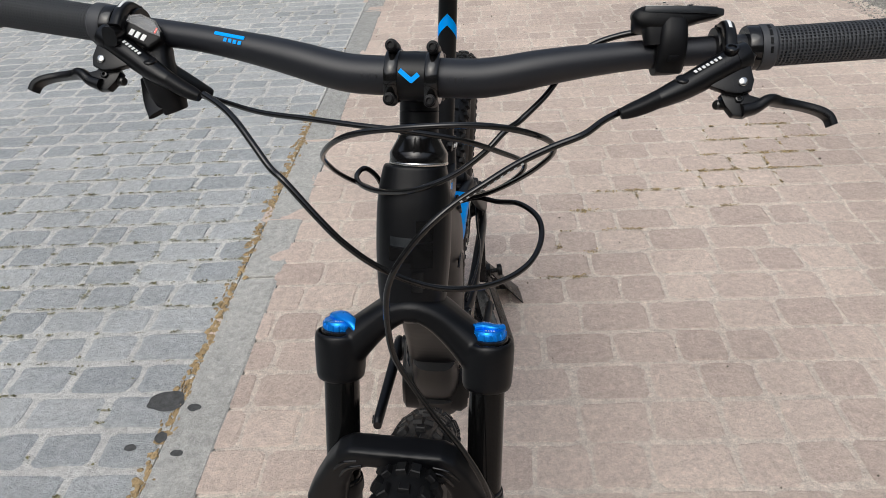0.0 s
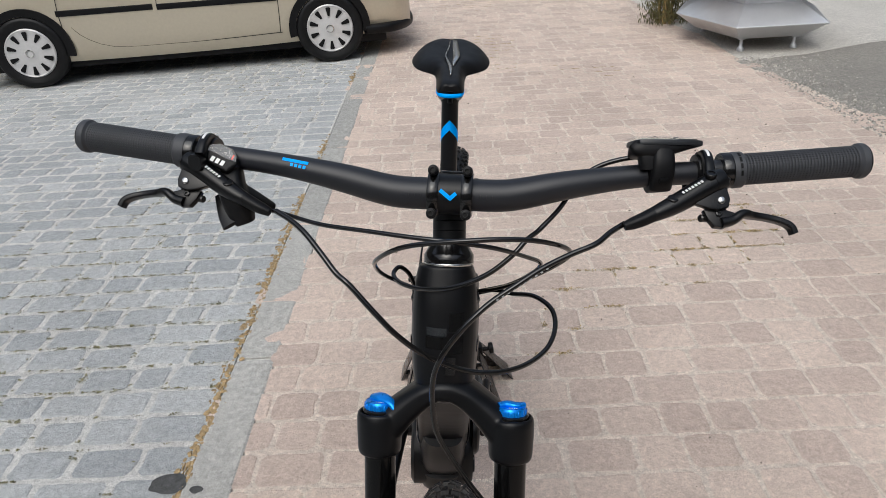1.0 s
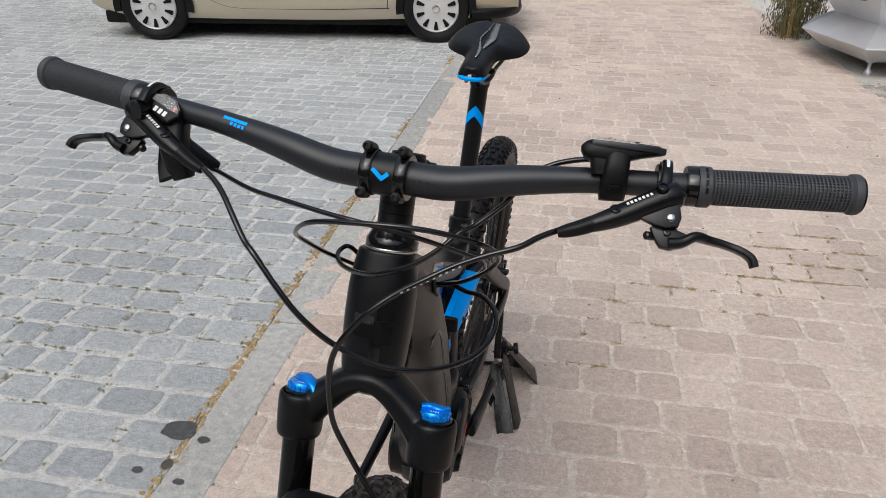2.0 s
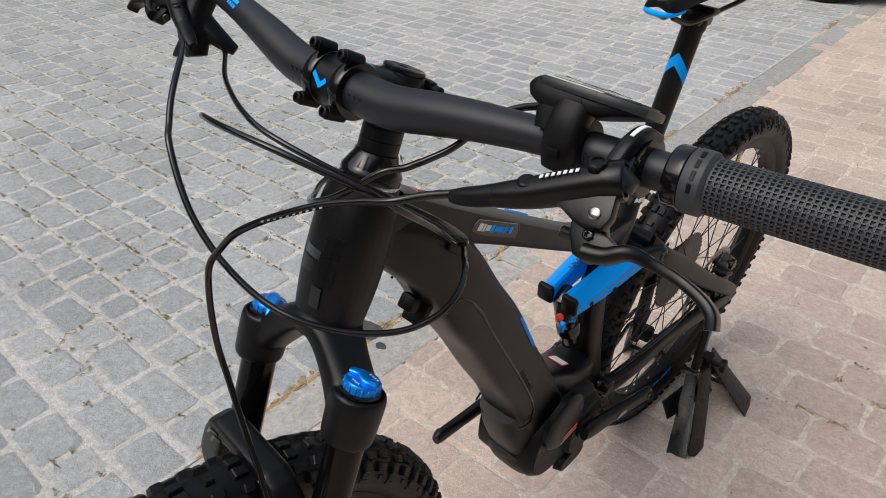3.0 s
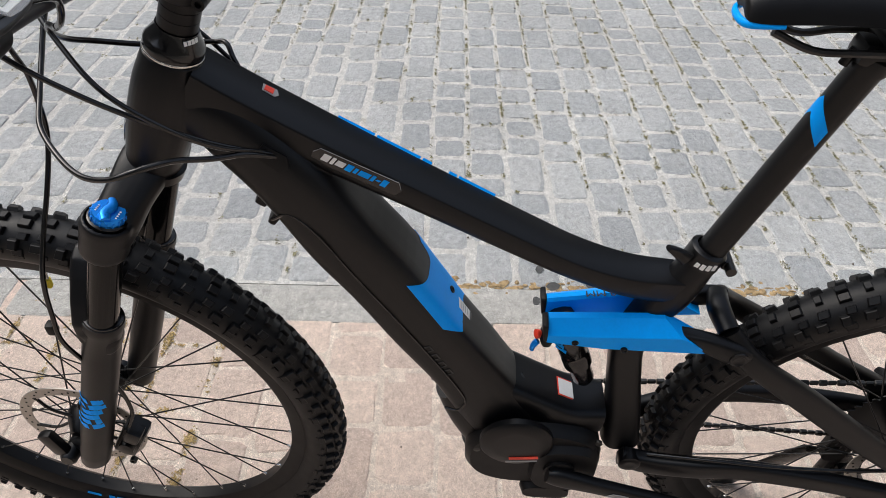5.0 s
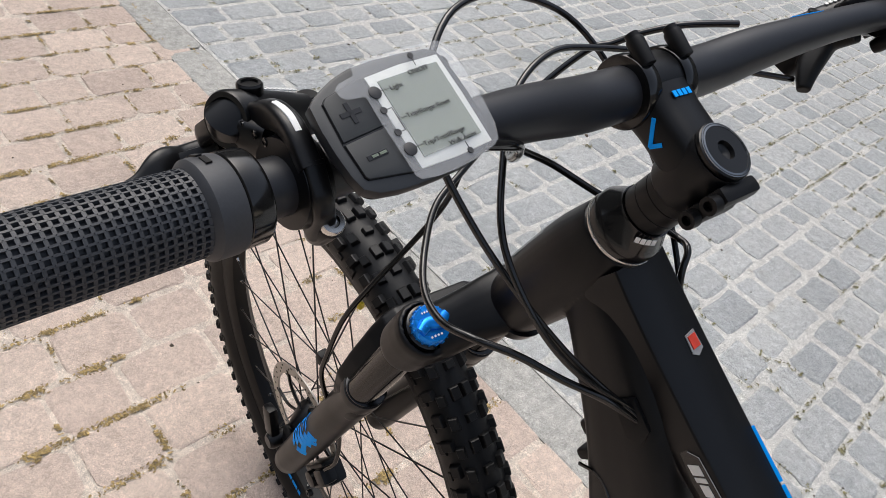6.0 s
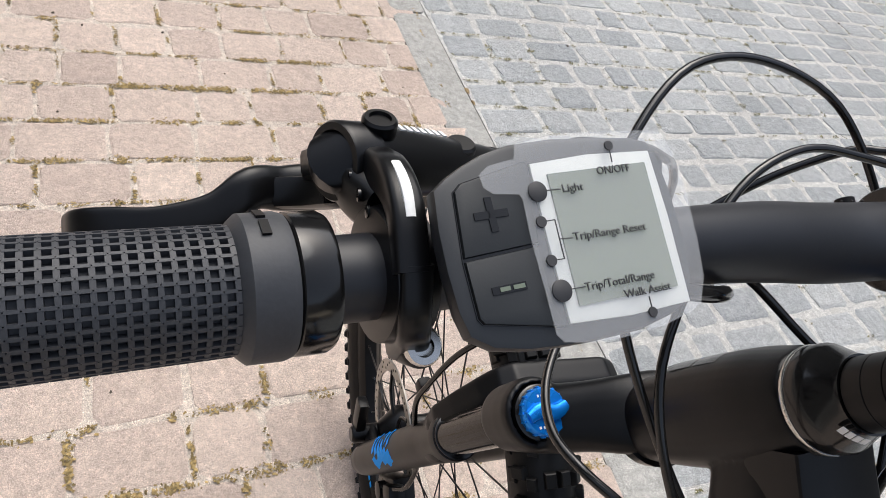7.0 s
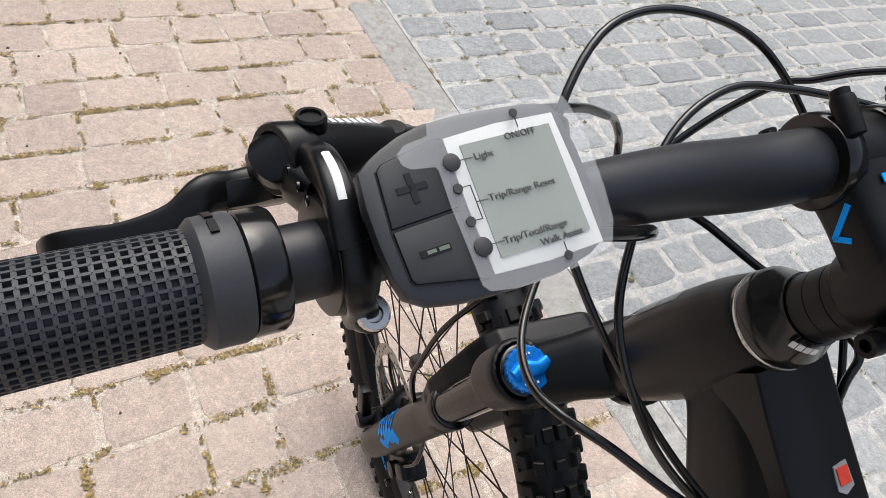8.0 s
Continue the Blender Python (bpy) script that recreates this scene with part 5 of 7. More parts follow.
def cockpit():
    S = Matrix.Translation((-0.005, 0, 0)) @ STEERED
    h = bmesh.new()
    lathe(h, [(0.0262, -0.020), (0.0268, -0.018), (0.0268, -0.010), (0.0250, -0.007), (0.0195, 0.003), (0.0190, 0.006)], axis_at(0.990), STEER_AXIS, 36)
    hs = part("headset_cover", h, M_GLOSS, bicycle, "glossy black headset cover", turn=S)
    h = bmesh.new()
    lathe(h, [(0.0270, -0.0205), (0.0274, -0.0195), (0.0274, -0.0185), (0.0270, -0.0178)], axis_at(0.990), STEER_AXIS, 36)
    part("silver_ring", h, M_STEEL, hs, "thin silver ring", turn=S)
    h = bmesh.new()
    for sgn, n in ((-1, 5), (1, 4)):
        for k in range(n):
            a = radians((-90 if sgn < 0 else 60) + 9 * (k - n / 2))
            nrm = vec(math.cos(a), math.sin(a), 0.55).normalized()
            p = axis_at(0.987) + vec(math.cos(a), math.sin(a), 0) * 0.0232
            h = bmesh.new()
            block(h, (0.0030, 0.0042, 0.0004), axes(p + nrm * 0.0004, (-math.sin(a), math.cos(a), 0), (0, 0, 1)))
            part("print", h, M_WHITE, hs, "white print", turn=S)
    for k in range(3):
        s = bmesh.new()
        z0 = 0.996 + 0.0098 * k
        lathe(s, [(0.0174, 0.0), (0.0178, 0.0003), (0.0178, 0.0101), (0.0174, 0.0104)], axis_at(z0), STEER_AXIS, 40)
        part("spacer", s, M_FRAME, bicycle, "black headset spacer ring", turn=S)
    # stem and bar sit a little rolled against the frame
    S = ROLLED
    s = bmesh.new()
    lathe(s, [(0.0178, 0.0), (0.0192, 0.002), (0.0196, 0.034), (0.0185, 0.037), (0.0, 0.037)], axis_at(1.0255), STEER_AXIS, 32)
    sweep(s, [(0, 0.345, 1.043, 0.0185, 0.0165, 2.8), (0, 0.328, 1.050, 0.0190, 0.0165, 3), (0, 0.308, 1.057, 0.0195, 0.0165, 3), (0, 0.294, 1.0615, 0.0215, 0.0180, 3)], 20, 4)
    lathe(s, [(0.0170, -0.0225), (0.0198, -0.0215), (0.0200, 0.0215), (0.0170, 0.0225)], (0, 0.285, 1.064), (1, 0, 0), 32)
    stem = part("stem", s, M_FRAME, bicycle, "black stem clamping the handlebar", turn=S)
    for sx in (-1, 1):
        b = bmesh.new()
        lathe(b, [(0.0175, -0.0058), (0.0210, -0.0056), (0.0218, -0.0044), (0.0218, 0.0044), (0.0210, 0.0056), (0.0175, 0.0058)], (sx * 0.0170, 0.285, 1.064), (1, 0, 0), 36)
        part("clamp_band", b, M_GLOSS, stem, turn=S)
        for dy, dz in ((-0.0105, 0.0285), (-0.0275, -0.0095)):
            c = vec(sx * 0.0172, 0.285 + dy, 1.064 + dz)
            n = vec(0, -0.908, 0.419)
            b = bmesh.new()
            lathe(b, [(0.0050, -0.018), (0.0054, -0.003), (0.0050, -0.001), (0.0042, -0.0008), (0.0042, 0.0022), (0.0036, 0.0026), (0.0024, 0.0026), (0.0021, 0.0004), (0, 0.0004)], c, n, 18)
            bolt = part("clamp_bolt", b, M_BLACK, stem, "black socket bolt", turn=S)
    b = bmesh.new()
    p0 = vec(0, 0.285, 1.064)
    n = vec(0, -0.92, 0.39)
    for u0, v0, u1, v1 in ((-0.0085, 0.0025, 0.001, -0.0045), (0.001, -0.0045, 0.006, 0.0)):
        d = vec(u1 - u0, 0, 0) + vec(0, 0.39, 0.92) * (v1 - v0)
        mid = p0 + n * 0.0204 + vec((u0 + u1) / 2, 0, 0) + vec(0, 0.39, 0.92) * ((v0 + v1) / 2)
        block(b, (d.length + 0.002, 0.0038, 0.0006), axes(mid, d, n.cross(d)))
    part("mark", b, M_BLUE, stem, "small blue mark", turn=S)
    for side, y0, z0, pts in ((1, 0, 0, [(0.3100, 0.0068, 0.3160, -0.0062), (0.3160, -0.0062, 0.3215, 0.0010)]),):
        b = bmesh.new()
        for yy0, dx0, yy1, dx1 in pts:
            q0, q1 = vec(0.0196, yy0, 1.056 + dx0 - (yy0 - 0.31) * 0.36), vec(0.0196, yy1, 1.056 + dx1 - (yy1 - 0.31) * 0.36)
            d = q1 - q0
            block(b, (d.length + 0.001, 0.0026, 0.0006), axes((q0 + q1) / 2, d, vec(1, 0, 0).cross(d)))
        part("mark", b, M_BLUE, stem, "small blue V-shaped mark", turn=S)
    b = bmesh.new()
    for k in range(4):
        block(b, (0.0030, 0.0040, 0.0005), axes(vec(-0.006 + 0.0042 * k, 0.308, 1.0757), (1, 0, 0), (0, 0.93, -0.36)))
    part("mark", b, M_BLUE, stem, "blue print", turn=S)
    c = bmesh.new()
    lathe(c, [(0.0172, 0.0), (0.0180, 0.001), (0.0180, 0.0035), (0.0165, 0.0048), (0.006, 0.0045), (0.0052, 0.002), (0.0028, 0.0015), (0.0, 0.0)], axis_at(1.0255) + STEER_AXIS * 0.037, STEER_AXIS, 36)
    part("stem_cap", c, M_ANOD, stem, "round black stem cap", turn=S)
    c = bmesh.new()
    lathe(c, [(0.0150, 0.0050), (0.0172, 0.0046), (0.0172, 0.0042), (0.0150, 0.0044)], axis_at(1.0255) + STEER_AXIS * 0.037, STEER_AXIS, 40, closed=True)
    part("cap_rim", c, M_BADGE, stem, "thin silver cap rim", turn=S)
    for z in (1.036, 1.052):
        c = bmesh.new()
        block(c, (0.034, 0.014, 0.011), axes(axis_at(z) + vec(0, 0.021, -0.006), (1, 0, 0), STEER_AXIS), 0.004)
        lathe(c, [(0.0055, 0.0), (0.0055, 0.007), (0.003, 0.007), (0.003, 0.003), (0, 0.003)], axis_at(z) + vec(0.017, 0.022, -0.007), (1, 0, 0), 14)
        part("clamp_ear", c, M_BLACK, stem, turn=S)
    # bar
    S = BARRED
    half = [(0.0, 0.285, 1.064, 0.0159), (0.046, 0.285, 1.064, 0.0159), (0.070, 0.2862, 1.0665, 0.0156), (0.100, 0.289, 1.0725, 0.0147), (0.130, 0.2925, 1.0775, 0.0134), (0.165, 0.2965, 1.0820, 0.0119), (0.20, 0.3000, 1.0855, 0.0112), (0.28, 0.3085, 1.0905, 0.0111), (0.41, 0.3210, 1.1005, 0.0111)]
    bar_pts = [(-0.396, 0.3197, 1.0995, 0.0111)] + [(-x, y, z, r) for x, y, z, r in reversed(half[1:-1])] + half
    b = bmesh.new()
    cable_mesh(b, bar_pts, 0.0159, 28, 5)
    bar = part("handlebar", b, M_BAR, bicycle, "matte black riser handlebar", turn=S)
    b = bmesh.new()
    for sx in (-1, 1):
        for k in range(3):
            b = bmesh.new()
            block(b, (0.0004, 0.0010, 0.006), pose(sx * (0.030 + 0.006 * k), 0.2695, 1.0675, 20))
            part("scale_mark", b, M_DARKPRINT, bar, turn=S)
    b = bmesh.new()
    bd = vec(1, -0.155, -0.10)
    block(b, (0.028, 0.0032, 0.0006), axes((-0.160, 0.2885, 1.0912), (-1, 0.16, 0.09), (0, 0.8, 0.6)))
    for k in range(4):
        block(b, (0.0030, 0.0032, 0.0006), axes(vec(-0.150 - 0.0045 * k, 0.2836 + 0.001 * k, 1.0868 + 0.0005 * k), (-1, 0.16, 0.09), (0, 0.62, 0.78)))
    part("print", b, M_BLUE, bar, "blue bar print", turn=S)

    def bar_at(x):
        s, ax = (1 if x >= 0 else -1), abs(x)
        for a, c in zip(half, half[1:]):
            if a[0] <= ax <= c[0]:
                t = (ax - a[0]) / (c[0] - a[0])
                return vec(s * ax, a[1] + (c[1] - a[1]) * t, a[2] + (c[2] - a[2]) * t)
        return vec(s * ax, half[-1][1], half[-1][2])

    # grips with a raised square grid
    for sx in (1, -1):
        e0, e1 = bar_at(sx * 0.2785), bar_at(0.4099 if sx > 0 else -0.396)
        d = (e1 - e0).normalized()
        L = (e1 - e0).length
        g = bmesh.new()
        lathe(g, [(0.0116, 0.0), (0.0172, 0.0), (0.0178, 0.002), (0.0176, 0.0105), (0.0158, 0.0125), (0.0136, 0.0135), (0.0136, L - 0.009), (0.0152, L - 0.007), (0.0170, L - 0.0055), (0.0174, L - 0.002), (0.0168, L + 0.001), (0.0152, L + 0.002), (0.0, L + 0.002)], e0, d, 48)
        grip = part("grip", g, M_GRIP, bicycle, "grey-black rubber lock-on grip", turn=S)
        side = d.orthogonal().normalized()
        up = d.cross(side)
        verts, faces = [], []
        rows, cols = 35, 36
        L0, L1 = 0.0135, L - 0.009
        def add(u, w, r0, r1, du, dw):
            k = len(verts)
            for r, f in ((r0, 1.0), (r1, 0.8)):
                for a, c in ((-1, -1), (1, -1), (1, 1), (-1, 1)):
                    an = w + c * dw * f
                    verts.append(tuple(S @ (e0 + d * (u + a * du * f) + (side * math.cos(an) + up * math.sin(an)) * r)))
            faces.extend([(k, k + 1, k + 5, k + 4), (k + 1, k + 2, k + 6, k + 5), (k + 2, k + 3, k + 7, k + 6), (k + 3, k, k + 4, k + 7), (k + 4, k + 5, k + 6, k + 7)])
        me = bpy.data.meshes.new("grip_grid")
        pitch_u = (L1 - L0) / rows
        pitch_w = 2 * math.pi / cols
        # ribs along and round the grip leave square pits between them
        nseg = cols * 2
        for i in range(rows + 1):
            u = L0 + pitch_u * i
            for j in range(cols):
                add(u, pitch_w * (j + 0.5), 0.0132, 0.01520, 0.00078, pitch_w * 0.56)
        for j in range(cols):
            for i in range(rows):
                add(L0 + pitch_u * (i + 0.5), pitch_w * j, 0.0132, 0.0153, pitch_u * 0.56, pitch_w * 0.19)
        me.from_pydata(verts, [], faces)
        me.materials.append(M_GRIP)
        ob = new("grip_texture", me)
        ob.parent = grip
        tagged(ob, label="raised square rubber grid", kind="stuff")
        k = bmesh.new()
        lathe(k, [(0.0113, 0.0), (0.0166, 0.0), (0.0174, 0.0015), (0.0174, 0.0092), (0.0163, 0.0102), (0.0113, 0.0102)], bar_at(sx * 0.2685), d, 40)
        part("lock_ring", k, M_GLOSS, grip, "glossy black lock ring", turn=S)
        k = bmesh.new()
        for q in range(4):
            a = radians(58 + 22 * q) if sx > 0 else radians(240 + 22 * q)
            nrm = side * math.cos(a) + up * math.sin(a)
            block(k, (0.0022, 0.0050, 0.0006), axes(e0 + d * 0.006 + nrm * 0.0179, d, nrm.cross(d)))
        part("relief_print", k, M_BLACK, grip, turn=S)
        # end plug with worn blue bits
        k = bmesh.new()
        lathe(k, [(0.0150, 0.0), (0.0150, 0.0012), (0.0140, 0.0016), (0.0, 0.0014)], e1 + d * 0.0022, d, 32)
        plug = part("end_plug", k, M_BLACK, grip, "scuffed black end plug", turn=S)
        k = bmesh.new()
        for ux, uy, w in ((0.003, 0.0045, 0.0036), (-0.0035, 0.0005, 0.0030), (0.003, -0.004, 0.0034)):
            plate(k, [(-w, -w * 0.55), (w * 0.7, -w * 0.7), (w, w * 0.3), (-w * 0.5, w * 0.75)], 0.0008, axes(e1 + d * 0.0040 + side * ux + up * uy, side, up), 0.0002)
        part("plug_print", k, M_BLUE, plug, "faded blue print", turn=S)
        k = bmesh.new()
        for ux, uy, w in ((-0.007, -0.007, 0.0030), (0.009, -0.004, 0.0018), (-0.006, 0.008, 0.0016), (-0.0105, 0.001, 0.0014), (0.0075, 0.0085, 0.0014)):
            plate(k, [(-w, -w * 0.4), (w * 0.7, -w * 0.6), (w, w * 0.2), (-w * 0.4, w * 0.5)], 0.0007, axes(e1 + d * 0.0040 + side * ux + up * uy, side, up), 0.0002)
        part("scuff", k, M_GREYPRINT, plug, "pale scuff", turn=S)
        # brake clamp, reservoir and lever
        off = (-0.005, -0.009, 0.0) if sx > 0 else (-0.008, 0.008, -0.008)
        f = lambda x, y, z: (sx * x + off[0], y + off[1], z + off[2])
        bc = bar_at(0.2495 if sx > 0 else -0.2535)
        up_n = vec(0, -0.62, 0.78)
        k = bmesh.new()
        lathe(k, [(0.0113, -0.0062), (0.0172, -0.0058), (0.0182, 0.0), (0.0172, 0.0058), (0.0113, 0.0062)], bc, d, 36)
        sweep(k, [(*(bc + vec(0, 0.010, 0.0135)), 0.0046, 0.003, 4), (*(bc + vec(0, -0.004, 0.0200)), 0.0046, 0.0040, 4), (*(bc + vec(0, -0.017, 0.0175)), 0.0046, 0.0052, 4), (*(bc + vec(0, -0.029, 0.009)), 0.0050, 0.0055, 4)], 20, 4)
        sweep(k, [(*(bc + vec(sx * -0.001, 0.008, 0.0150)), 0.0044, 0.003, 4), (*(bc + vec(sx * -0.001, 0.0165, 0.004)), 0.0044, 0.0036, 4), (*(bc + vec(sx * -0.003, 0.0155, -0.0050)), 0.0048, 0.0040, 4), (*(bc + vec(sx * -0.005, 0.0110, -0.0150)), 0.0060, 0.0055, 4)], 20, 4)
        sweep(k, [(*(bc + vec(0, -0.016, 0.006)), 0.0060, 0.007, 3), (*(bc + vec(sx * 0.003, -0.026, 0.003)), 0.0075, 0.008, 3), (*(bc + vec(sx * 0.005, -0.034, 0.003)), 0.0075, 0.008, 3)], 14, 3)
        bolt_at, bolt_n = bc + vec(sx * -0.0062, 0.0165, -0.0095), vec(sx * 0.05, 0.55, 0.83).normalized()
        lathe(k, [(0.0050, -0.016), (0.0058, -0.012), (0.0058, 0.0005), (0.0052, 0.0012), (0.0, 0.0012)], bolt_at, bolt_n, 24)
        brake = part("brake_clamp", k, M_ANOD, bicycle, "black brake lever clamp with a white mark", turn=S)
        k = bmesh.new()
        sweep(k, [(*(bc + vec(0, 0.000, 0.0222)), 0.0014, 0.0009, 3), (*(bc + vec(0, -0.006, 0.0242)), 0.0015, 0.0009, 3), (*(bc + vec(0, -0.0120, 0.0238)), 0.0015, 0.0009, 3), (*(bc + vec(0, -0.0175, 0.0222)), 0.0014, 0.0009, 3)], 10, 4)
        part("white_mark", k, M_WHITE, brake, "white band", turn=S)
        k = bmesh.new()
        lathe(k, [(0.0051, -0.004), (0.0051, 0.0036), (0.0045, 0.0044), (0.0027, 0.0044), (0.0024, 0.002), (0, 0.002)], bolt_at, bolt_n, 18)
        part("clamp_bolt", k, M_STEEL, brake, "bright socket bolt", turn=S)
        for q, (dy, dz) in enumerate(((-0.012, 0.0105), (-0.0185, 0.0095), (-0.026, 0.0085))):
            k = bmesh.new()
            lathe(k, [(0.0018, 0.0), (0.0018, 0.0008), (0.0010, 0.0010)], bc + vec(sx * (0.0058 + 0.001 * q), dy, dz), (sx, 0, 0), 10)
            part("dimple", k, M_GLOSS, brake, turn=S)
        k = bmesh.new()
        sweep(k, [f(0.263, 0.2800, 1.0940) + (0.0092, 0.0092, 2.0), f(0.2615, 0.2795, 1.0938) + (0.0106, 0.0106, 2.0), f(0.245, 0.2730, 1.0865) + (0.0104, 0.0102, 2.0), f(0.222, 0.2640, 1.0755) + (0.0096, 0.0092, 2.0), f(0.207, 0.2585, 1.0695) + (0.0082, 0.0078, 2.0), f(0.199, 0.2560, 1.0665) + (0.0070, 0.0068, 2.0)], 24, 4, side=(0, 1, 0))
        lathe(k, [(0.0050, -0.004), (0.0050, 0.0100), (0.0053, 0.0104), (0.0053, 0.0138), (0.0046, 0.0146), (0.0034, 0.0146), (0.0031, 0.0136), (0.0, 0.0136)], vec(*f(0.2520, 0.2755, 1.0895)), (0, -0.2, 0.98), 22)
        lathe(k, [(0.0054, 0.0), (0.0054, 0.0096), (0.0046, 0.0104), (0.0, 0.0104)], vec(*f(0.2175, 0.2625, 1.0730)), (0, -0.2, 0.98), 20)
        body = part("master_cylinder", k, M_ANOD, brake, "black brake master cylinder", turn=S)
        dd = vec(sx * 0.89, 0.34, 0.30).normalized()
        uu = dd.orthogonal().normalized()
        ww = dd.cross(uu)
        c0 = vec(*f(0.2650, 0.2806, 1.0948))
        k = bmesh.new()
        lathe(k, [(0.0108, -0.010), (0.0112, 0.0), (0.0106, 0.0010), (0.0086, 0.0010), (0.0080, -0.0010), (0.0, -0.0010)], c0, dd, 32)
        part("end_cup", k, M_ANOD, body, turn=S)
        for q in range(5):
            k = bmesh.new()
            a = 1.2566 * q + 0.4
            lathe(k, [(0.0016, -0.0012), (0.0016, -0.0004), (0.0, -0.0004)], c0 + (uu * math.cos(a) + ww * math.sin(a)) * 0.0052, dd, 10)
            part("end_hole", k, M_GLOSS, body, turn=S)
        for q in range(7):
            k = bmesh.new()
            p0, p1 = vec(*f(0.2435, 0.2700, 1.0962)), vec(*f(0.2260, 0.2632, 1.0876))
            block(k, (0.0020, 0.0030, 0.0005), axes(p0.lerp(p1, q / 6) + vec(0, -0.0015, 0.0002), p0 - p1, (0, 0.9, 0.3)))
            part("print", k, M_WHITE, body, "small white print", turn=S)
        k = bmesh.new()
        sweep(k, [f(0.201, 0.2565, 1.0675) + (0.0070, 0.0066, 2.4), f(0.190, 0.2530, 1.0630) + (0.0066, 0.0060, 2.6), f(0.180, 0.2505, 1.0595) + (0.0058, 0.0052, 2.6), f(0.173, 0.2490, 1.0572) + (0.0042, 0.0040, 2.2)], 16, 3, side=(0, 1, 0))
        part("hose_boot", k, M_BLACK, brake, "rubber hose boot", turn=S)
        # pivot: ear under the cylinder, then the lever's root
        la, lb = vec(sx, 0.12, 0.16).normalized(), vec(0, 0.60, 0.80)
        m = axes(vec(*f(0.2625, 0.2660, 1.0785)), la, lb)
        k = bmesh.new()
        plate(k, [(-0.030, 0.004), (-0.012, -0.006), (-0.004, -0.0085), (0.006, -0.007), (0.009, 0.0), (0.008, 0.012), (-0.022, 0.010)], 0.0085, m, 0.002)
        piv = part("lever_pivot", k, M_ANOD, brake, "black lever pivot ear", turn=S)
        nn = la.cross(lb).normalized()
        nn = nn if nn.z > 0 else -nn
        k = bmesh.new()
        lathe(k, [(0.0034, 0.0), (0.0034, 0.0054), (0.0026, 0.0060), (0.0, 0.0060)], vec(*f(0.2625, 0.2660, 1.0785)), nn, 14)
        part("pivot_pin", k, M_STEEL, piv, "steel pivot pin", turn=S)
        k = bmesh.new()
        m = axes(vec(*f(0.2630, 0.2650, 1.0650)), la, lb)
        plate(k, [(-0.014, 0.006), (-0.012, -0.002), (-0.007, -0.011), (0.002, -0.0135), (0.012, -0.009), (0.016, -0.001), (0.008, 0.003), (0.004, 0.012), (-0.006, 0.012)], 0.010, m, 0.0025)
        sweep(k, [f(0.264, 0.2580, 1.0600) + (0.0078, 0.0050, 2.6), f(0.275, 0.2605, 1.0620) + (0.0072, 0.0046, 2.6), f(0.285, 0.2650, 1.0670) + (0.0066, 0.0042, 2.6), f(0.296, 0.2710, 1.0635) + (0.0058, 0.0034, 4.5), f(0.312, 0.2735, 1.0605) + (0.0058, 0.0030, 5), f(0.326, 0.2715, 1.0580) + (0.0060, 0.0030, 5), f(0.334, 0.2690, 1.0545) + (0.0060, 0.0031, 5), f(0.3375, 0.2655, 1.0490) + (0.0056, 0.0031, 5)], 24, 5, side=(0, 0.82, -0.57))
        lever = part("brake_lever", k, M_ANOD, brake, "curved black brake lever", turn=S)
        k = bmesh.new()
        lathe(k, [(0.0034, -0.001), (0.0034, 0.0056), (0.0028, 0.0060), (0.0018, 0.0060), (0.0016, 0.004), (0, 0.004)], vec(*f(0.2620, 0.2645, 1.0660)), nn, 6)
        part("reach_bolt", k, M_GLOSS, lever, turn=S)
        k = bmesh.new()
        lathe(k, [(0.0036, -0.004), (0.0036, 0.004), (0.0024, 0.0052), (0.0, 0.0052)], vec(*f(0.2490, 0.2625, 1.0625)), vec(-0.8 * sx, -0.5, 0.2), 14)
        part("adjuster_screw", k, M_DARKSTEEL, lever, "small steel adjuster screw", turn=S)
    # gear shifter beside the right brake
    S = Matrix.Translation((-0.005, 0.002, -0.008)) @ ROLLED
    k = bmesh.new()
    m = axes((-0.2290, 0.2790, 1.0995), (0.93, -0.10, -0.34), (0.15, 0.60, 0.75))
    head = [(-0.0185, -0.004), (-0.0165, 0.007), (-0.008, 0.0125), (0.006, 0.0125), (0.0145, 0.006), (0.0165, 0.001), (0.010, -0.011), (-0.012, -0.009)]
    plate(k, head, 0.011, m @ pose(0, 0, -0.003), 0.0022)
    plate(k, [(0.86 * x, 0.80 * y) for x, y in head], 0.012, m @ pose(0, 0, -0.013), 0.002)
    sweep(k, [(-0.226, 0.292, 1.085, 0.011, 0.012, 3), (-0.222, 0.278, 1.070, 0.014, 0.013, 3), (-0.214, 0.271, 1.052, 0.014, 0.013, 3), (-0.208, 0.268, 1.036, 0.010, 0.009, 2.8)], 18, 4)
    sweep(k, [(-0.218, 0.280, 1.066, 0.011, 0.009, 3), (-0.200, 0.288, 1.052, 0.009, 0.007, 3), (-0.188, 0.298, 1.041, 0.005, 0.005, 2.4)], 14, 4, side=(0, 1, 0))
    sh = part("shifter", k, M_BLACK, bicycle, "black trigger shifter with gear window", turn=S)
    blend(sh, 0.0012, 2)
    k = bmesh.new()
    plate(k, [(-0.0145, 0.0030), (-0.0130, 0.0078), (-0.0065, 0.0110), (0.0050, 0.0110), (0.0125, 0.0055), (0.0138, 0.0026), (0.004, 0.0012)], 0.0006, m @ pose(0, 0, 0.0028))
    sc_ = part("gear_scale", k, M_GUNMETAL, sh, "grey gear scale", turn=S)
    k = bmesh.new()
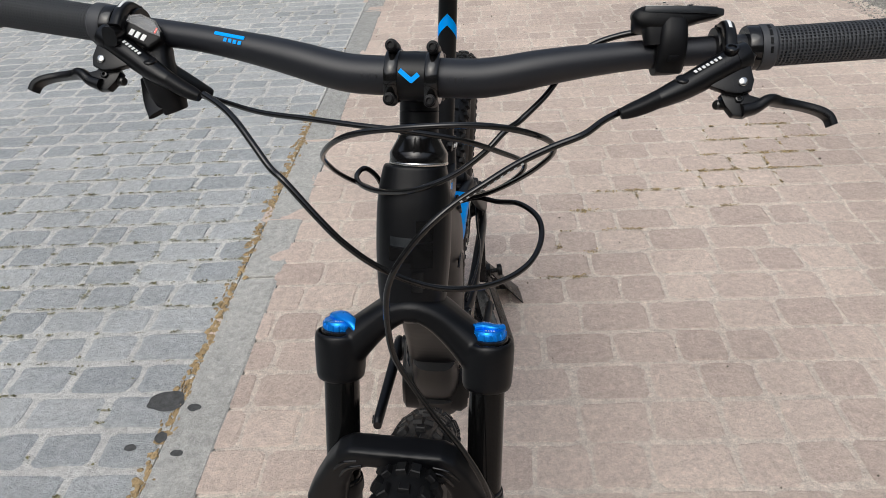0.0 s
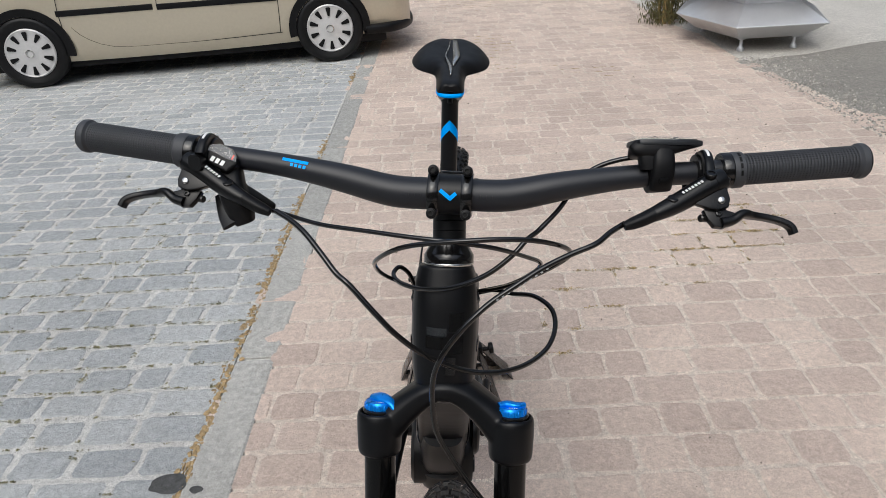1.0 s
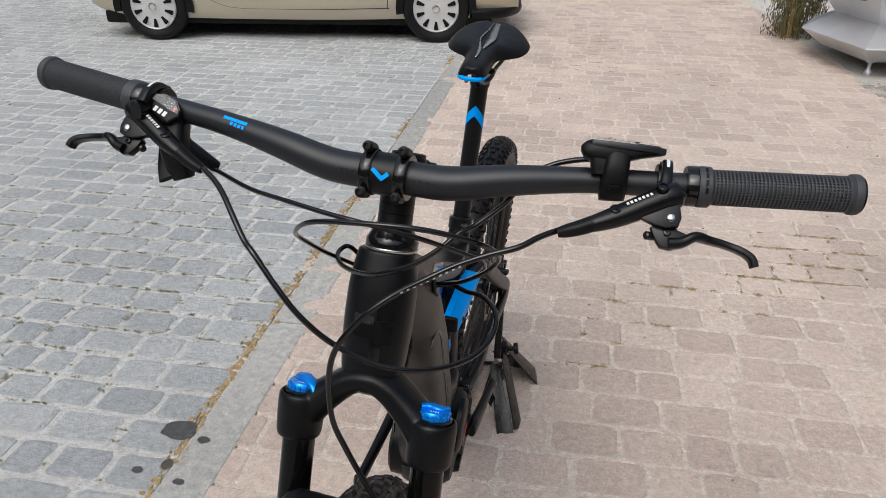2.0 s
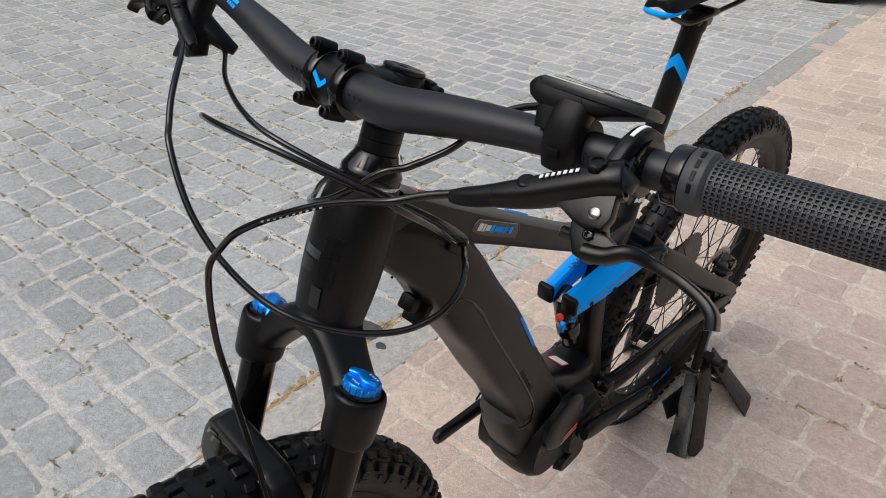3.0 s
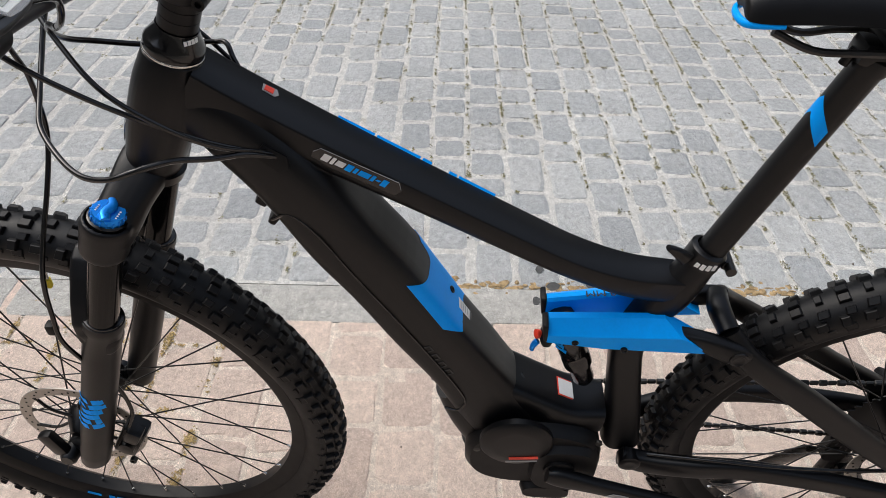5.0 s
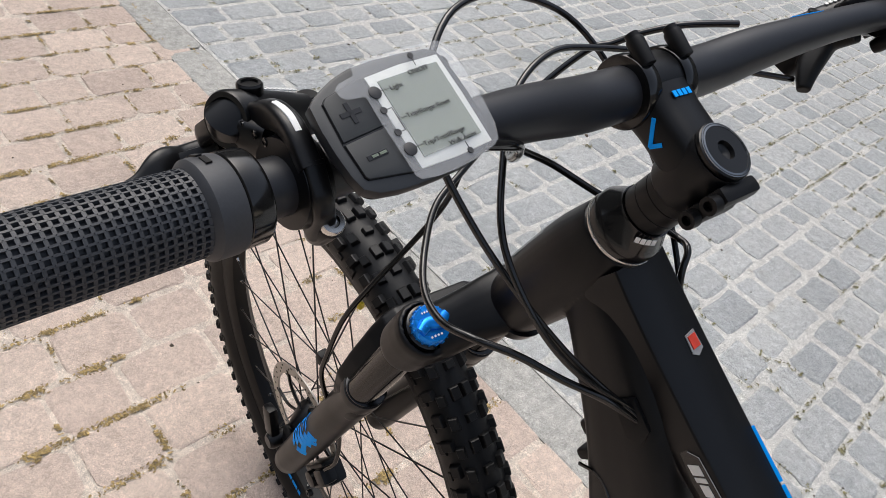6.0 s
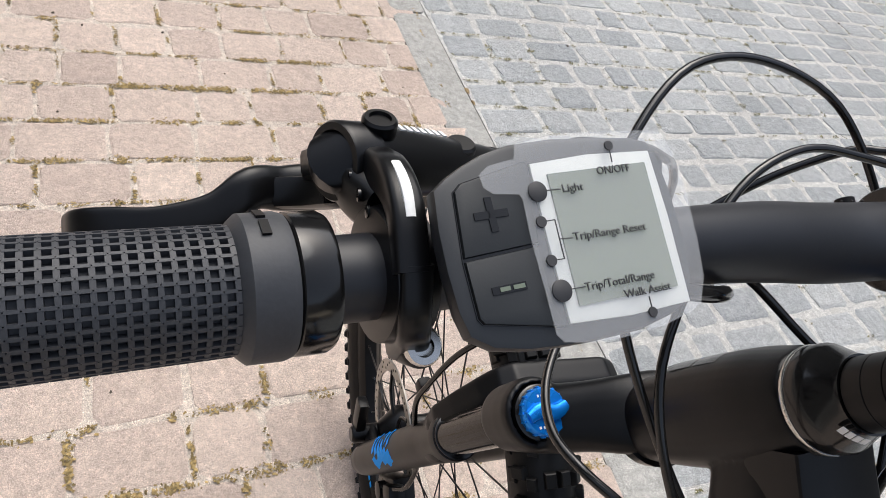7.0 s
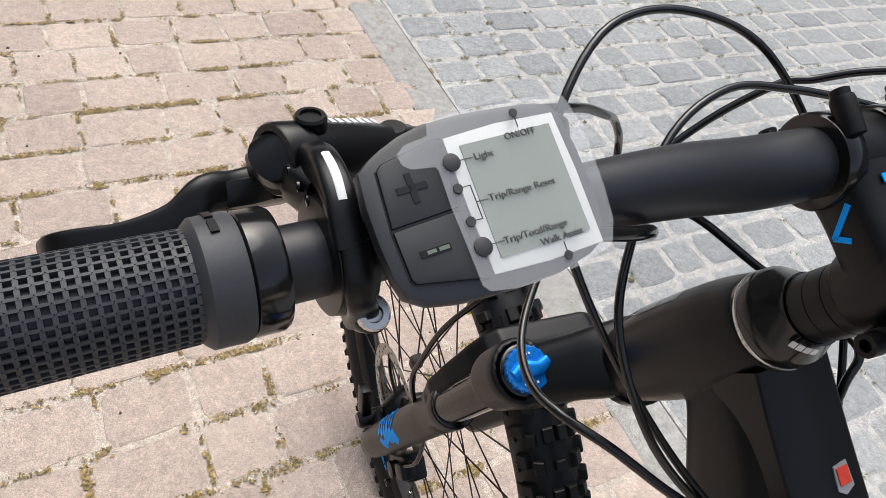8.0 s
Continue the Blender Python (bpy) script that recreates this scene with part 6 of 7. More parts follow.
    plate(k, [(-0.0165, 0.0020), (-0.0150, 0.0082), (-0.0075, 0.0120), (0.0055, 0.0120), (0.0138, 0.0060), (0.0152, 0.0018)], 0.0022, m @ pose(0, 0, 0.0042), 0.0009)
    part("gear_window", k, M_FILM, sh, "clear gear window", turn=S)
    k = bmesh.new()
    plate(k, [(-0.0186, -0.0030), (-0.0166, 0.0074), (-0.0082, 0.0128), (0.0060, 0.0128), (0.0148, 0.0064), (0.0139, 0.0061), (0.0057, 0.0119), (-0.0079, 0.0119), (-0.0157, 0.0070), (-0.0174, -0.0030)], 0.0012, m @ pose(0, 0, 0.0030), 0.0002)
    part("trim", k, M_DARKSTEEL, sh, "grey metal trim round the gear window", turn=S)
    k = bmesh.new()
    block(k, (0.0014, 0.0050, 0.0006), m @ pose(0.0098, 0.0052, 0.0034))
    part("red_mark", k, M_RED, sc_, turn=S)
    for q in range(3):
        k = bmesh.new()
        plate(k, [(-0.0019, -0.0026), (0.0016, -0.0026), (0.0022, 0.0026), (-0.0014, 0.0026)], 0.0005, m @ pose(-0.0085 + 0.0055 * q, -0.0042, 0.0028))
        part("print", k, M_WHITE, sh, "white print", turn=S)
    k = bmesh.new()
    sweep(k, [(-0.236, 0.282, 1.060, 0.008, 0.003, 2.6), (-0.228, 0.268, 1.046, 0.009, 0.003, 2.6), (-0.219, 0.258, 1.038, 0.010, 0.003, 2.6)], 12, 3)
    part("trigger", k, M_ANOD, sh, "black shift trigger", turn=S)
    return bar_at


fork()
bar_at = cockpit()


def text_mesh(word, size, m, material, name, parent, turn=None, depth=0.00012, span=0.0):
    """Lettering as a thin mesh, its left end at the pose's origin, drawn out to the span."""
    cu = bpy.data.curves.new(name, "FONT")
    cu.body, cu.size, cu.extrude, cu.resolution_u = word, size, depth, 3
    tmp = bpy.data.objects.new(name, cu)
    scene.collection.objects.link(tmp)
    me = bpy.data.meshes.new_from_object(tmp.evaluated_get(bpy.context.evaluated_depsgraph_get()))
    bpy.data.objects.remove(tmp)
    if span:
        me.transform(Matrix.Diagonal((span / max(v.co.x for v in me.vertices), 1, 1, 1)))
    me.transform((turn if turn is not None else Matrix.Identity(4)) @ m)
    me.name = name
    me.materials.clear()
    me.materials.append(material)
    ob = new(name, me)
    ob.parent = parent
    return ob


def display():
    """Drive computer clamped inside the left grip; flat coordinates are right and up as the rider reads it."""
    # the face lies tilted towards the rider
    face = axes((0.2166, 0.3040, 1.0861), (-0.9972, -0.0204, 0.0713), (0.048, -0.9102, 0.4114))
    T = BIKE.inverted() @ face
    b = bmesh.new()
    out = [(-0.0365, 0.0152), (-0.0326, 0.0181), (-0.0281, 0.0205), (-0.0222, 0.0230), (-0.0148, 0.0249), (-0.0030, 0.0256), (0.0105, 0.0252), (0.0216, 0.0243), (0.0262, 0.0228), (0.0282, 0.0188), (0.0295, 0.0090), (0.0297, -0.0044), (0.0285, -0.0139), (0.0254, -0.0199), (0.0210, -0.0220), (0.0099, -0.0243), (-0.0037, -0.0247), (-0.0141, -0.0244), (-0.0214, -0.0238), (-0.0300, -0.0220), (-0.0352, -0.0186), (-0.0367, -0.0129), (-0.0374, -0.0035), (-0.0374, 0.0060)]
    plate(b, out, 0.0056, pose(0, 0, -0.0037), 0.0016)
    body = part("display_unit", b, M_GUNMETAL, bicycle, "dark grey drive computer with a clear film and two buttons", turn=T)
    # back housing: deep towards the stem, thin towards the grip
    c = bmesh.new()
    sweep(c, [(0.0285, 0.002, -0.0080, 0.0165, 0.0045, 4), (0.0250, 0.003, -0.0100, 0.0205, 0.0075, 4), (0.010, 0.003, -0.0105, 0.0215, 0.0080, 4), (-0.005, 0.002, -0.0088, 0.0215, 0.0064, 4), (-0.020, 0.001, -0.0066, 0.0200, 0.0040, 4), (-0.0335, 0.0, -0.0050, 0.0150, 0.0020, 4)], 36, 4, side=(0, 1, 0))
    sweep(c, [(0.0120, 0.0150, -0.0120, 0.0140, 0.0078, 3.6), (0.0120, 0.0150, -0.0200, 0.0130, 0.0080, 3.6), (0.0115, 0.0150, -0.0290, 0.0115, 0.0075, 3.4)], 24, 3)
    part("back_housing", c, M_BLACK, body, "black display housing", turn=T)
    c = bmesh.new()
    plate(c, [(-0.0085, 0.003), (-0.007, 0.0045), (0.011, 0.0045), (0.013, 0.002), (0.011, -0.0035), (-0.006, -0.0035)], 0.002, axes((0.010, 0.0232, -0.0110), (-1, 0, 0), (0, 0.05, 1)), 0.0007)
    part("cover_flap", c, M_BLACK, body, "small rubber port cover", turn=T)
    c = bmesh.new()
    bx = BARRED @ bar_at(0.206)
    bd = (BARRED @ bar_at(0.216) - BARRED @ bar_at(0.186)).normalized()
    lathe(c, [(0.0115, -0.0115), (0.0168, -0.0105), (0.0172, 0.0), (0.0168, 0.0105), (0.0115, 0.0115)], bx, bd, 32)
    sweep(c, [(*(bx + vec(0, -0.014, -0.008)), 0.0105, 0.006, 3), (*(bx + vec(0, -0.0165, 0.004)), 0.0108, 0.006, 3), (*(bx + vec(0, -0.011, 0.016)), 0.0110, 0.009, 3), (*(bx + vec(0, -0.004, 0.024)), 0.011, 0.010, 3)], 18, 3)
    block(c, (0.008, 0.004, 0.005), axes(bx + vec(0, -0.0225, 0.003), bd, (0, 1, 0)), 0.001)
    part("display_clamp", c, M_BLACK, body, "black bar clamp")
    # white surround, blank screen
    c = bmesh.new()
    plate(c, [(-0.0108, 0.0191), (0.0060, 0.0203), (0.0251, 0.0199), (0.0257, 0.0020), (0.0252, -0.0200), (0.0070, -0.0206), (-0.0103, -0.0198), (-0.0108, 0.0)], 0.0008, pose(0, 0, -0.0006), 0.0002)
    part("bezel", c, M_BEZEL, body, "white screen surround", turn=T)
    c = bmesh.new()
    plate(c, [(-0.0069, 0.0160), (0.0224, 0.0167), (0.0222, -0.0158), (-0.0070, -0.0162)], 0.0006, pose(0, 0, 0.0001))
    part("screen", c, M_LCD, body, "grey-green blank lcd screen", turn=T)
    # dark gap round the buttons, the buttons and their sunken signs
    for pts, lab in (([(-0.0318, 0.0141), (-0.0298, 0.0158), (-0.0128, 0.0196), (-0.0117, 0.0192), (-0.0136, -0.0001), (-0.0330, -0.0014)], "upper button"), ([(-0.0330, -0.0022), (-0.0139, -0.0009), (-0.0137, -0.0145), (-0.0116, -0.0197), (-0.0123, -0.0201), (-0.0316, -0.0163), (-0.0325, -0.0150)], "lower button")):
        mx, my = sum(p[0] for p in pts) / len(pts), sum(p[1] for p in pts) / len(pts)
        c = bmesh.new()
        plate(c, [(mx + (x - mx) * 1.035, my + (y - my) * 1.035) for x, y in pts], 0.0006, pose(0, 0, -0.0009))
        part("button_gap", c, M_GLOSS, body, "dark gap round the button", turn=T)
        c = bmesh.new()
        plate(c, pts, 0.0016, pose(0, 0, -0.0006), 0.0005)
        btn = part("button", c, M_BUTTON, body, lab + " of dark grey rubber", turn=T)
        up = pts[0][1] > 0
        cx, cy = (-0.0242, 0.0078) if up else (-0.0239, -0.0095)
        c = bmesh.new()
        block(c, (0.0088, 0.0018, 0.0004), pose(cx, cy, 0.0003, 0, 0, 2), 0.0)
        if up:
            block(c, (0.0018, 0.0082, 0.0004), pose(cx, cy, 0.0003, 0, 0, 2))
        part("sign", c, M_GLOSS, btn, "plus sign" if up else "minus sign", turn=T)
        if not up:
            c = bmesh.new()
            block(c, (0.0030, 0.0010, 0.0003), pose(cx + 0.0024, cy + 0.0001, 0.00055, 0, 0, 2))
            block(c, (0.0026, 0.0010, 0.0003), pose(cx - 0.0012, cy, 0.00055, 0, 0, 2))
            part("sign_window", c, M_LCD, btn, "grey-green slot in the minus sign", turn=T)
    for x, y, rad in ((-0.0116, 0.0116, 0.0025), (-0.0126, 0.0043, 0.0014), (-0.0124, -0.0050, 0.0014), (-0.0116, -0.0122, 0.0026), (0.0117, 0.0214, 0.00125), (0.0116, -0.0209, 0.00125)):
        c = bmesh.new()
        lathe(c, [(rad, 0.0), (rad, 0.0003), (rad * 0.95, 0.0004), (0.0, 0.0004)], (x, y, 0.00155), (0, 0, 1), 24)
        part("dot", c, M_DARKPRINT, body, "dark round key mark", turn=T)
    film = bmesh.new()
    plate(film, [(-0.0144, 0.0240), (-0.0031, 0.0256), (0.0121, 0.0254), (0.0267, 0.0247), (0.0297, 0.0235), (0.0310, 0.0197), (0.0322, 0.0101), (0.0314, -0.0053), (0.0300, -0.0148), (0.0271, -0.0207), (0.0242, -0.0224), (0.0146, -0.0245), (0.0020, -0.0253), (-0.0067, -0.0250), (-0.0140, -0.0236), (-0.0155, -0.0216), (-0.0157, -0.0104), (-0.0161, 0.0002), (-0.0158, 0.0103), (-0.0164, 0.0115), (-0.0230, 0.0123), (-0.0251, 0.0139), (-0.0255, 0.0170), (-0.0228, 0.0190), (-0.0155, 0.0202)], 0.0003, pose(0, 0, 0.0013))
    fo = part("screen_film", film, M_FILM, body, "loose clear protective film", turn=T)
    fo.visible_shadow = False
    def line(x0, y0, x1, y1, w=0.00024):
        c = bmesh.new()
        d = vec(x1 - x0, y1 - y0, 0)
        block(c, (d.length + w, w, 0.0002), axes(((x0 + x1) / 2, (y0 + y1) / 2, 0.0017), d, vec(-d.y, d.x, 0)))
        part("leader_line", c, M_DARKPRINT, fo, turn=T)
    line(-0.0116, 0.0116, -0.0054, 0.0116)
    line(-0.0126, 0.0043, -0.0089, 0.0044)
    line(-0.0124, -0.0050, -0.0089, -0.0050)
    line(-0.0089, 0.0044, -0.0089, -0.0050)
    line(-0.0089, -0.0003, -0.0054, -0.0004)
    line(-0.0116, -0.0122, -0.0053, -0.0122)
    line(0.0117, 0.0214, 0.0115, 0.0172)
    line(0.0116, -0.0209, 0.0117, -0.0172)
    for word, x, y, span_ in (("ON/OFF", 0.0063, 0.0143, 0.0100), ("Light", -0.0048, 0.0108, 0.0061), ("Trip/Range Reset", -0.0050, -0.0011, 0.0214), ("Trip/Total/Range", -0.0053, -0.0132, 0.0203), ("Walk Assist", 0.0050, -0.0165, 0.0139)):
        text_mesh(word, 0.0028, T @ pose(x, y, 0.0016, 0, 0, 0.5), M_DARKPRINT, "lettering", fo, span=span_)
    # cable out of the display towards the stem
    c = bmesh.new()
    cable_mesh(c, [(0.192, 0.321, 1.099), (0.170, 0.323, 1.0935), (0.150, 0.321, 1.0865), (0.134, 0.315, 1.077), (0.123, 0.307, 1.0635), (0.112, 0.296, 1.050), (0.101, 0.285, 1.041), (0.094, 0.279, 1.036)], 0.0026, 10, 5)
    part("display_cable", c, M_GLOSS, body, "thin black display cable", turn=ROLLED)


display()


def cables():
    """Hoses and gear cables looping in front of the head tube."""
    front_brake_hose = (0.0027, [(0.163, 0.231, 1.058), (0.147, 0.218, 1.055), (0.131, 0.204, 1.05), (0.107, 0.198, 1.042), (0.082, 0.191, 1.032), (0.057, 0.182, 1.019), (0.034, 0.176, 1.005), (0.015, 0.168, 0.991), (-0.001, 0.164, 0.973), (-0.013, 0.16, 0.955), (-0.02, 0.16, 0.933), (-0.021, 0.159, 0.904), (-0.017, 0.158, 0.873), (-0.005, 0.156, 0.847), (0.016, 0.151, 0.813), (0.042, 0.145, 0.776), (0.063, 0.139, 0.736), (0.074, 0.137, 0.69), (0.079, 0.137, 0.65), (0.068, 0.146, 0.59), (0.054, 0.154, 0.53), (0.057, 0.16, 0.48), (0.062, 0.15, 0.448)])
    rear_brake_hose = (0.0027, [(-0.175, 0.255, 1.062), (-0.157, 0.241, 1.058), (-0.142, 0.227, 1.052), (-0.125, 0.21, 1.04), (-0.11, 0.197, 1.027), (-0.097, 0.188, 1.014), (-0.074, 0.179, 0.991), (-0.053, 0.175, 0.969), (-0.026, 0.176, 0.946), (0.009, 0.182, 0.926), (0.042, 0.193, 0.916), (0.072, 0.218, 0.907), (0.097, 0.247, 0.906), (0.11, 0.276, 0.913), (0.109, 0.301, 0.922), (0.093, 0.328, 0.922), (0.072, 0.353, 0.91), (0.052, 0.377, 0.901), (0.0315, 0.398, 0.884)])
    gear_cable = (0.0023, [(-0.195, 0.306, 1.04), (-0.181, 0.298, 1.041), (-0.135, 0.267, 1.043), (-0.085, 0.24, 1.043), (-0.043, 0.222, 1.046), (-0.004, 0.213, 1.046), (0.039, 0.225, 1.034), (0.074, 0.257, 1.009), (0.095, 0.29, 0.984), (0.089, 0.329, 0.95), (0.066, 0.36, 0.918), (0.0315, 0.392, 0.890)])
    loop_cable = (0.0023, [(-0.044, 0.372, 0.905), (-0.058, 0.35, 0.925), (-0.073, 0.315, 0.953), (-0.08, 0.276, 0.984), (-0.074, 0.227, 1.02), (-0.045, 0.19, 1.052), (0.007, 0.172, 1.067), (0.059, 0.176, 1.067), (0.099, 0.203, 1.048), (0.114, 0.231, 1.025), (0.106, 0.274, 0.989), (0.085, 0.317, 0.951), (0.060, 0.356, 0.917), (0.0315, 0.396, 0.887)])
    display_lead = (0.0026, [(0.098, 0.272, 1.047), (0.088, 0.262, 1.04), (0.074, 0.252, 1.03), (0.058, 0.243, 1.016), (0.032, 0.239, 0.997), (-0.002, 0.247, 0.978), (-0.033, 0.276, 0.96), (-0.056, 0.303, 0.951), (-0.066, 0.328, 0.948), (-0.06, 0.342, 0.95), (-0.05, 0.35, 0.938), (-0.044, 0.362, 0.915)])
    runs = {"front_brake_hose": front_brake_hose, "rear_brake_hose": rear_brake_hose, "gear_cable": gear_cable, "loop_cable": loop_cable, "display_lead": display_lead}
    def follow(x, y, z):
        """Upper ends go with the bar."""
        w = max(0.0, min(1.0, (z - 0.90) / 0.13))
        u = w * w * (3 - 2 * w)
        return (x + (-0.003 - 0.033 * x) * u, y, z - (0.006 * u if x < -0.1 else 0.0))
    for name, (r, pts) in runs.items():
        pts = [follow(*p) for p in pts]
        if name == "display_lead":
            pts[:2] = [tuple(ROLLED @ vec(0.098, 0.2815, 1.039)), tuple(ROLLED @ vec(0.090, 0.274, 1.0335))]
        b = bmesh.new()
        cable_mesh(b, pts, r, 10, 6)
        ob = part(name, b, M_GLOSS, bicycle, "black " + name.replace("_", " "))
        if name == "front_brake_hose":
            k = bmesh.new()
            for q in range(10):
                c0 = vec(0.0800, 0.1898, 1.0306).lerp(vec(0.0360, 0.1762, 1.0063), q / 9)
                k = bmesh.new()
                block(k, (0.0022, 0.0013, 0.0005), axes(c0 + vec(-0.0006, -0.0018, 0.0020), (0.044, 0.0097, 0.0238), (0, 0.75, 0.66)))
                part("print", k, M_GREYPRINT, ob, "pale hose print")
    k = bmesh.new()
    block(k, (0.012, 0.010, 0.016), axes((0.0735, 0.129, 0.668), (1, 0, 0), (0, 1, 0)), 0.003)
    part("hose_clip", k, M_BLACK, bicycle)


cables()


def decals():
    # cable ports on both sides of the down tube
    for sx in (1, -1):
        b = bmesh.new()
        plate(b, [(-0.016, -0.008), (0.012, -0.0095), (0.018, 0.0), (0.010, 0.009), (-0.015, 0.0075)], 0.004, axes((sx * 0.0385, 0.3965, 0.883), (0, 0.80, -0.60), (sx * -0.25, 0.6, 0.8)), 0.0012)
        p = part("cable_port", b, M_BLACK, bicycle, "black plastic cable port")
    def side_bar(name, y0, z0, y1, z1, h, material, parent, x, label="", slant=0.0):
        b = bmesh.new()
        d = vec(0, y1 - y0, z1 - z0)
        n = vec(0, -d.z, d.y).normalized()
        block(b, (d.length, h, 0.0007), axes((x, (y0 + y1) / 2, (z0 + z1) / 2), d, n))
        return part(name, b, material, parent, label)
    # side badge: black plate, white and blue strokes that cannot be lettered
    b = bmesh.new()
    y0, z0, y1, z1 = 0.4335, 0.8835, 0.5165, 0.8415
    d = vec(0, y1 - y0, z1 - z0).normalized()
    n = vec(0, -d.z, d.y)
    plate(b, [(0.0, -0.0085), (0.090, -0.0085), (0.094, 0.0), (0.088, 0.0085), (0.004, 0.0085), (-0.002, 0.002)], 0.0008, axes((0.0268, y0, z0), d, n))
    badge = part("side_badge", b, M_GLOSS, bicycle, "black badge with white and blue strokes")
    e = bmesh.new()
    cable_mesh(e, [vec(0.0276, y0, z0) + d * a + n * c for a, c in ((-0.001, 0.0015), (0.004, 0.0082), (0.046, 0.0082), (0.087, 0.0082), (0.0925, 0.001))], 0.00035, 6, 1)
    part("badge_edge", e, M_GREYPRINT, badge, "thin silver badge edge")
    x = 0.008
    for k, (w, mt) in enumerate(((0.0075, M_WHITE), (0.0035, M_WHITE), (0.0085, M_WHITE), (0.0065, M_BLUE), (0.0035, M_BLUE), (0.0115, M_BLUE), (0.0035, M_BLUE), (0.004, M_BLUE), (0.006, M_BLUE))):
        hgt = (0.0085, 0.0085, 0.0065, 0.0085, 0.0065, 0.0065, 0.0075, 0.0022, 0.0085)[k]
        s = bmesh.new()
        plate(s, [(x, -hgt / 2), (x + w, -hgt / 2), (x + w + 0.0015, hgt / 2), (x + 0.0015, hgt / 2)], 0.0006, axes(vec(0.0274, y0, z0), d, n))
        part("stroke", s, mt, badge)
        x += w + 0.0018
    # red square sticker on the top tube
    b = bmesh.new()
    d = vec(0, 0.86, -0.50)
    plate(b, [(-0.008, -0.005), (0.006, -0.006), (0.009, 0.001), (0.006, 0.006), (-0.007, 0.005)], 0.0008, axes((-0.011, 0.3892, 0.9256), d, (1, 0, 0)))
    st = part("sticker", b, M_GREYPRINT, bicycle, "small red and white sticker on the top tube")
    b = bmesh.new()
    block(b, (0.0092, 0.0080, 0.0008), axes((-0.011, 0.3887, 0.9268), d, (1, 0, 0)))
    part("red_field", b, M_RED, st, "red field")
    # blue print along the top tube
    for t0, t1 in ((0.449, 0.485), (0.4875, 0.532), (0.5345, 0.544), (0.563, 0.571), (0.5735, 0.614)):
        b = bmesh.new()
        q0, q1 = (vec(-0.0254, t_, 0.8885 - (t_ - 0.45) * 0.558) for t_ in (t0, t1))
        dd = q1 - q0
        block(b, (dd.length, 0.0048, 0.0016), axes((q0 + q1) / 2, dd, (-0.75, 0.25, 0.6)))
        part("blue_print", b, M_BLUE, bicycle, "blue print on the top tube")
    # blue field round the rear of the down tube
    b = bmesh.new()
    c0, c1 = vec(0, 0.5414, 0.629), vec(0, 0.4945, 0.708)
    ax = (c1 - c0).normalized()
    nrm = vec(0, ax.z, -ax.y)
    def edge(an, knots):
        for (a0, v0), (a1, v1) in zip(knots, knots[1:]):
            if a0 <= an <= a1:
                return v0 + (v1 - v0) * (an - a0) / (a1 - a0)
    rings = []
    for k in range(35):
        deg = 25 + 3.5 * k
        an = radians(deg)
        e = 2 / 4.8
        c, s = math.cos(an), math.sin(an)
        px_, py_ = 0.0451 * math.copysign(abs(c) ** e, c), 0.0432 * math.copysign(abs(s) ** e, s)
        lo = edge(deg, ((20, 0.008), (60, -0.018), (95, -0.042), (150, -0.046)))
        hi = edge(deg, ((20, 0.0900), (60, 0.0745), (92, 0.063), (98, 0.0690), (101, 0.086), (125, 0.094), (150, 0.094)))
        rings.append([b.verts.new(vec(px_, 0, 0) + nrm * py_ + c0 + ax * (lo + (hi - lo) * q / 4)) for q in range(5)])
    for r0, r1 in zip(rings, rings[1:]):
        for q in range(4):
            b.faces.new((r0[q], r0[q + 1], r1[q + 1], r1[q]))
    fld = part("blue_field", b, M_BLUE, bicycle, "blue painted field on the down tube")
    b = bmesh.new()
    plate(b, [(-0.0075, -0.018), (0.0075, -0.0195), (0.0078, 0.017), (-0.0070, 0.019)], 0.0006, axes(vec(-0.004, 0.5914, 0.6290) + nrm * 0.0008, (1, 0, 0), ax))
    lb = part("label", b, M_WHITE, fld, "small white label")
    for q in range(6):
        b = bmesh.new()
        block(b, (0.0105, 0.0008, 0.0003), axes(vec(-0.004, 0.5914, 0.6290) + nrm * 0.0013 + ax * (0.012 - 0.0048 * q), (1, 0, 0), ax))
        part("line", b, M_GREYPRINT, lb, "fine grey print")
    for p in ((-0.0102, 0.573, 0.6600), (-0.0045, 0.6105, 0.5960)):
        b = bmesh.new()
        lathe(b, [(0.0046, -0.002), (0.0046, 0.0016), (0.0036, 0.0020), (0.0026, 0.0018), (0.0024, 0.0002), (0, 0.0002)], p, nrm, 18)
        part("rivet", b, M_BLACK, fld, "black threaded rivet")
    for q in range(5):
        b = bmesh.new()
        block(b, (0.0026, 0.0030, 0.0005), axes(vec(-0.0105, 0.6165, 0.5850) + nrm * 0.0012 + ax * (0.008 - 0.0040 * q), (1, 0, 0), ax))
        part("stroke", b, M_WHITE, bicycle, "small white print stroke")
    # two dark holes in the shelf
    for p in ((0.003, 0.676, 0.5115), (0.001, 0.696, 0.4985)):
        b = bmesh.new()
        lathe(b, [(0.0052, -0.002), (0.0050, 0.0012), (0.0036, 0.0014), (0.0034, 0.0002), (0, 0.0002)], p, (0, 0.56, 0.83), 18)
        part("shelf_hole", b, M_GLOSS, bicycle, "dark screw hole")
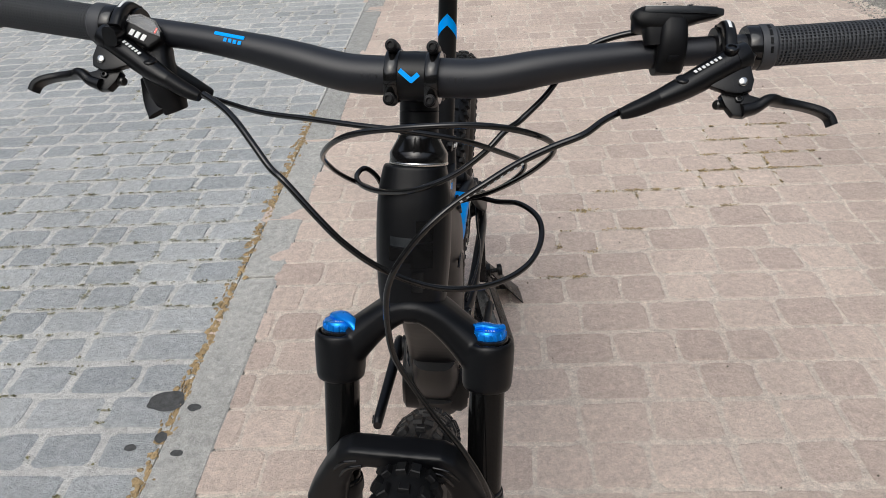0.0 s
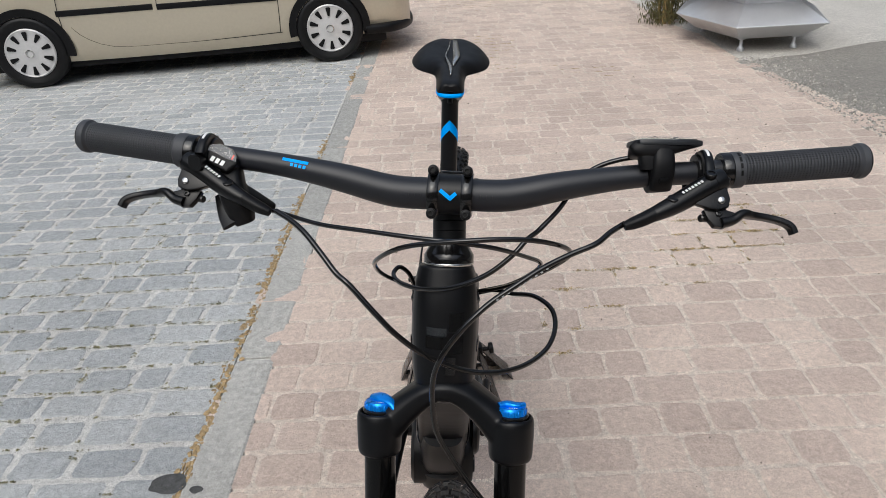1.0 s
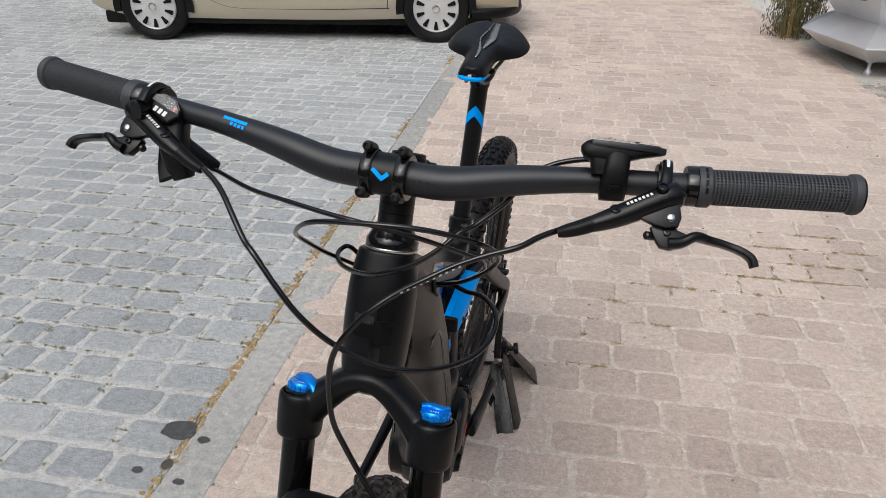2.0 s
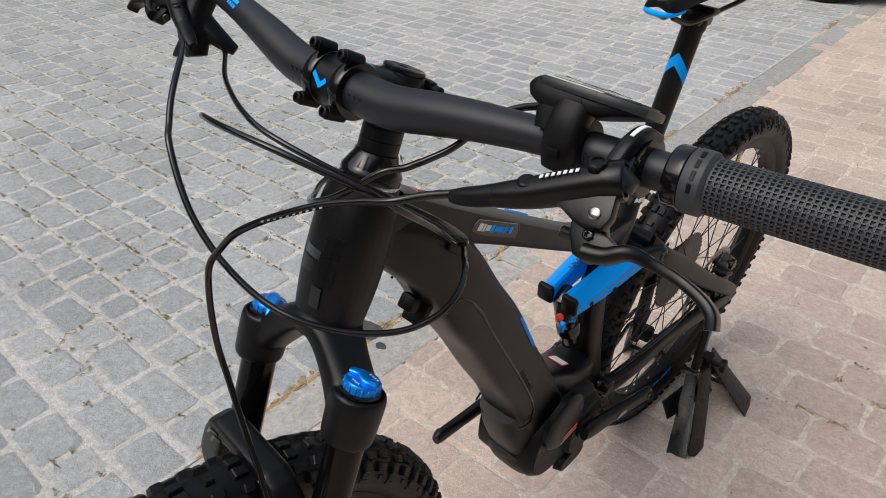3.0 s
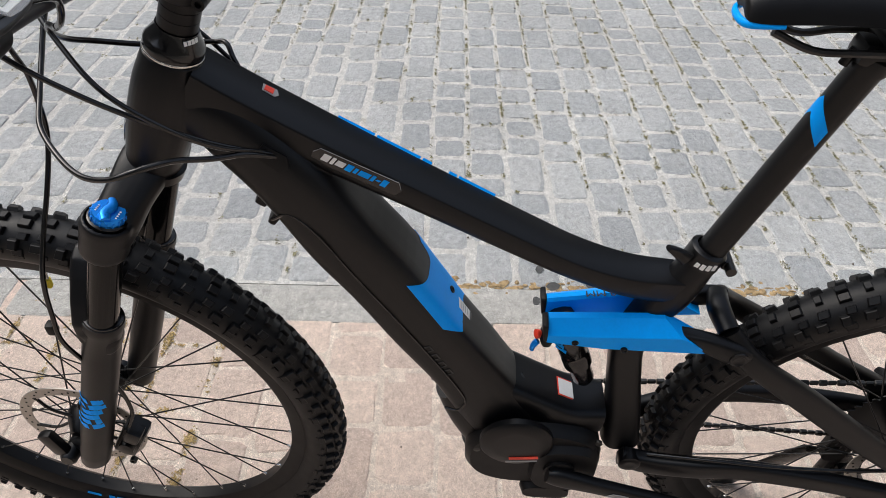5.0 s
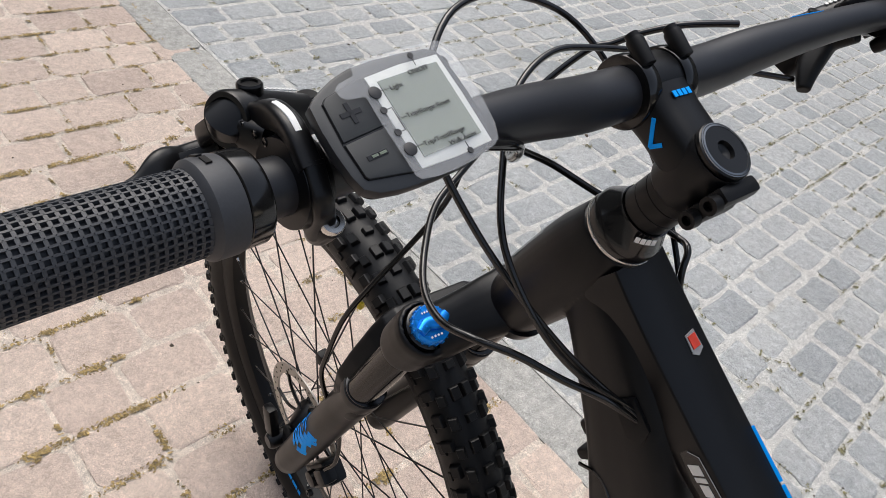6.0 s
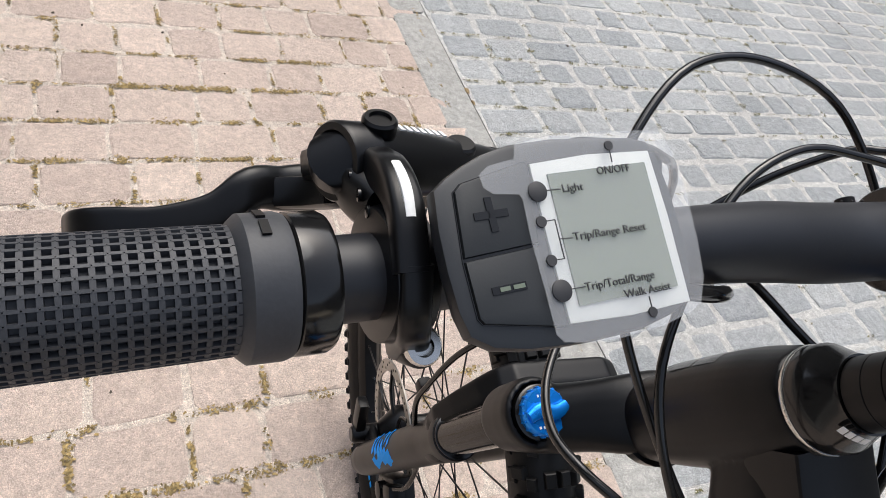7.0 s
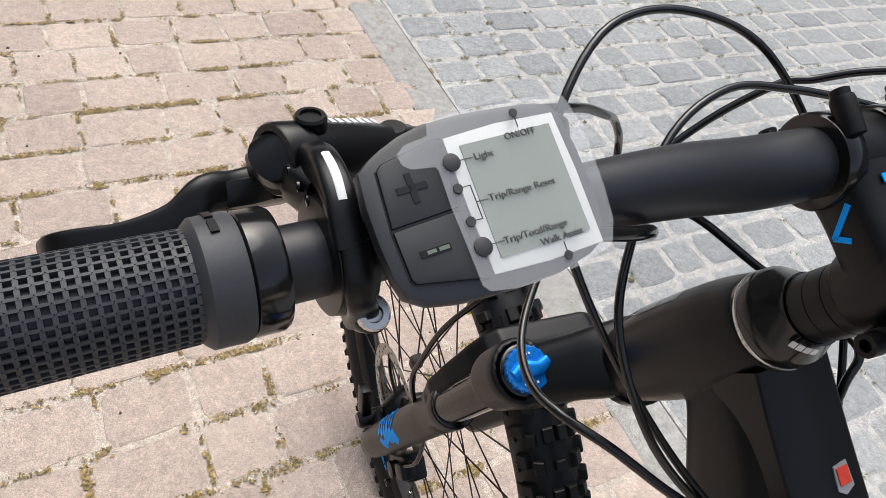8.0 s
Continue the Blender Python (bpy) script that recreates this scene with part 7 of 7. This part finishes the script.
    # dark strokes in a row below the blue field
    for q in range(4):
        p = vec(0.0446, 0.5475, 0.6105) - ax * 0.017 * q
        for du, dv, w, h in ((-0.0045, 0, 0.0016, 0.011), (0.0045, 0, 0.0016, 0.011), (0, 0.005, 0.009, 0.0016)):
            b = bmesh.new()
            block(b, (0.0008, w, h), axes(p + ax * du + nrm * dv, (1, 0, 0), ax))
            part("stroke", b, M_GUNMETAL, bicycle, "dark grey print stroke")
    # white warning label by the shock
    b = bmesh.new()
    block(b, (0.030, 0.028, 0.0006), axes((-0.003, 0.738, 0.4783), (1, 0, 0), (0, 0.88, -0.47)))
    wl_ = part("warning_label", b, M_RED, bicycle, "white label with a red border")
    b = bmesh.new()
    block(b, (0.026, 0.024, 0.0006), axes((-0.003, 0.738, 0.4788), (1, 0, 0), (0, 0.88, -0.47)))
    part("label_field", b, M_WHITE, wl_)
    # grey shapes on the front of the head tube
    def head_patch(name, x0, x1, z0, z1, material, label):
        b = bmesh.new()
        grid = [[b.verts.new(head_front(x0 + (x1 - x0) * i / 6, z0 + (z1 - z0) * j / 4, 0.0007)) for i in range(7)] for j in range(5)]
        for r0, r1 in zip(grid, grid[1:]):
            for i in range(6):
                b.faces.new((r0[i], r0[i + 1], r1[i + 1], r1[i]))
        part(name, b, material, bicycle, label)
    head_patch("head_badge", -0.019, 0.002, 0.9145, 0.9225, M_BADGE, "small silver head badge")
    for x0, x1, z0, z1 in ((0.0045, 0.020, 0.919, 0.937), (-0.020, 0.002, 0.901, 0.913), (0.0, 0.020, 0.896, 0.9175), (0.001, 0.012, 0.874, 0.893)):
        head_patch("head_patch", x0, x1, z0, z1, M_GLOSS, "gloss black head decal")
    # little lock below the head tube
    b = bmesh.new()
    block(b, (0.020, 0.014, 0.018), pose(0.002, 0.370, 0.806, -35), 0.004)
    block(b, (0.028, 0.010, 0.030), pose(0.002, 0.383, 0.788, -35), 0.004)
    part("battery_catch", b, M_BLACK, bicycle, "black battery catch")
    # travel print on the rocker links
    text_mesh("120 MM", 0.016, axes((-0.0185, 0.788, 0.6672), (0, -1, -0.136), (0.985, -0.02, 0.16)), M_DARKPRINT, "lettering", bicycle)
    # rim prints
    for wl2, cen, turn, a0 in ((front_wheel, FRONT_AXLE, WHEEL_TURN, 250), (rear_wheel, REAR_AXLE, REAR_TURN, 266)):
        for da, wide in ((0.0, 4.5), (7.0, 2.0), (9.6, 3.0), (13.2, 1.6)):
            b = bmesh.new()
            rr = []
            for j in range(5):
                an = radians(a0 + da + wide * j / 4)
                rr.append([b.verts.new(cen + vec(0.0178, r * math.cos(an), r * math.sin(an))) for r in ((0.3035, 0.3130) if da == 0 else (0.3015, 0.3150))])
            for r0, r1 in zip(rr, rr[1:]):
                b.faces.new((r0[0], r0[1], r1[1], r1[0]))
            part("rim_print", b, M_BLUE, wl2, "blue rim print", turn=turn)
    # grey sidewall lettering that cannot be lettered, low on the rear tyre
    for q in range(10):
        if q == 5:
            continue
        an = radians(241 + 4.0 * q)
        dirv, tanv = vec(0, math.cos(an), math.sin(an)), vec(0, -math.sin(an), math.cos(an))
        for dt, dr, w, h in ((-0.0045, 0, 0.0016, 0.013), (0.0045, 0, 0.0016, 0.013), (0, 0.0058 * (-1) ** q, 0.0095, 0.0016)):
            b = bmesh.new()
            block(b, (0.0006, w, h), axes(REAR_AXLE + dirv * (0.338 + dr) + tanv * dt + vec(0.0297, 0, 0), (1, 0, 0), tanv))
            part("tyre_print", b, M_SIDEPRINT, rear_wheel, "grey sidewall print", turn=REAR_TURN)


b = bmesh.new()
plate(b, [(-0.019, -0.022), (0.019, -0.022), (0.020, 0.020), (-0.018, 0.023)], 0.003, REAR_TURN @ axes(REAR_AXLE + vec(0.012, -0.026, -0.206), (0, 1, 0), (0, 0, 1)), 0.0008)
part("spoke_card", b, M_GLOSS, rear_wheel, "small black plate held in the spokes")
askew(decals)


# ---- the stand under the rear hub ----
def stand():
    root = empty("bike_stand", pose(0, 0, 0))
    tagged(root, label="black steel bike stand with splayed flat legs under the rear axle", category="bike stand")
    apex = vec(0.060, 1.268, 0.142)
    f1, f2 = vec(0.122, 1.092, 0.0), vec(0.156, 1.380, 0.0)
    def leg(a, c, wa, wc, out, name="leg"):
        b = bmesh.new()
        d = (c - a)
        n = Vector(out)
        n = (n - d * n.dot(d) / d.length_squared).normalized()
        w = d.cross(n).normalized()
        plate(b, [(0, -wa / 2), (d.length, -wc / 2), (d.length, wc / 2), (0, wa / 2)], 0.004, axes(a, d, w), 0.0012)
        part(name, b, M_STAND, root)
    leg(apex + vec(0, -0.010, 0.016), f1 + vec(0, 0.028, 0.002), 0.044, 0.056, (1, -0.2, 0.3))
    leg(apex + vec(0, 0.010, 0.016), f2 + vec(0, -0.036, 0.002), 0.044, 0.068, (1, 0.2, 0.3))
    leg(vec(0.036, 1.120, 0.088), vec(0.050, 1.350, 0.024), 0.040, 0.060, (1, 0, 0.7), "web")
    # flanges bent inwards from the legs, and the far pair of legs
    leg(apex + vec(-0.020, -0.030, -0.03), f1 + vec(-0.032, 0.002, 0.002), 0.024, 0.044, (0.15, -1, 0.3), "flange")
    leg(apex + vec(-0.020, 0.030, -0.03), f2 + vec(-0.036, 0.0, 0.002), 0.024, 0.055, (0.15, 1, 0.3), "flange")
    for y0, y1 in ((1.19, 1.10), (1.22, 1.36)):
        leg(vec(-0.105, y0, 0.22), vec(-0.17, y1, 0.002), 0.045, 0.055, (-1, 0, 0.3))
    leg(vec(0.09, 1.372, 0.016), vec(-0.165, 1.350, 0.016), 0.022, 0.022, (0, 1, 0.6), "base_bar")
    for x in (0.050, -0.10):
        b = bmesh.new()
        block(b, (0.018, 0.020, 0.24), pose(x, 1.236, 0.270, -8), 0.003)
        part("upright", b, M_STAND, root)
        b = bmesh.new()
        block(b, (0.034, 0.030, 0.034), pose(x + 0.004, 1.262, 0.150), 0.006)
        lathe(b, [(0.006, 0.0), (0.006, 0.02), (0.016, 0.022), (0.016, 0.032), (0.010, 0.034)], (x + 0.018, 1.262, 0.150), (1, 0.1, 0.1), 12)
        part("clamp_knob", b, M_BLACK, root)
        b = bmesh.new()
        block(b, (0.03, 0.05, 0.012), pose(x, 1.24, 0.402, -25), 0.004)
        part("hook", b, M_BLACK, root)


stand()


# ---- dirt of the street: moss in the joints, tar, grit ----
def clump(verts, faces, x, y, z, rx, ry, h, rnd, n=7, turn_=0.0):
    """Low ragged mound."""
    k = len(verts)
    c, s = math.cos(turn_), math.sin(turn_)
    for f, zz in ((1.0, -0.001), (0.55, h)):
        for q in range(n):
            a = 2 * math.pi * q / n
            u, v = rx * f * math.cos(a) * rnd.uniform(0.55, 1.25), ry * f * math.sin(a) * rnd.uniform(0.55, 1.25)
            verts.append((x + u * c - v * s, y + u * s + v * c, z + zz * rnd.uniform(0.6, 1.3) if zz > 0 else z + zz))
    for q in range(n):
        faces.append((k + q, k + (q + 1) % n, k + n + (q + 1) % n, k + n + q))
    faces.append(tuple(k + n + q for q in range(n)))


def tuft(verts, faces, x, y, z, rx, ry, rnd, n):
    """Loose patch of tiny leaf and soil flakes."""
    for _ in range(n):
        px_, py_ = x + rnd.gauss(0, rx * 0.5), y + rnd.gauss(0, ry * 0.5)
        s, a, t = rnd.uniform(0.0014, 0.0042), rnd.uniform(0, 6.28), rnd.uniform(-0.5, 0.9)
        k = len(verts)
        for u, w in ((-1, -0.5), (1, -0.4), (0.7, 0.6), (-0.6, 0.5)):
            du, dw = u * s, w * s * rnd.uniform(0.5, 1.3)
            verts.append((px_ + du * math.cos(a) - dw * math.sin(a), py_ + du * math.sin(a) + dw * math.cos(a), z + 0.0012 + max(-0.001, u * t * s * 0.7) + abs(w) * s * 0.3))
        faces.append((k, k + 1, k + 2, k + 3))


def stuff_mesh(name, verts, faces, material, label, parent):
    me = bpy.data.meshes.new(name)
    me.from_pydata(verts, [], faces)
    me.materials.append(material)
    ob = new(name, me)
    ob.parent = parent
    tagged(ob, label=label, kind="stuff")


def dirt(paver_joints, sett_joints):
    rnd = random.Random(17)
    # moss in the joints of the footway
    near_pavers = [p for p in paver_joints if -3.0 < p[1] < 4.0]
    near_setts = [p for p in sett_joints if p[0] > -6 and -3.5 < p[1] < 7.0]
    v, f = [], []
    for k in range(13000):
        row = rnd.randrange(-30, 60)
        y = 1.1763 + 0.1249 * row
        x = rnd.uniform(-0.57, 2.3)
        p = noise.noise((x * 1.3, y * 1.3, 3.1)) + (0.56 if y < 0.1 else -0.20)
        if p < 0.10 + 0.25 * rnd.random():
            continue
        if rnd.random() < 0.5:
            tuft(v, f, x, y, 0.0030, rnd.uniform(0.008, 0.044), rnd.uniform(0.004, 0.013), rnd, rnd.randrange(14, 48))
        else:
            x, y = rnd.choice(near_pavers)
            if noise.noise((x * 1.3, y * 1.3, 3.1)) + (0.56 if y < 0.1 else -0.20) > 0.10 + 0.25 * rnd.random():
                tuft(v, f, x, y + rnd.uniform(-0.05, 0.05), 0.0030, rnd.uniform(0.003, 0.008), rnd.uniform(0.008, 0.030), rnd, rnd.randrange(10, 30))
    stuff_mesh("moss", v, f, M_MOSS, "small brown moss tufts in the paver joints", pavement)
    # moss between the setts
    v, f = [], []
    for k in range(20000):
        x, row = rnd.uniform(-6, -0.72), rnd.randrange(-30, 50)
        y = 0.9856 + 0.1189 * row
        p = noise.noise((x * 0.9, y * 0.9, 7.7))
        if p + (0.26 if -4.2 < x < -1.15 and -0.2 < y < 4.2 else 0.0) < -0.02 + 0.3 * rnd.random():
            continue
        if rnd.random() < 0.35:
            x, y = rnd.choice(near_setts)
            y += rnd.uniform(-0.05, 0.05)
        tuft(v, f, x, y, 0.0028, rnd.uniform(0.005, 0.024), rnd.uniform(0.003, 0.010), rnd, rnd.randrange(5, 18))
    stuff_mesh("moss", v, f, M_MOSS_DARK, "grey-brown moss between the setts", road)
    # orange-brown grit gathered along the kerb
    v, f = [], []
    for k in range(2600):
        y = rnd.uniform(-3, 7)
        if noise.noise((y * 1.7, 0.4, 1.9)) + (0.25 if 0.8 < y < 2.8 else 0.0) < 0.12 + 0.3 * rnd.random():
            continue
        x = -0.711 + rnd.gauss(0, 0.012)
        clump(v, f, x, y, 0.0032, rnd.uniform(0.003, 0.012), rnd.uniform(0.004, 0.018), rnd.uniform(0.0006, 0.0024), rnd, 7)
    stuff_mesh("grit", v, f, M_GRIT, "orange-brown moss and grit along the kerb", road)
    # specks and crumbs
    v, f = [], []
    for k in range(420):
        x, y = rnd.uniform(-3.5, 2.2) if k % 2 else rnd.uniform(-0.55, 2.2), rnd.uniform(-1.8, 5)
        s = rnd.uniform(0.0014, 0.0042) * (1.8 if rnd.random() < 0.1 else 1)
        clump(v, f, x, y, 0.0035, s, s * rnd.uniform(0.6, 1.6), s * 0.7, rnd, 5, rnd.uniform(0, 3))
    stuff_mesh("crumb", v, f, M_DIRT, "small dark crumbs of dirt", pavement)
    # loose stones on the verge
    v, f = [], []
    for k in range(3600):
        y = rnd.uniform(0.6, 5.0)
        x = 2.42 - 0.05 * max(0.0, y - 2.0) + abs(rnd.gauss(0, 0.22)) - 0.12
        s = rnd.uniform(0.0025, 0.009) * (1.8 if rnd.random() < 0.06 else 1)
        clump(v, f, x, y, 0.003, s, s * rnd.uniform(0.6, 1.2), s * 0.7, rnd, 6, rnd.uniform(0, 3))
    stuff_mesh("loose_stone", v, f, M_GRAVEL, "small loose stones on the verge", bpy.data.objects["grit_verge"])
    # tar spots and old stains on the setts and kerb
    for x, y, rx, ry in ((-0.744, 0.953, 0.047, 0.034), (-0.667, 0.931, 0.018, 0.012), (-0.777, 0.808, 0.014, 0.011), (-0.716, 0.838, 0.015, 0.018), (-0.661, 0.791, 0.014, 0.010)):
        bm = bmesh.new()
        ring = []
        n = 26
        for q in range(n):
            a = 2 * math.pi * q / n
            r = 1 + 0.28 * noise.noise((math.cos(a) * 1.6 + x * 9, math.sin(a) * 1.6, y * 7))
            ring.append(bm.verts.new((x + rx * r * math.cos(a), y + ry * r * math.sin(a), 0.0056)))
        bm.faces.new(ring)
        part("tar_stain", bm, M_TAR, road, "dark tar stain")


# ---- paving stones ----
paver_gaps = lay(pavement, "paver", -0.5732, 2.45, -6.8, 14.0, 0.1249, 1.1763, (0.124, 0.133, 0.158, 0.183, 0.183), 0.0072, M_PAVER, (-0.5732, 0.75, -1.5, 1.7), bare, 3, 0.007, 0.0020, 0.8, 0.0026)
sett_gaps = lay(road, "sett", -9.5, -0.7066, -6.8, 14.0, 0.1189, 0.9856, (0.114, 0.143, 0.163, 0.183, 0.203), 0.0130, M_SETT, (-2.0, -0.7066, -0.5, 2.2), None, 4, 0.012, 0.0030, 1.0, 0.0036)
dirt(paver_gaps, sett_gaps)
